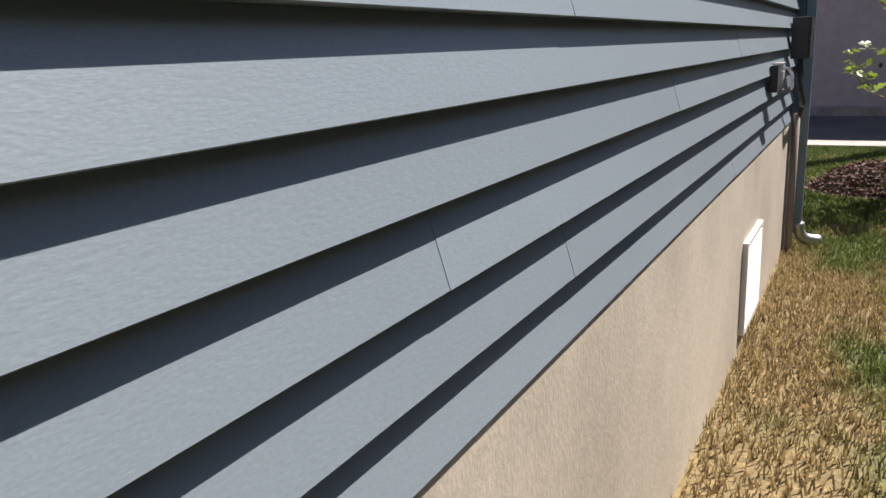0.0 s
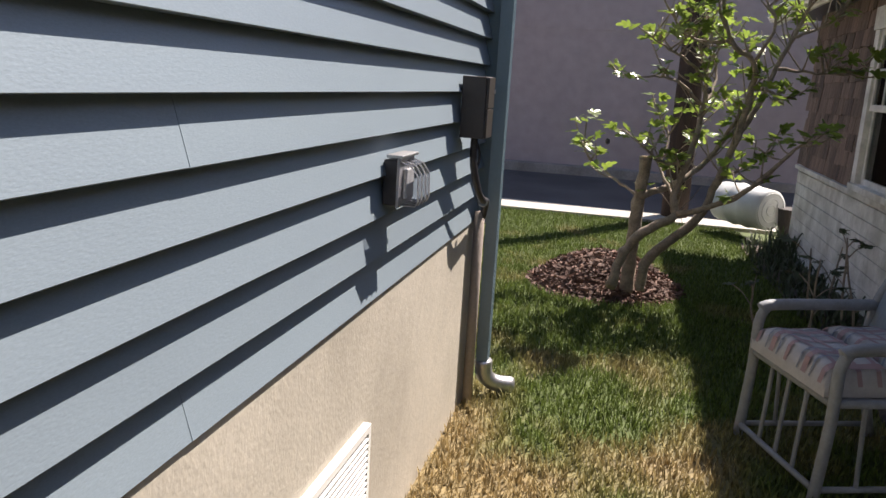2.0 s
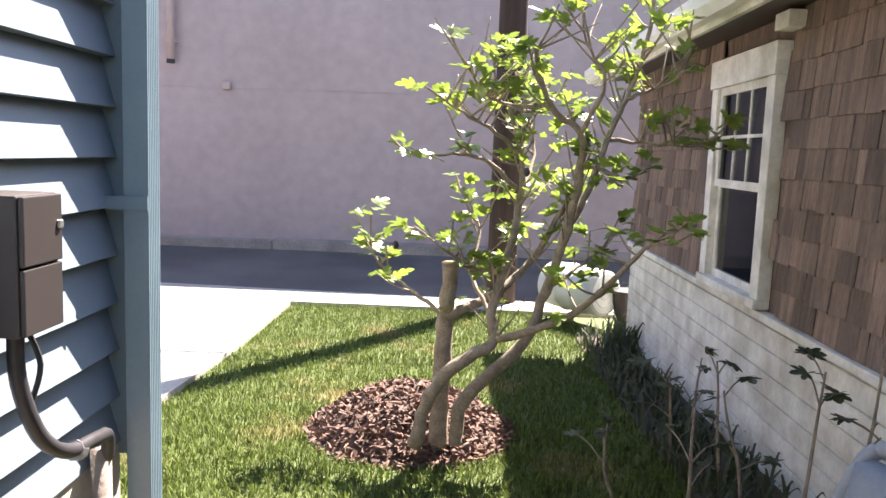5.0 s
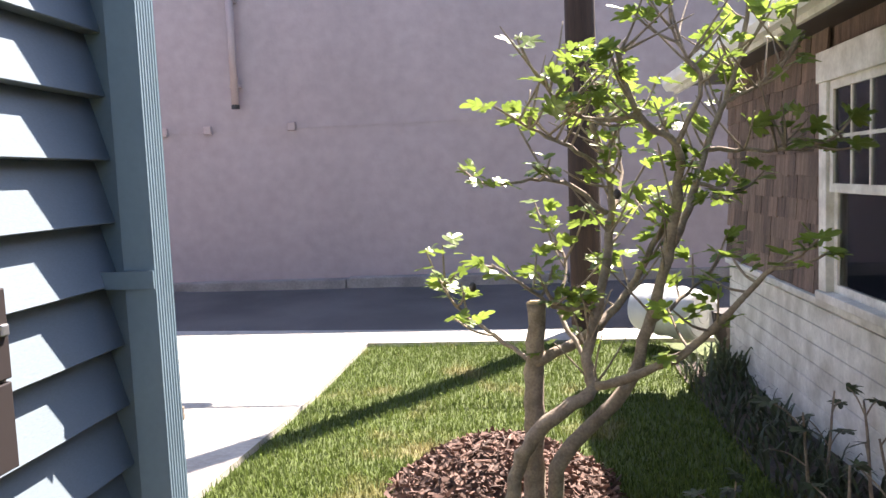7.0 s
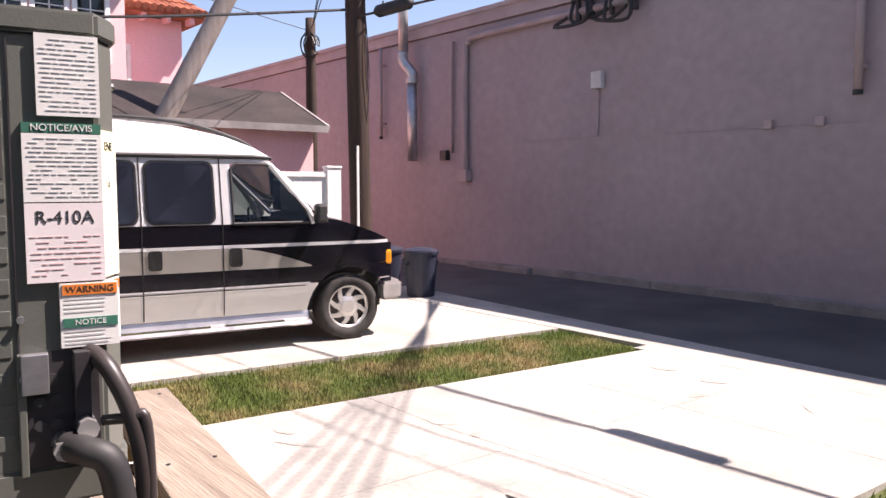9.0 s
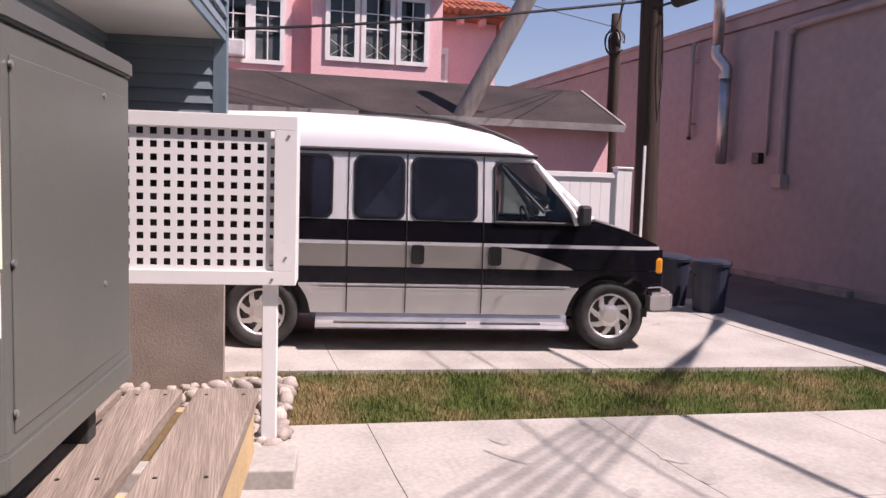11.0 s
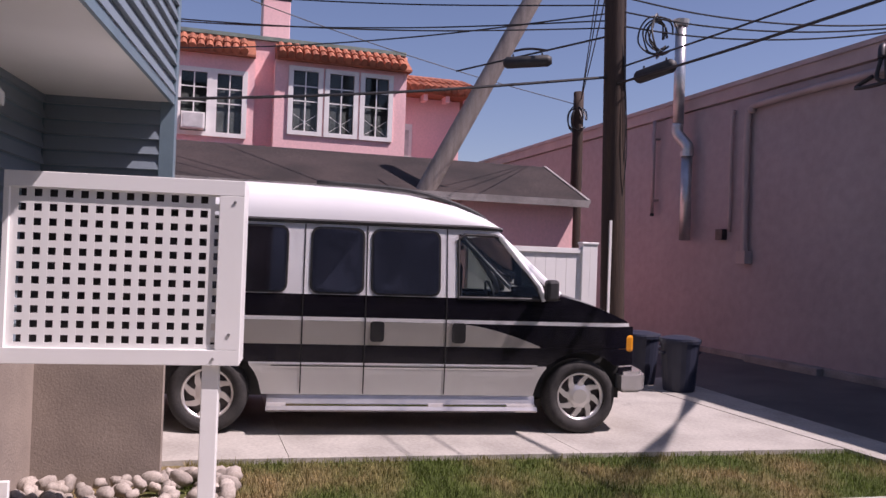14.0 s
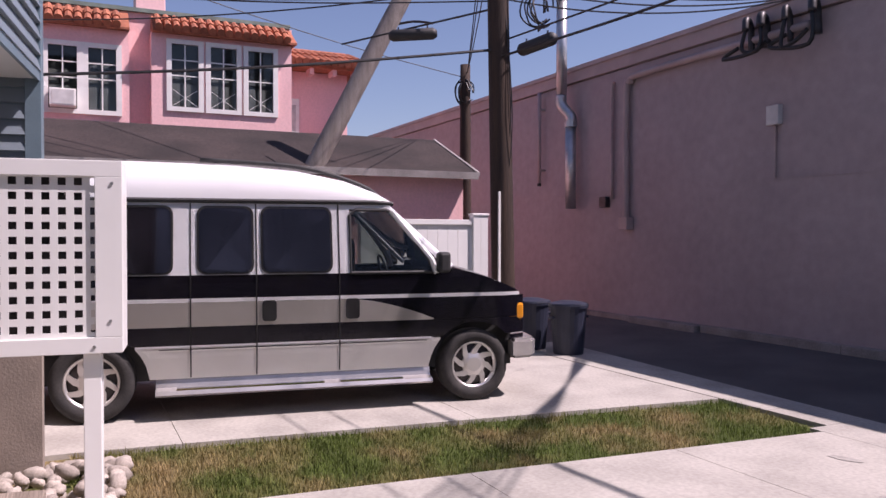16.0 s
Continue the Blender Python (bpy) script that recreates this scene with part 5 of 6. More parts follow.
def label_face(name, n0, n1, z0, z1, material, lift=0.0):
    """A paper label on the unit's end; n is measured in from the corner."""
    return part(name, rbox(AC0 - 0.0085 - lift, AC0 + 0.001, ACN1 - n1 - SH, ACN1 - n0 - SH, z0, z1), material, unit)


def bars(parent, n0, n1, z0, z1, rows, material, seed):
    """Lines of print too small to read."""
    r = random.Random(seed)
    b = bmesh.new()
    for k in range(rows):
        z = z1 - (z1 - z0) * (k + 0.5) / rows
        n = n0
        while n < n1 - 0.006:
            w = r.uniform(0.006, 0.022)
            if r.random() > 0.16:
                box(b, -AC0 + 0.0087, -AC0 + 0.0093, ACN1 - SH - min(n + w, n1), ACN1 - SH - n, z - (z1 - z0) / rows * 0.09, z + (z1 - z0) / rows * 0.09)
            n += w + 0.003
    b.transform(RM)
    part("print", b, material, parent)


def end_text(text, n, z, size, material, parent):
    m = RM @ Matrix.Translation((-AC0 + 0.0092, ACN1 - SH - n, z)) @ Matrix.Rotation(radians(90), 4, "Z") @ Matrix.Rotation(radians(90), 4, "X")
    return writing(text, size, material, parent, m)


l1 = label_face("data_label", 0.030, 0.122, 1.657, 1.785, M_PAPER)
bars(l1, 0.035, 0.117, 1.662, 1.78, 16, M_GREYINK, 1)
l2 = label_face("notice_heading", 0.030, 0.145, 1.630, 1.646, M_GREENINK)
end_text("NOTICE/AVIS", 0.0875, 1.638, 0.0152, M_PAPER, l2)
l3 = label_face("notice_label", 0.030, 0.145, 1.521, 1.629, M_PAPER)
bars(l3, 0.036, 0.139, 1.526, 1.625, 14, M_GREYINK, 2)
l4 = label_face("refrigerant_label", 0.030, 0.145, 1.392, 1.519, M_PAPERPINK)
end_text("R-410A", 0.0875, 1.496, 0.028, M_INK, l4)
bars(l4, 0.036, 0.139, 1.400, 1.470, 8, M_REDINK, 3)
l5 = label_face("warning_label", 0.012, 0.100, 1.284, 1.389, M_PAPER, 0.001)
l6 = part("warning_band", rbox(AC0 - 0.0112, AC0 - 0.0095, ACN1 - SH - 0.096, ACN1 - SH - 0.014, 1.370, 1.387), M_ORANGEINK, unit)
m6 = RM @ Matrix.Translation((-AC0 + 0.0114, ACN1 - SH - 0.055, 1.3785)) @ Matrix.Rotation(radians(90), 4, "Z") @ Matrix.Rotation(radians(90), 4, "X")
writing("WARNING", 0.015, M_INK, l6, m6)
l7 = part("notice_band", rbox(AC0 - 0.0112, AC0 - 0.0095, ACN1 - SH - 0.096, ACN1 - SH - 0.014, 1.317, 1.332), M_GREENINK, unit)
m7 = RM @ Matrix.Translation((-AC0 + 0.0114, ACN1 - SH - 0.055, 1.3245)) @ Matrix.Rotation(radians(90), 4, "Z") @ Matrix.Rotation(radians(90), 4, "X")
writing("NOTICE", 0.013, M_PAPER, l7, m7)
b = bmesh.new()
r = random.Random(5)
for z in (1.363, 1.356, 1.349, 1.342, 1.310, 1.303, 1.296, 1.290):
    box(b, -AC0 + 0.0095, -AC0 + 0.0101, ACN1 - SH - 0.094, ACN1 - SH - r.uniform(0.024, 0.036), z - 0.0014, z + 0.0014)
b.transform(RM)
part("print", b, M_GREYINK, unit)
# the side of the corner panel: energy label and the wrapped half of the warning
CM = RM @ Matrix.Translation((-AC0 - CHU / 2, ACN1 - CHN / 2, 0)) @ Matrix.Rotation(-math.atan2(CHN, CHU), 4, "Z")
# on the cut corner: local y points out of the face, x along it
def chamfer_piece(name, x0, x1, z0, z1, lift, material, parent, label=""):
    b = cube(x0, x1, lift - 0.003, lift, z0, z1)
    b.transform(CM)
    return part(name, b, material, parent, label)


e = chamfer_piece("energy_label", -0.034, 0.034, 1.395, 1.638, 0.0035, M_PAPERYEL, unit, "yellow energy label")
TURN_TEXT = Matrix.Rotation(radians(180), 4, "Z") @ Matrix.Rotation(radians(90), 4, "X")
writing("ENE", 0.02, M_INK, e, CM @ Matrix.Translation((0.002, 0.004, 1.612)) @ TURN_TEXT)
writing("13", 0.013, M_INK, e, CM @ Matrix.Translation((0.005, 0.004, 1.548)) @ TURN_TEXT)
for k in range(8):
    chamfer_piece("print", -0.028 + 0.006 * (k % 3), 0.028, 1.405 + 0.011 * k, 1.408 + 0.011 * k, 0.0041, M_GREYINK, e)
w = chamfer_piece("wrapped_label", -0.03, 0.036, 1.284, 1.389, 0.0035, M_PAPER, unit)
chamfer_piece("pictogram", -0.02, 0.012, 1.33, 1.352, 0.0042, M_INK, w)
chamfer_piece("pictogram", -0.029, 0.035, 1.371, 1.387, 0.0042, M_ORANGEINK, w)
chamfer_piece("pictogram", -0.012, 0.02, 1.295, 1.315, 0.0042, M_GREYINK, w)

whip = thing("conduit", "shiny grey flexible conduit running down from the heat pump", "conduit")
part("whip", tube(bmesh.new(), curve_pts([rear(AC0 + 0.0, ACN1 - 0.06, 1.275), rear(AC0 - 0.045, ACN1 - 0.035, 1.25), rear(AC0 - 0.07, ACN1 - 0.005, 1.17), rear(AC0 - 0.075, ACN1 + 0.01, 1.06), rear(AC0 - 0.065, ACN1 + 0.0, 0.90)], 8), 0.015, 12), M_BROWNSIDE, whip, smooth=True)
lines = thing("refrigerant_line", "black foam-wrapped refrigerant lines at the heat pump", "pipe")
part("suction_line", tube(bmesh.new(), curve_pts([rear(AC0 - 0.04, ACN1 - 0.10, 1.13), rear(AC0 - 0.08, ACN1 - 0.075, 1.13), rear(AC0 - 0.095, ACN1 - 0.04, 1.10), rear(AC0 - 0.09, ACN1 - 0.02, 0.95)], 6), 0.024, 12), M_BLACK, lines, smooth=True)
part("liquid_line", tube(bmesh.new(), curve_pts([rear(AC0 - 0.04, ACN1 - 0.045, 1.165), rear(AC0 - 0.07, ACN1 - 0.01, 1.17), rear(AC0 - 0.08, ACN1 + 0.015, 1.16), rear(AC0 - 0.08, ACN1 + 0.02, 0.95)], 6), 0.009, 10), M_BROWNSIDE, lines, smooth=True)

SET = Matrix.Translation((0.089, 5.687, 1.548)) @ Matrix.Scale(0.936, 4) @ Matrix.Translation((-0.089, -5.687, -1.548))
for ob in (unit, whip, lines):
    ob.matrix_basis = SET @ ob.matrix_basis
for u in (0.66, 1.18):
    for n in (-0.18, 0.36):
        part("foot", rbox(u, u + 0.06, n, n + 0.06, DECK, (SET @ Vector((0, 0, ACZ0 - 0.038))).z, 0.004), M_BLACK, deck, "black riser foot")

# ---- lattice screen ----
screen = thing("lattice_screen", "white vinyl lattice screen box on posts", "screen")
U0, N0, N1, Z0, Z1, FR = 4.20, -0.53, 0.705, 0.89, 1.91, 0.085
for n0, n1, z0, z1 in ((N0, N1, Z0, Z0 + FR), (N0, N1, Z1 - FR, Z1), (N0, N0 + 0.03, Z0 + FR, Z1 - FR), (N1 - 0.135, N1, Z0 + FR, Z1 - FR)):
    part("frame_board", rbox(U0, U0 + 0.035, n0, n1, z0, z1, 0.003), M_VINYLWHITE, screen)
part("side_board", rbox(U0 + 0.036, U0 + 0.30, N1 - 0.03, N1, Z0, Z1, 0.003), M_VINYLWHITE, screen)
part("top_board", rbox(U0 + 0.036, U0 + 0.30, N0, N1 - 0.031, Z1 - 0.03, Z1, 0.003), M_VINYLWHITE, screen)
PT = 0.0775
k = 0
n = N0 + 0.03
while n < N1 - 0.135:
    part("upright_slat", rbox(U0 + 0.022, U0 + 0.028, n, min(n + 0.038, N1 - 0.13), Z0 + FR - 0.02, Z1 - FR + 0.02), M_VINYLWHITE, screen)
    n += PT
z = Z0 + FR - 0.01
while z < Z1 - FR:
    part("cross_slat", rbox(U0 + 0.0225, U0 + 0.0275, N0 + 0.05, N1 - 0.13, z, min(z + 0.038, Z1 - FR + 0.02)), M_VINYLWHITE, screen)
    z += PT
part("post", rbox(U0 + 0.04, U0 + 0.13, N1 - 0.20, N1 - 0.11, -0.2, Z0 - 0.0, 0.004), M_VINYLWHITE, screen)
part("foot_board", rbox(U0 + 0.036, U0 + 0.07, -0.77, -0.46, -0.2, 0.26, 0.004), M_VINYLWHITE, screen)
for n, z in ((N1 - 0.14, Z0 + 0.035), (N1 - 0.06, Z0 + 0.17), (N1 - 0.05, Z1 - 0.12)):
    part("bolt", tube(bmesh.new(), [rear(U0 + 0.001, n, z), rear(U0 - 0.006, n, z)], 0.009, 8), M_GALV, screen)
# Added dark sheet: shade inside the box is put into its colour.
part("back_board", rbox(U0 + 0.27, U0 + 0.30, N0, N1 - 0.20, Z0 + 0.02, Z1 - 0.03), M_ACDARK, screen, "dark sheet standing for the shaded inside of the screen")
curb = part("kerb", rbox(3.55, 3.95, -0.7, 0.75, -0.3, -0.02, 0.01), M_CONC)
tagged(curb, "low concrete border beside the stone bed", "kerb", kind="structure")

# ---- stones ----
rng = random.Random(21)
stones = []
for k in range(4):
    b = bmesh.new()
    bmesh.ops.create_icosphere(b, subdivisions=2, radius=1.0)
    off = Vector((k * 7.3, 2.1, 0))
    for v in b.verts:
        v.co *= 0.82 + 0.36 * noise.noise(v.co * 1.1 + off)
    me = mesh_of(b, "stone", True)
    me.materials.append(M_ROCK)
    stones.append(me)
for k in range(230):
    u, n = rng.uniform(4.02, 5.75), rng.uniform(-0.74, 0.62)
    if u > 5.5 and n < 0.04:
        n = rng.uniform(0.08, 0.6)
    s = rng.uniform(0.035, 0.085)
    p = rear(u, n, 0)
    h = 0.10 * max(0, 1 - abs(u - 5.0) / 1.2) * rng.random()
    ob = part("stone", rng.choice(stones), M_ROCK)
    ob.matrix_basis = Matrix.Translation((p.x, p.y, ground_z(p.x, p.y) + s * 0.45 + h)) @ Euler((rng.uniform(0, 6), rng.uniform(-0.4, 0.4), rng.uniform(0, 6))).to_matrix().to_4x4() @ Matrix.Diagonal((s * rng.uniform(0.9, 1.4), s * rng.uniform(0.8, 1.1), s * 0.75, 1))
    tagged(ob, "rounded tan river stone in the stone bed", "stone", group="stones in the bed")

# ---- mulch and fig tree ----
MC = Vector((-0.18, 8.17, 0))
b = bmesh.new()
rings_ = [[b.verts.new((MC.x + 0.55 * f * math.cos(a) * (1 + 0.10 * noise.noise(Vector((math.cos(a) * 2, math.sin(a) * 2, 1)))), MC.y + 0.57 * f * math.sin(a), 0.24 * (1 - f * f) - 0.03 + ground_z(MC.x, MC.y) * 0.6 + 0.03 * noise.noise(Vector((f * 6 * math.cos(a), f * 6 * math.sin(a), 3))))) for a in (2 * math.pi * k / 36 for k in range(36))] for f in (0.05, 0.2, 0.4, 0.6, 0.8, 1.0)]
b.faces.new(rings_[0])
for p, q in zip(rings_, rings_[1:]):
    for k in range(36):
        b.faces.new((p[k], q[k], q[(k + 1) % 36], p[(k + 1) % 36]))
tagged(part("mulch_bed", b, M_MULCH, smooth=True), "mound of brown bark mulch round the fig tree", "mulch bed", kind="structure")
rng = np.random.default_rng(5)
verts, faces = [], []
for k in range(2600):
    a, f = rng.uniform(0, 2 * math.pi), math.sqrt(rng.uniform(0, 1.1))
    c = np.array([MC.x + 0.55 * f * math.cos(a), MC.y + 0.57 * f * math.sin(a), max(0.24 * (1 - f * f) - 0.02, -0.012) + rng.uniform(0, 0.03) + ground_z(MC.x, MC.y) * 0.6])
    d = rng.normal(size=3) * (1, 1, 0.4)
    d /= np.linalg.norm(d)
    e = np.cross(d, rng.normal(size=3))
    e /= np.linalg.norm(e)
    l, w = rng.uniform(0.012, 0.04), rng.uniform(0.004, 0.011)
    o = np.cross(d, e) * 0.003
    i = len(verts)
    verts += [tuple(c + d * l + e * w), tuple(c + d * l - e * w), tuple(c - d * l - e * w * 0.6), tuple(c - d * l + e * w), tuple(c + o * 2)]
    faces += [(i, i + 1, i + 4), (i + 1, i + 2, i + 4), (i + 2, i + 3, i + 4), (i + 3, i, i + 4), (i, i + 3, i + 2, i + 1)]
me = bpy.data.meshes.new("chips")
me.from_pydata(verts, [], faces)
tagged(part("mulch_chips", me, M_CHIP), "loose brown bark chips", "mulch", kind="stuff")

tree = thing("fig_tree", "multi-stemmed fig tree with bright lobed leaves", "tree", pose(0, 7.7, 0))
BRANCHES = {}
BRANCHES["stub"] = ((-0.02, 7.76, 0.02), (-0.01, 7.75, 0.35), (0.0, 7.75, 0.64), (0.02, 7.7, 0.97))
BRANCHES["a"] = ((-0.12, 7.6, 0.08), (-0.06, 7.6, 0.33), (0.08, 7.6, 0.5), (0.24, 7.65, 0.6), (0.22, 7.7, 0.72), (0.28, 7.75, 0.94), (0.34, 7.8, 1.24), (0.34, 7.8, 1.49), (0.27, 7.8, 1.72))
BRANCHES["b"] = ((0.07, 7.7, 0.05), (0.11, 7.7, 0.29), (0.39, 7.75, 0.57), (0.49, 7.8, 0.83), (0.58, 7.8, 1.14), (0.62, 7.75, 1.45), (0.61, 7.7, 1.61), (0.44, 7.6, 1.73), (0.35, 7.5, 2.0))
BRANCHES["c"] = ((0.25, 7.65, 0.61), (0.55, 7.55, 0.74), (0.69, 7.5, 0.87), (0.84, 7.4, 1.07), (0.94, 7.3, 1.2))
BRANCHES["d"] = ((0.58, 7.8, 1.14), (0.69, 7.9, 1.34), (0.79, 8.0, 1.6), (0.87, 8.0, 1.8), (0.94, 8.0, 2.03), (0.98, 8.0, 2.3))
BRANCHES["e"] = ((0.0, 7.72, 0.70), (0.26, 7.85, 0.81), (0.44, 8.0, 0.97), (0.57, 8.0, 1.21), (0.67, 8.1, 1.36))
BRANCHES["f"] = ((-0.01, 7.75, 0.70), (-0.17, 7.9, 0.78), (-0.34, 8.1, 0.86), (-0.46, 8.15, 1.03))
BRANCHES["g"] = ((0.34, 7.8, 1.49), (0.21, 7.7, 1.6), (0.05, 7.6, 1.68), (-0.13, 7.5, 1.79))
BRANCHES["h"] = ((0.33, 7.8, 1.33), (0.17, 7.7, 1.46), (0.01, 7.6, 1.49), (-0.17, 7.55, 1.47))
BRANCHES["i"] = ((0.61, 7.7, 1.61), (0.69, 7.6, 1.84), (0.6, 7.6, 2.01), (0.56, 7.6, 2.25))
BRANCHES["j"] = ((0.79, 8.0, 1.59), (0.95, 8.0, 1.58), (1.1, 7.9, 1.57), (1.29, 7.8, 1.61))
BRANCHES["k"] = ((0.28, 7.75, 0.94), (0.12, 7.7, 0.94), (-0.02, 7.6, 1.05), (-0.16, 7.6, 1.15))
BRANCHES["l"] = ((0.44, 7.6, 1.73), (0.28, 7.6, 1.72), (0.15, 7.5, 1.76), (0.07, 7.4, 1.86))
BRANCHES["m"] = ((0.49, 7.8, 0.83), (0.7, 8.0, 0.95), (0.83, 8.1, 1.04))
BRANCHES["n"] = ((0.62, 7.75, 1.45), (0.76, 7.7, 1.43), (0.82, 7.7, 1.36))
BRANCHES["o"] = ((0.87, 8.0, 1.8), (1.04, 8.0, 1.87), (1.19, 8.0, 2.04))
BRANCHES["p"] = ((0.22, 7.7, 0.72), (0.12, 7.9, 0.9), (0.16, 8.1, 1.1), (0.05, 8.2, 1.3))
BRANCHES["q"] = ((0.34, 7.8, 1.30), (0.42, 8.05, 1.5), (0.38, 8.2, 1.75), (0.3, 8.2, 2.0))
THICK = {"stub": (0.046, 0.04), "a": (0.036, 0.012), "b": (0.036, 0.011), "c": (0.022, 0.007), "e": (0.026, 0.010), "d": (0.021, 0.008)}
base = Matrix.Translation((0, -7.7, 0))
tips = []
rng = random.Random(77)
for name, pts in BRANCHES.items():
    r0, r1 = THICK.get(name, (0.012, 0.004))
    line = curve_pts(pts, 5)
    line = [p + Vector((rng.uniform(-1, 1), rng.uniform(-1, 1), rng.uniform(-1, 1))) * 0.006 for p in line]
    rad = [(r0 + (r1 - r0) * i / (len(line) - 1)) * rng.uniform(0.9, 1.12) for i in range(len(line))]
    b = tube(bmesh.new(), line, rad, 9)
    b.transform(base)
    part("trunk" if name in ("stub", "a", "b") else "limb", b, M_BARK, tree, smooth=True)
    if name == "stub":
        b = tube(bmesh.new(), [line[-1], line[-1] + Vector((0.0, 0, 0.006))], [0.041, 0.036], 12)
        b.transform(base)
        part("cut_face", b, M_WOODEND, tree, "pale sawn cut")
        tips.append((line[-4], Vector((-0.3, -0.3, 0.4))))
        continue
    tips.append((line[-1], (line[-1] - line[-3]).normalized()))
    # side twigs
    first = len(line) // 2 if name in ("a", "b") else len(line) // 3
    for i in range(first, len(line) - 1):
        if rng.random() < 0.62:
            d = (line[i + 1] - line[i - 1]).normalized()
            o = Vector((rng.uniform(-1, 1), rng.uniform(-1, 1), rng.uniform(-0.3, 1))).normalized()
            t = (d * 0.5 + o).normalized()
            l = rng.uniform(0.10, 0.26)
            end = line[i] + t * l + Vector((0, 0, 0.04))
            b = tube(bmesh.new(), curve_pts([line[i], line[i] + t * l * 0.5, end], 3), [0.006, 0.006, 0.006, 0.005, 0.005, 0.005, 0.003], 5)
            b.transform(base)
            part("twig", b, M_BARK, tree)
            tips.append((end, (t + Vector((0, 0, 0.3))).normalized()))


trng = random.Random(404)
for name in ("a", "b", "d", "g", "i", "j", "l", "o", "q"):
    pts = curve_pts(BRANCHES[name], 5)
    for k in range(7):
        p = pts[trng.randrange(len(pts) // 3, len(pts))]
        t = Vector((trng.uniform(-0.7, 0.9), trng.uniform(-0.8, 0.8), trng.uniform(0.2, 1.0))).normalized()
        l = trng.uniform(0.15, 0.38)
        bend = Vector((trng.uniform(-1, 1), trng.uniform(-1, 1), 0.6)) * 0.06
        line = curve_pts([p, p + t * l * 0.5 + bend * 0.4, p + t * l + bend], 4)
        b = tube(bmesh.new(), line, [0.0065 - 0.0042 * i / (len(line) - 1) for i in range(len(line))], 5)
        b.transform(base)
        part("twig", b, M_BARK, tree, smooth=True)


def fig_leaf(seed, size=1.0):
    """A five-lobed leaf, cupped along its veins, its stalk at the origin and its tip along +x."""
    r = random.Random(seed)
    out = []
    lobes = ((0, 1.0, 0.20), (38, 0.86, 0.17), (78, 0.62, 0.15))
    half = []
    for ang, l, w in lobes:
        a = radians(ang + r.uniform(-5, 5))
        d, s = Vector((math.cos(a), math.sin(a), 0)), Vector((-math.sin(a), math.cos(a), 0))
        l *= r.uniform(0.9, 1.1)
        half.append((d * l * 0.55 - s * w, d * l * 0.82 - s * w * 0.8, d * l, d * l * 0.82 + s * w * 0.8, d * l * 0.52 + s * w * 0.9))
    pts = []
    right = [p for lobe in half for p in lobe]
    left = [Vector((p.x, -p.y, p.z)) for p in right]
    start = Vector((0.25, 0, 0))
    ring_ = [p for p in right[2:]] + [Vector((-0.08, 0.16, 0)), Vector((0, 0, 0)), Vector((-0.08, -0.16, 0))] + left[:1:-1]
    b = bmesh.new()
    c = b.verts.new((0.30, 0, 0.0))
    vs = []
    for p in ring_:
        q = Vector((p.x + 0.02, p.y, 0))
        rr = math.hypot(q.x - 0.3, q.y)
        q.z = 0.16 * abs(q.y) - 0.22 * rr * rr + r.uniform(-0.02, 0.02)
        vs.append(b.verts.new(q))
    for i in range(len(vs)):
        b.faces.new((c, vs[i], vs[(i + 1) % len(vs)]))
    b.transform(Matrix.Scale(size, 4))
    return b


leaf_meshes = []
for k in range(4):
    me = mesh_of(fig_leaf(k), "leaf", False)
    me.materials.append(M_LEAF)
    leaf_meshes.append(me)
n_leaf, more_v, more_f = 0, [], []
for p, d in tips:
    for k in range(rng.choice((3, 4, 4, 5, 6))):
        a = rng.uniform(0, 2 * math.pi)
        out = (d * rng.uniform(0.1, 0.7) + Vector((math.cos(a), math.sin(a), rng.uniform(-0.35, 0.35)))).normalized()
        up = (Vector((0.25, 0.3, 0.8)) + Vector((rng.uniform(-1, 1), rng.uniform(-1, 1), rng.uniform(-0.5, 0.5))) * 0.75).normalized()
        side = up.cross(out).normalized()
        up = out.cross(side)
        s = rng.uniform(0.04, 0.092)
        q = p + out * rng.uniform(0.01, 0.05) - d * rng.uniform(0, 0.10) - Vector((0, 7.7, 0))
        m = Matrix.Translation(q) @ Matrix((out, side, up)).transposed().to_4x4() @ Matrix.Scale(s, 4)
        me = rng.choice(leaf_meshes)
        if n_leaf < 300:
            ob = part("leaf", me, M_LEAF, tree)
            ob.matrix_basis = m
        else:
            i = len(more_v)
            more_v += [tuple(m @ v.co) for v in me.vertices]
            more_f += [tuple(i + k for k in f.vertices) for f in me.polygons]
        n_leaf += 1
if more_v:
    me = bpy.data.meshes.new("foliage")
    me.from_pydata(more_v, [], more_f)
    tagged(part("foliage", me, M_LEAF, tree), kind="stuff")
for p in (((-0.24, 7.56, 1.06)), ((0.35, 7.55, 1.42))):
    f = thing("fig", "small dark unripe fig on a twig", "fig", group="figs")
    b = bmesh.new()
    bmesh.ops.create_uvsphere(b, u_segments=10, v_segments=8, radius=0.016)
    b.transform(Matrix.Translation(p) @ Matrix.Diagonal((1, 1, 1.3, 1)))
    part("fruit", b, M_BROWNBOX, f, smooth=True)

# ---- low plants along the cottage ----
dark_leaves = []
for k in range(3):
    me = mesh_of(fig_leaf(20 + k), "dull_leaf", False)
    me.materials.append(M_LEAFDARK)
    dark_leaves.append(me)


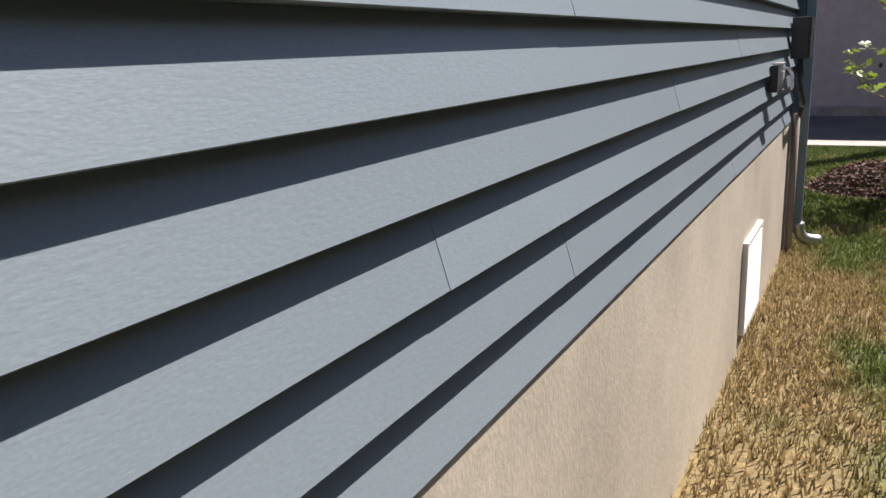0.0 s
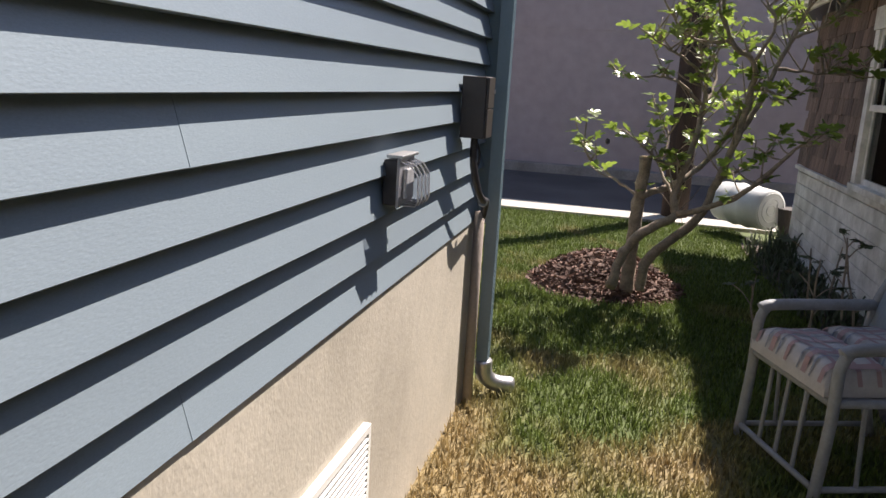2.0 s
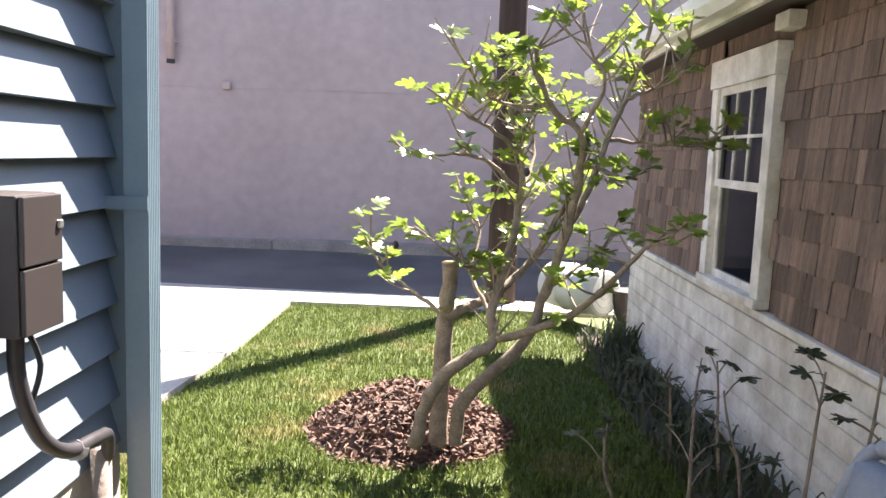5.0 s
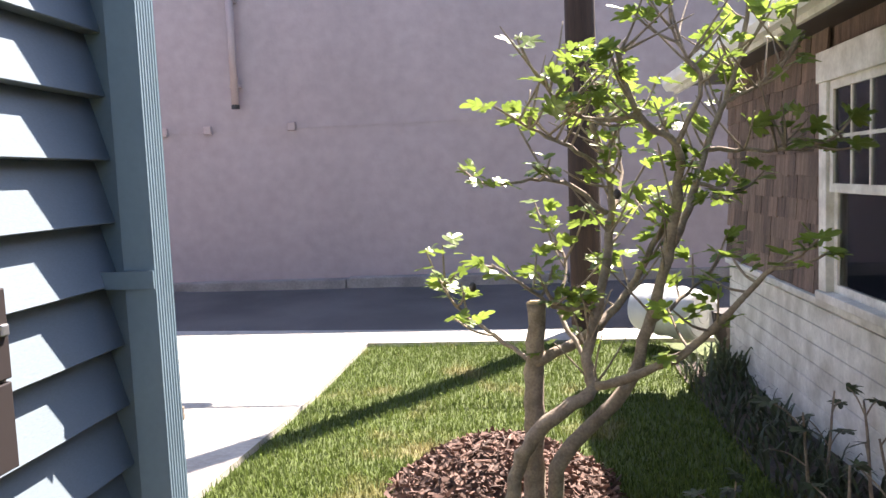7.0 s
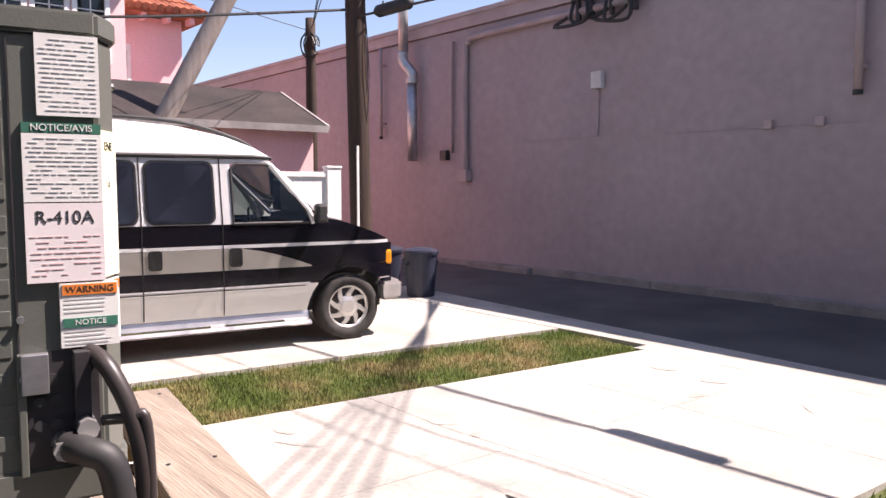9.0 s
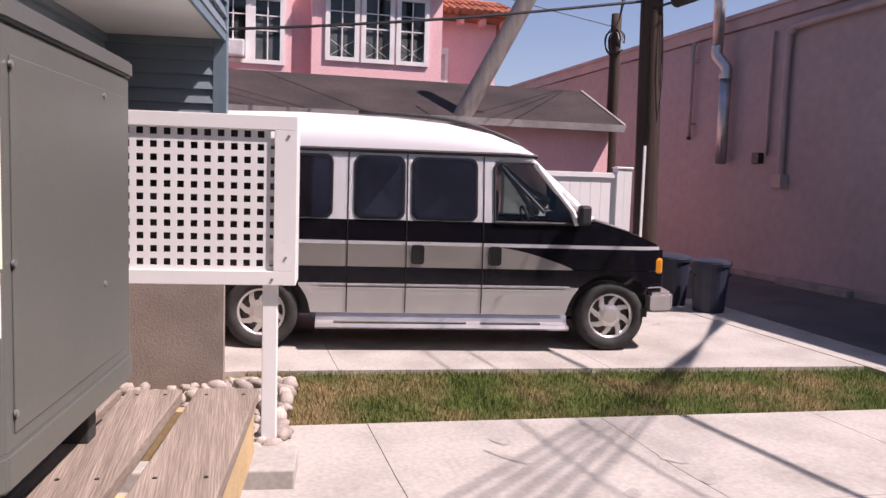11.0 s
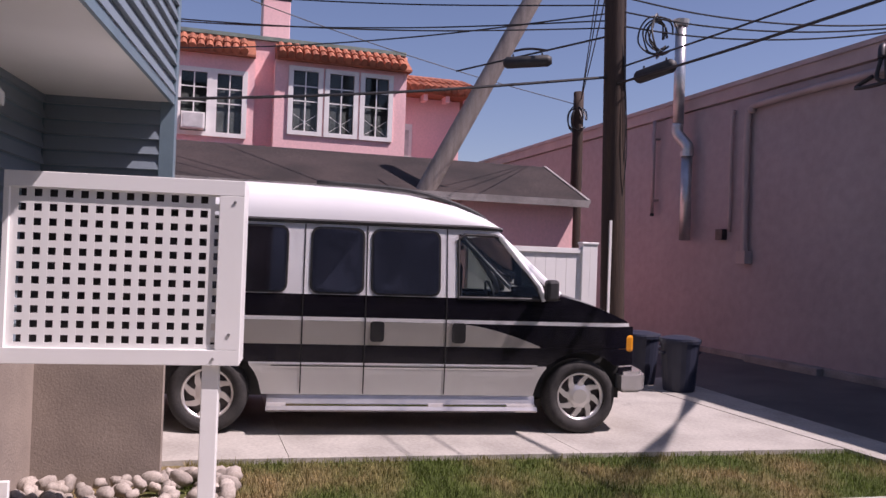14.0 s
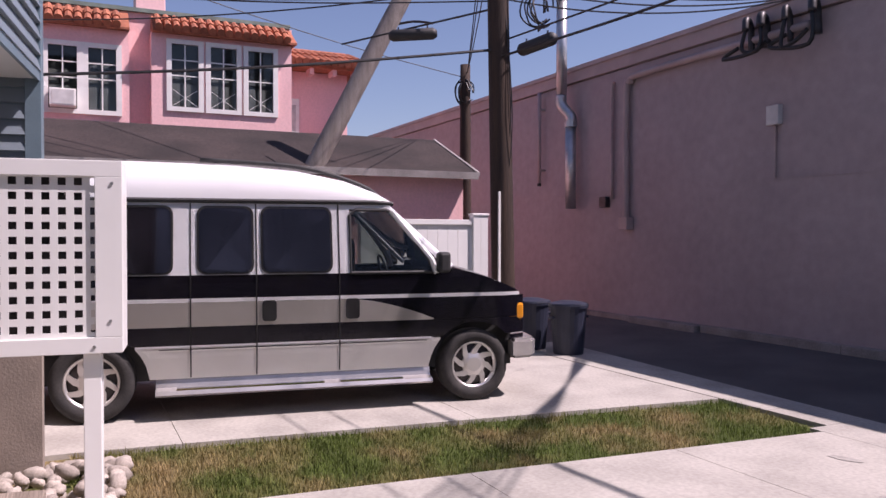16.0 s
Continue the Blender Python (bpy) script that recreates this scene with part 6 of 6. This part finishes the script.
def sapling(x, y, h, seed, n_leaf, lean=0.1, bare=False):
    r = random.Random(seed)
    t = thing("sapling", "bare-stemmed young plant by the white cottage base", "plant", pose(x, y, ground_z(x, y)), group="plants along the cottage")
    top = Vector((r.uniform(-lean, lean), r.uniform(-lean, lean), h))
    line = curve_pts([(0, 0, -0.03), top * 0.4 + Vector((r.uniform(-0.03, 0.03), r.uniform(-0.03, 0.03), 0)), top * 0.75, top], 4)
    part("stem", tube(bmesh.new(), line, [0.009 - 0.005 * i / (len(line) - 1) for i in range(len(line))], 6), M_BARK, t, smooth=True)
    for k in range(3):
        p = line[r.randrange(4, len(line) - 1)]
        e = p + Vector((r.uniform(-0.16, 0.16), r.uniform(-0.16, 0.16), r.uniform(0.04, 0.16)))
        part("twig", tube(bmesh.new(), curve_pts([p, (p + e) / 2 + Vector((0, 0, 0.02)), e], 3), 0.0035, 5), M_BARK, t)
        for j in range(0 if bare else n_leaf):
            a = r.uniform(0, 6.28)
            ob = part("leaf", r.choice(dark_leaves), M_LEAFDARK, t)
            ob.matrix_basis = Matrix.Translation(e) @ Euler((r.uniform(-0.5, 0.5), r.uniform(-0.3, 0.4), a)).to_matrix().to_4x4() @ Matrix.Scale(r.uniform(0.05, 0.085), 4)


for i, (x, y, h, n, bare) in enumerate(((1.35, 6.75, 0.75, 3, False), (1.30, 7.15, 0.55, 3, False), (1.42, 6.5, 0.85, 0, True), (1.33, 7.5, 0.62, 2, False), (1.2, 7.9, 0.5, 3, False), (0.98, 6.9, 0.55, 2, False), (1.40, 8.3, 0.45, 2, False), (1.38, 6.2, 0.8, 2, False), (0.8, 7.3, 0.3, 2, False))):
    sapling(x, y, h, i, n, 0.12, bare)
rng = np.random.default_rng(8)


def clump(name, label, x0, x1, y0, y1, count, h, material, w=0.008):
    """A thicket of narrow arching leaves."""
    verts, faces = [], []
    for k in range(count):
        x, y = rng.uniform(x0, x1), rng.uniform(y0, y1)
        a, l = rng.uniform(0, 6.28), rng.uniform(0.4, 1.0) * h
        d = np.array([math.cos(a), math.sin(a), 0])
        s = np.array([-d[1], d[0], 0]) * w
        g = np.array([x, y, ground_z(x, y) - 0.01])
        i = len(verts)
        reach = rng.uniform(0.3, 0.9) * l
        for f, lift, ww in ((0, 0, 1.0), (0.5, 0.75, 1.1), (0.85, 1.0, 0.6)):
            verts += [tuple(g + d * reach * f + (0, 0, l * lift) + s * ww), tuple(g + d * reach * f + (0, 0, l * lift) - s * ww)]
        verts.append(tuple(g + d * reach * 1.1 + (0, 0, l * 0.92)))
        faces += [(i, i + 1, i + 3, i + 2), (i + 2, i + 3, i + 5, i + 4), (i + 4, i + 5, i + 6)]
    me = bpy.data.meshes.new(name)
    me.from_pydata(verts, [], faces)
    tagged(part(name, me, material), label, "plants", kind="stuff")


clump("border_plants", "dark tangled border plants along the cottage base", 1.14, 1.57, 6.6, 11.0, 600, 0.2, M_LEAFDARK)
clump("iris_clump", "green strap-leaved clump at the cottage corner", 1.35, 1.62, 10.5, 11.2, 60, 0.30, M_LEAFDARK, 0.010)
b = sheet(bmesh.new(), 1.15, 1.62, 5.0, 11.2, 0.004, 0.4)
tagged(part("soil_bed", b, M_SOIL), "dark bare soil bed along the cottage", "soil", kind="structure")

# ---- barrel at the cottage corner ----
barrel = thing("barrel", "pale grey plastic barrel lying on its side", "barrel", pose(1.25, 11.75, 0.19, 90, 0, 38))
prof = ((-0.36, 0.19), (-0.35, 0.225), (-0.12, 0.235), (-0.10, 0.245), (-0.08, 0.235), (0.08, 0.235), (0.10, 0.245), (0.12, 0.235), (0.35, 0.225), (0.36, 0.19))
part("body", tube(bmesh.new(), [(0, 0, p[0]) for p in prof], [p[1] for p in prof], 28), M_BARREL, barrel, smooth=True)
for rr in (0.19, 0.13, 0.06):
    b = bmesh.new()
    pts = [(rr * math.cos(a), rr * math.sin(a), 0.362) for a in (2 * math.pi * k / 24 for k in range(25))]
    part("moulded_ring", tube(b, pts, 0.006, 5, False), M_BARREL, barrel)
part("bung", tube(bmesh.new(), [(0.1, 0.06, 0.36), (0.1, 0.06, 0.375)], 0.025, 12), M_BARREL, barrel)
pot = thing("planter", "dark plastic pot beside the barrel", "pot", pose(1.72, 11.55, ground_z(1.7, 11.5)))
part("pot", tube(bmesh.new(), [(0, 0, 0), (0, 0, 0.36), (0, 0, 0.38)], [0.12, 0.16, 0.17], 18), M_BROWNBOX, pot)

# ---- rattan armchair ----
chair = thing("armchair", "grey painted rattan armchair with checked seat cushions", "armchair", pose(0.60, 5.36, 0, 0, 0, 20.4))
# local axes: x backwards from the front edge, y across
W2, DEP = 0.275, 0.50
for s in (-1, 1):
    y = s * W2
    part("front_leg", tube(bmesh.new(), curve_pts([(-0.02, y, 0.0), (0.0, y, 0.3), (0.0, y, 0.50), (0.03, y, 0.565)], 4), 0.021, 10), M_WICKER, chair, smooth=True)
    part("back_leg", tube(bmesh.new(), curve_pts([(DEP + 0.08, y, 0.0), (DEP, y, 0.35), (DEP + 0.0, y, 0.57), (DEP + 0.09, y * 0.97, 0.765), (DEP + 0.13, y * 0.9, 0.82)], 4), 0.021, 10), M_WICKER, chair, smooth=True)
    part("armrest", tube(bmesh.new(), curve_pts([(0.0, y, 0.555), (0.05, y, 0.572), (0.25, y, 0.578), (DEP, y, 0.582)], 4), 0.024, 10), M_WICKER, chair, smooth=True)
    part("side_rail", tube(bmesh.new(), [(0.0, y, 0.375), (DEP + 0.01, y, 0.375)], 0.016, 8), M_WICKER, chair, smooth=True)
    part("low_rail", tube(bmesh.new(), [(-0.02, y, 0.05), (DEP + 0.07, y, 0.05)], 0.012, 8), M_WICKER, chair, smooth=True)
    for k in range(3):
        x = 0.12 + 0.13 * k
        part("spindle", tube(bmesh.new(), [(x + 0.02, y, 0.05), (x, y, 0.375)], 0.009, 7), M_WICKER, chair)
part("front_rail", tube(bmesh.new(), [(0.0, -W2, 0.375), (0.0, W2, 0.375)], 0.018, 8), M_WICKER, chair, smooth=True)
part("front_low_rail", tube(bmesh.new(), [(-0.02, -W2, 0.05), (-0.02, W2, 0.05)], 0.012, 8), M_WICKER, chair, smooth=True)
for k in range(3):
    y = -0.12 + 0.12 * k
    part("front_spindle", tube(bmesh.new(), [(-0.015, y, 0.05), (0, y, 0.375)], 0.009, 7), M_WICKER, chair)
part("back_rail", tube(bmesh.new(), curve_pts([(DEP + 0.13, -W2 * 0.9, 0.82), (DEP + 0.15, 0, 0.828), (DEP + 0.13, W2 * 0.9, 0.82)], 5), 0.022, 10), M_WICKER, chair, smooth=True)
part("seat_deck", cube(0.0, DEP, -W2, W2, 0.37, 0.39), M_WICKER, chair)
b = bmesh.new()
grid = []
for s_ in (0, 1):
    rows_ = []
    for i in range(11):
        f = i / 10
        row = []
        for j in range(9):
            g = j / 8
            row.append(b.verts.new((DEP + 0.10 - 0.055 + 0.0 + 0.06 * s_ - 0.10 * (1 - f) + (0.02 if s_ else -0.03) * (1 - (2 * f - 1) ** 4) * (1 - (2 * g - 1) ** 4), -W2 * 0.86 + 2 * W2 * 0.86 * g, 0.44 + 0.36 * f)))
        rows_.append(row)
    grid.append(rows_)
for s_, rows_ in enumerate(grid):
    for p, q in zip(rows_, rows_[1:]):
        for j in range(8):
            fc = (p[j], p[j + 1], q[j + 1], q[j])
            b.faces.new(fc if s_ == 1 else fc[::-1])
for p, q in ((grid[0][0], grid[1][0]), (grid[0][-1], grid[1][-1]), ([r_[0] for r_ in grid[0]], [r_[0] for r_ in grid[1]]), ([r_[-1] for r_ in grid[0]], [r_[-1] for r_ in grid[1]])):
    for i in range(len(p) - 1):
        b.faces.new((p[i], p[i + 1], q[i + 1], q[i]))
bmesh.ops.recalc_face_normals(b, faces=b.faces[:])
part("back_cushion", b, M_SLING, chair, "blue-grey cloth back cushion", smooth=True)


def cushion_z(f, g):
    e = (1 - (2 * f - 1) ** 6) * (1 - (2 * g - 1) ** 6)
    return 0.43 + 0.085 * e ** 0.5 * (1 - 0.12 * math.sin(math.pi * f) ** 2)


for name, x0, x1 in (("front_cushion", -0.03, 0.235), ("rear_cushion", 0.24, 0.50)):
    b = bmesh.new()
    rows_ = [[b.verts.new((x0 + (x1 - x0) * i / 10, -W2 + 0.02 + (2 * W2 - 0.04) * j / 16, cushion_z(i / 10, j / 16) + (0.012 if name[0] == "r" else 0.0))) for j in range(17)] for i in range(11)]
    low = [[b.verts.new((v.co.x, v.co.y, 0.393)) for v in r_] for r_ in (rows_[0], rows_[-1], [r_[0] for r_ in rows_], [r_[-1] for r_ in rows_])]
    for p, q in zip(rows_, rows_[1:]):
        for j in range(16):
            b.faces.new((p[j], q[j], q[j + 1], p[j + 1]))
    for top, lo in zip((rows_[0], rows_[-1], [r_[0] for r_ in rows_], [r_[-1] for r_ in rows_]), low):
        for i in range(len(top) - 1):
            b.faces.new((top[i], top[i + 1], lo[i + 1], lo[i]))
    bmesh.ops.recalc_face_normals(b, faces=b.faces[:])
    cu = part(name, b, M_CUSHION, chair, "off-white checked seat cushion", smooth=True)
    dz = 0.012 if name[0] == "r" else 0.0
    for y, w, cloth in ((0.08, 0.022, M_STRIPE), (0.20, 0.010, M_STRIPEGREY), (0.28, 0.030, M_STRIPE), (0.36, 0.010, M_STRIPEGREY), (0.52, 0.022, M_STRIPE), (0.64, 0.010, M_STRIPEGREY), (0.72, 0.030, M_STRIPE), (0.80, 0.010, M_STRIPEGREY), (0.93, 0.022, M_STRIPE)):
        b = bmesh.new()
        for i in range(20):
            f0, f1 = i / 20, (i + 1) / 20
            q = [(x0 + (x1 - x0) * f, -W2 + 0.02 + (2 * W2 - 0.04) * (y + o), cushion_z(f, y + o) + dz + 0.0025) for f, o in ((f0, -w), (f1, -w), (f1, w), (f0, w))]
            b.faces.new([b.verts.new(v) for v in q])
        part("stripe", b, cloth, cu)
    for f in (0.22, 0.50, 0.78):
        b = bmesh.new()
        for j in range(24):
            g0, g1 = j / 24, (j + 1) / 24
            q = [(x0 + (x1 - x0) * (f + o), -W2 + 0.02 + (2 * W2 - 0.04) * g, cushion_z(f + o, g) + dz + 0.002) for g, o in ((g0, -0.035), (g0, 0.035), (g1, 0.035), (g1, -0.035))]
            b.faces.new([b.verts.new(v) for v in q])
        part("stripe", b, M_STRIPE, cu)

# ---- dusty marks on the drive ----
rng2 = random.Random(31)
for k in range(26):
    x, y = rng2.uniform(-4.7, -2.0), rng2.uniform(7.6, 12.0)
    if k > 15:
        x, y = rng2.uniform(-6.9, -10), rng2.uniform(7, 12.2)
    b = bmesh.new()
    rx, ry, ph = rng2.uniform(0.05, 0.17), rng2.uniform(0.02, 0.06), rng2.uniform(0, 3)
    pts = []
    for i in range(18):
        a = 2 * math.pi * i / 18
        rr = 1 + 0.35 * noise.noise(Vector((math.cos(a) * 1.5, math.sin(a) * 1.5, k)))
        px, py = rx * rr * math.cos(a), ry * rr * math.sin(a)
        X, Y = x + px * math.cos(ph) - py * math.sin(ph), y + px * math.sin(ph) + py * math.cos(ph)
        pts.append(b.verts.new((X, Y, ground_z(X, Y) + 0.034)))
    b.faces.new(pts)
    part("stain", b, M_STAIN, drive)

# ---- shingles ----
rng = random.Random(12)
shapes = []
for k in range(8):
    w = 0.075 + 0.02 * k
    b = prism(bmesh.new(), [(0.0, 0.0), (-0.016, 0.002), (-0.015, 0.01), (-0.002, 0.20), (0.004, 0.20)], "y", 0.0, w - 0.004)
    me = mesh_of(b, "shingle")
    me.materials.append(M_SHINGLE)
    shapes.append((w, me))
far_v, far_f = [], []
count = 0
H = 0.138
for row in range(11):
    z = CZ + 0.012 + row * H
    y = 3.0 + rng.uniform(0, 0.1)
    while y < CY1 - 0.06:
        w, me = rng.choice(shapes)
        w0 = w
        if WIN[0] - 0.04 < y + w and y < WIN[1] + 0.04 and z < WIN[3] + 0.2 and z > WIN[2] - 0.15:
            if y + w <= WIN[0] + 0.03 or y >= WIN[1] - 0.03:
                pass
            else:
                y += w
                continue
        dz, dx = rng.uniform(-0.006, 0.006), rng.uniform(-0.003, 0.004)
        m = Matrix.Translation((CX + 0.012 + dx, y, z + dz))
        if count < 300 and 6.6 < y < 9.9 and z < 2.1:
            ob = part("shingle", me, M_SHINGLE, cottage)
            ob.matrix_basis = m
            count += 1
        else:
            i = len(far_v)
            far_v += [tuple(m @ v.co) for v in me.vertices]
            far_f += [tuple(i + k for k in p.vertices) for p in me.polygons]
        y += w0
me = bpy.data.meshes.new("shingles")
me.from_pydata(far_v, [], far_f)
tagged(part("shingles", me, M_SHINGLE_FAR, cottage), kind="stuff")

# ---- grass ----
def grass(name, label, areas, seed, keep):
    """Short lawn blades, most where the path runs."""
    r = np.random.default_rng(seed)
    verts, faces = [], []
    for x0, x1, y0, y1, density, h in areas:
        n = int((x1 - x0) * (y1 - y0) * density)
        xs, ys = r.uniform(x0, x1, n), r.uniform(y0, y1, n)
        for x, y in zip(xs, ys):
            if not keep(x, y):
                continue
            a, l = r.uniform(0, 6.28), h * r.uniform(0.5, 1.25)
            d = r.uniform(0.2, 0.9) * l
            c, s = math.cos(a), math.sin(a)
            w = r.uniform(0.0022, 0.0045)
            g = ground_z(x, y) - 0.012
            i = len(verts)
            verts += [(x - s * w, y + c * w, g), (x + s * w, y - c * w, g), (x + c * d * 0.5 - s * w * 0.7, y + s * d * 0.5 + c * w * 0.7, g + l * 0.7), (x + c * d * 0.5 + s * w * 0.7, y + s * d * 0.5 - c * w * 0.7, g + l * 0.7), (x + c * d, y + s * d, g + l)]
            faces += [(i, i + 1, i + 3, i + 2), (i + 2, i + 3, i + 4)]
    me = bpy.data.meshes.new(name)
    me.from_pydata(verts, [], faces)
    tagged(part(name, me, M_BLADE), label, "grass", kind="stuff")


def on_lawn(x, y):
    if y > 5.5 and x < -1.70:
        return False
    if y < 5.6 and x < -0.69:
        return False
    if x > 1.20 + 0.05 * math.sin(y * 5) and y > 5.0:
        return False
    return ((x - MC.x) / 0.57) ** 2 + ((y - MC.y) / 0.59) ** 2 > 1 and y < 12.05


grass("lawn_grass", "short green and straw lawn grass", ((-0.69, 1.6, 0.6, 3.0, 2600, 0.05), (-0.69, 1.25, 3.0, 6.0, 4200, 0.05), (-1.7, 1.25, 6.0, 8.5, 4200, 0.05), (-1.7, 1.6, 8.5, 12.05, 3000, 0.045)), 1, on_lawn)
grass("strip_grass", "patchy green and brown grass strip in the drive", ((-6.8, -4.85, 6.5, 9.0, 3200, 0.05), (-6.8, -4.85, 9.0, 12.5, 2400, 0.05)), 2, lambda x, y: strip_x(y, 0) + 0.01 < x < strip_x(y, 1) - 0.01 and y < 12.5 + (x + 6.17) * -0.19 and not (y < 6.75 and x > -5.9))
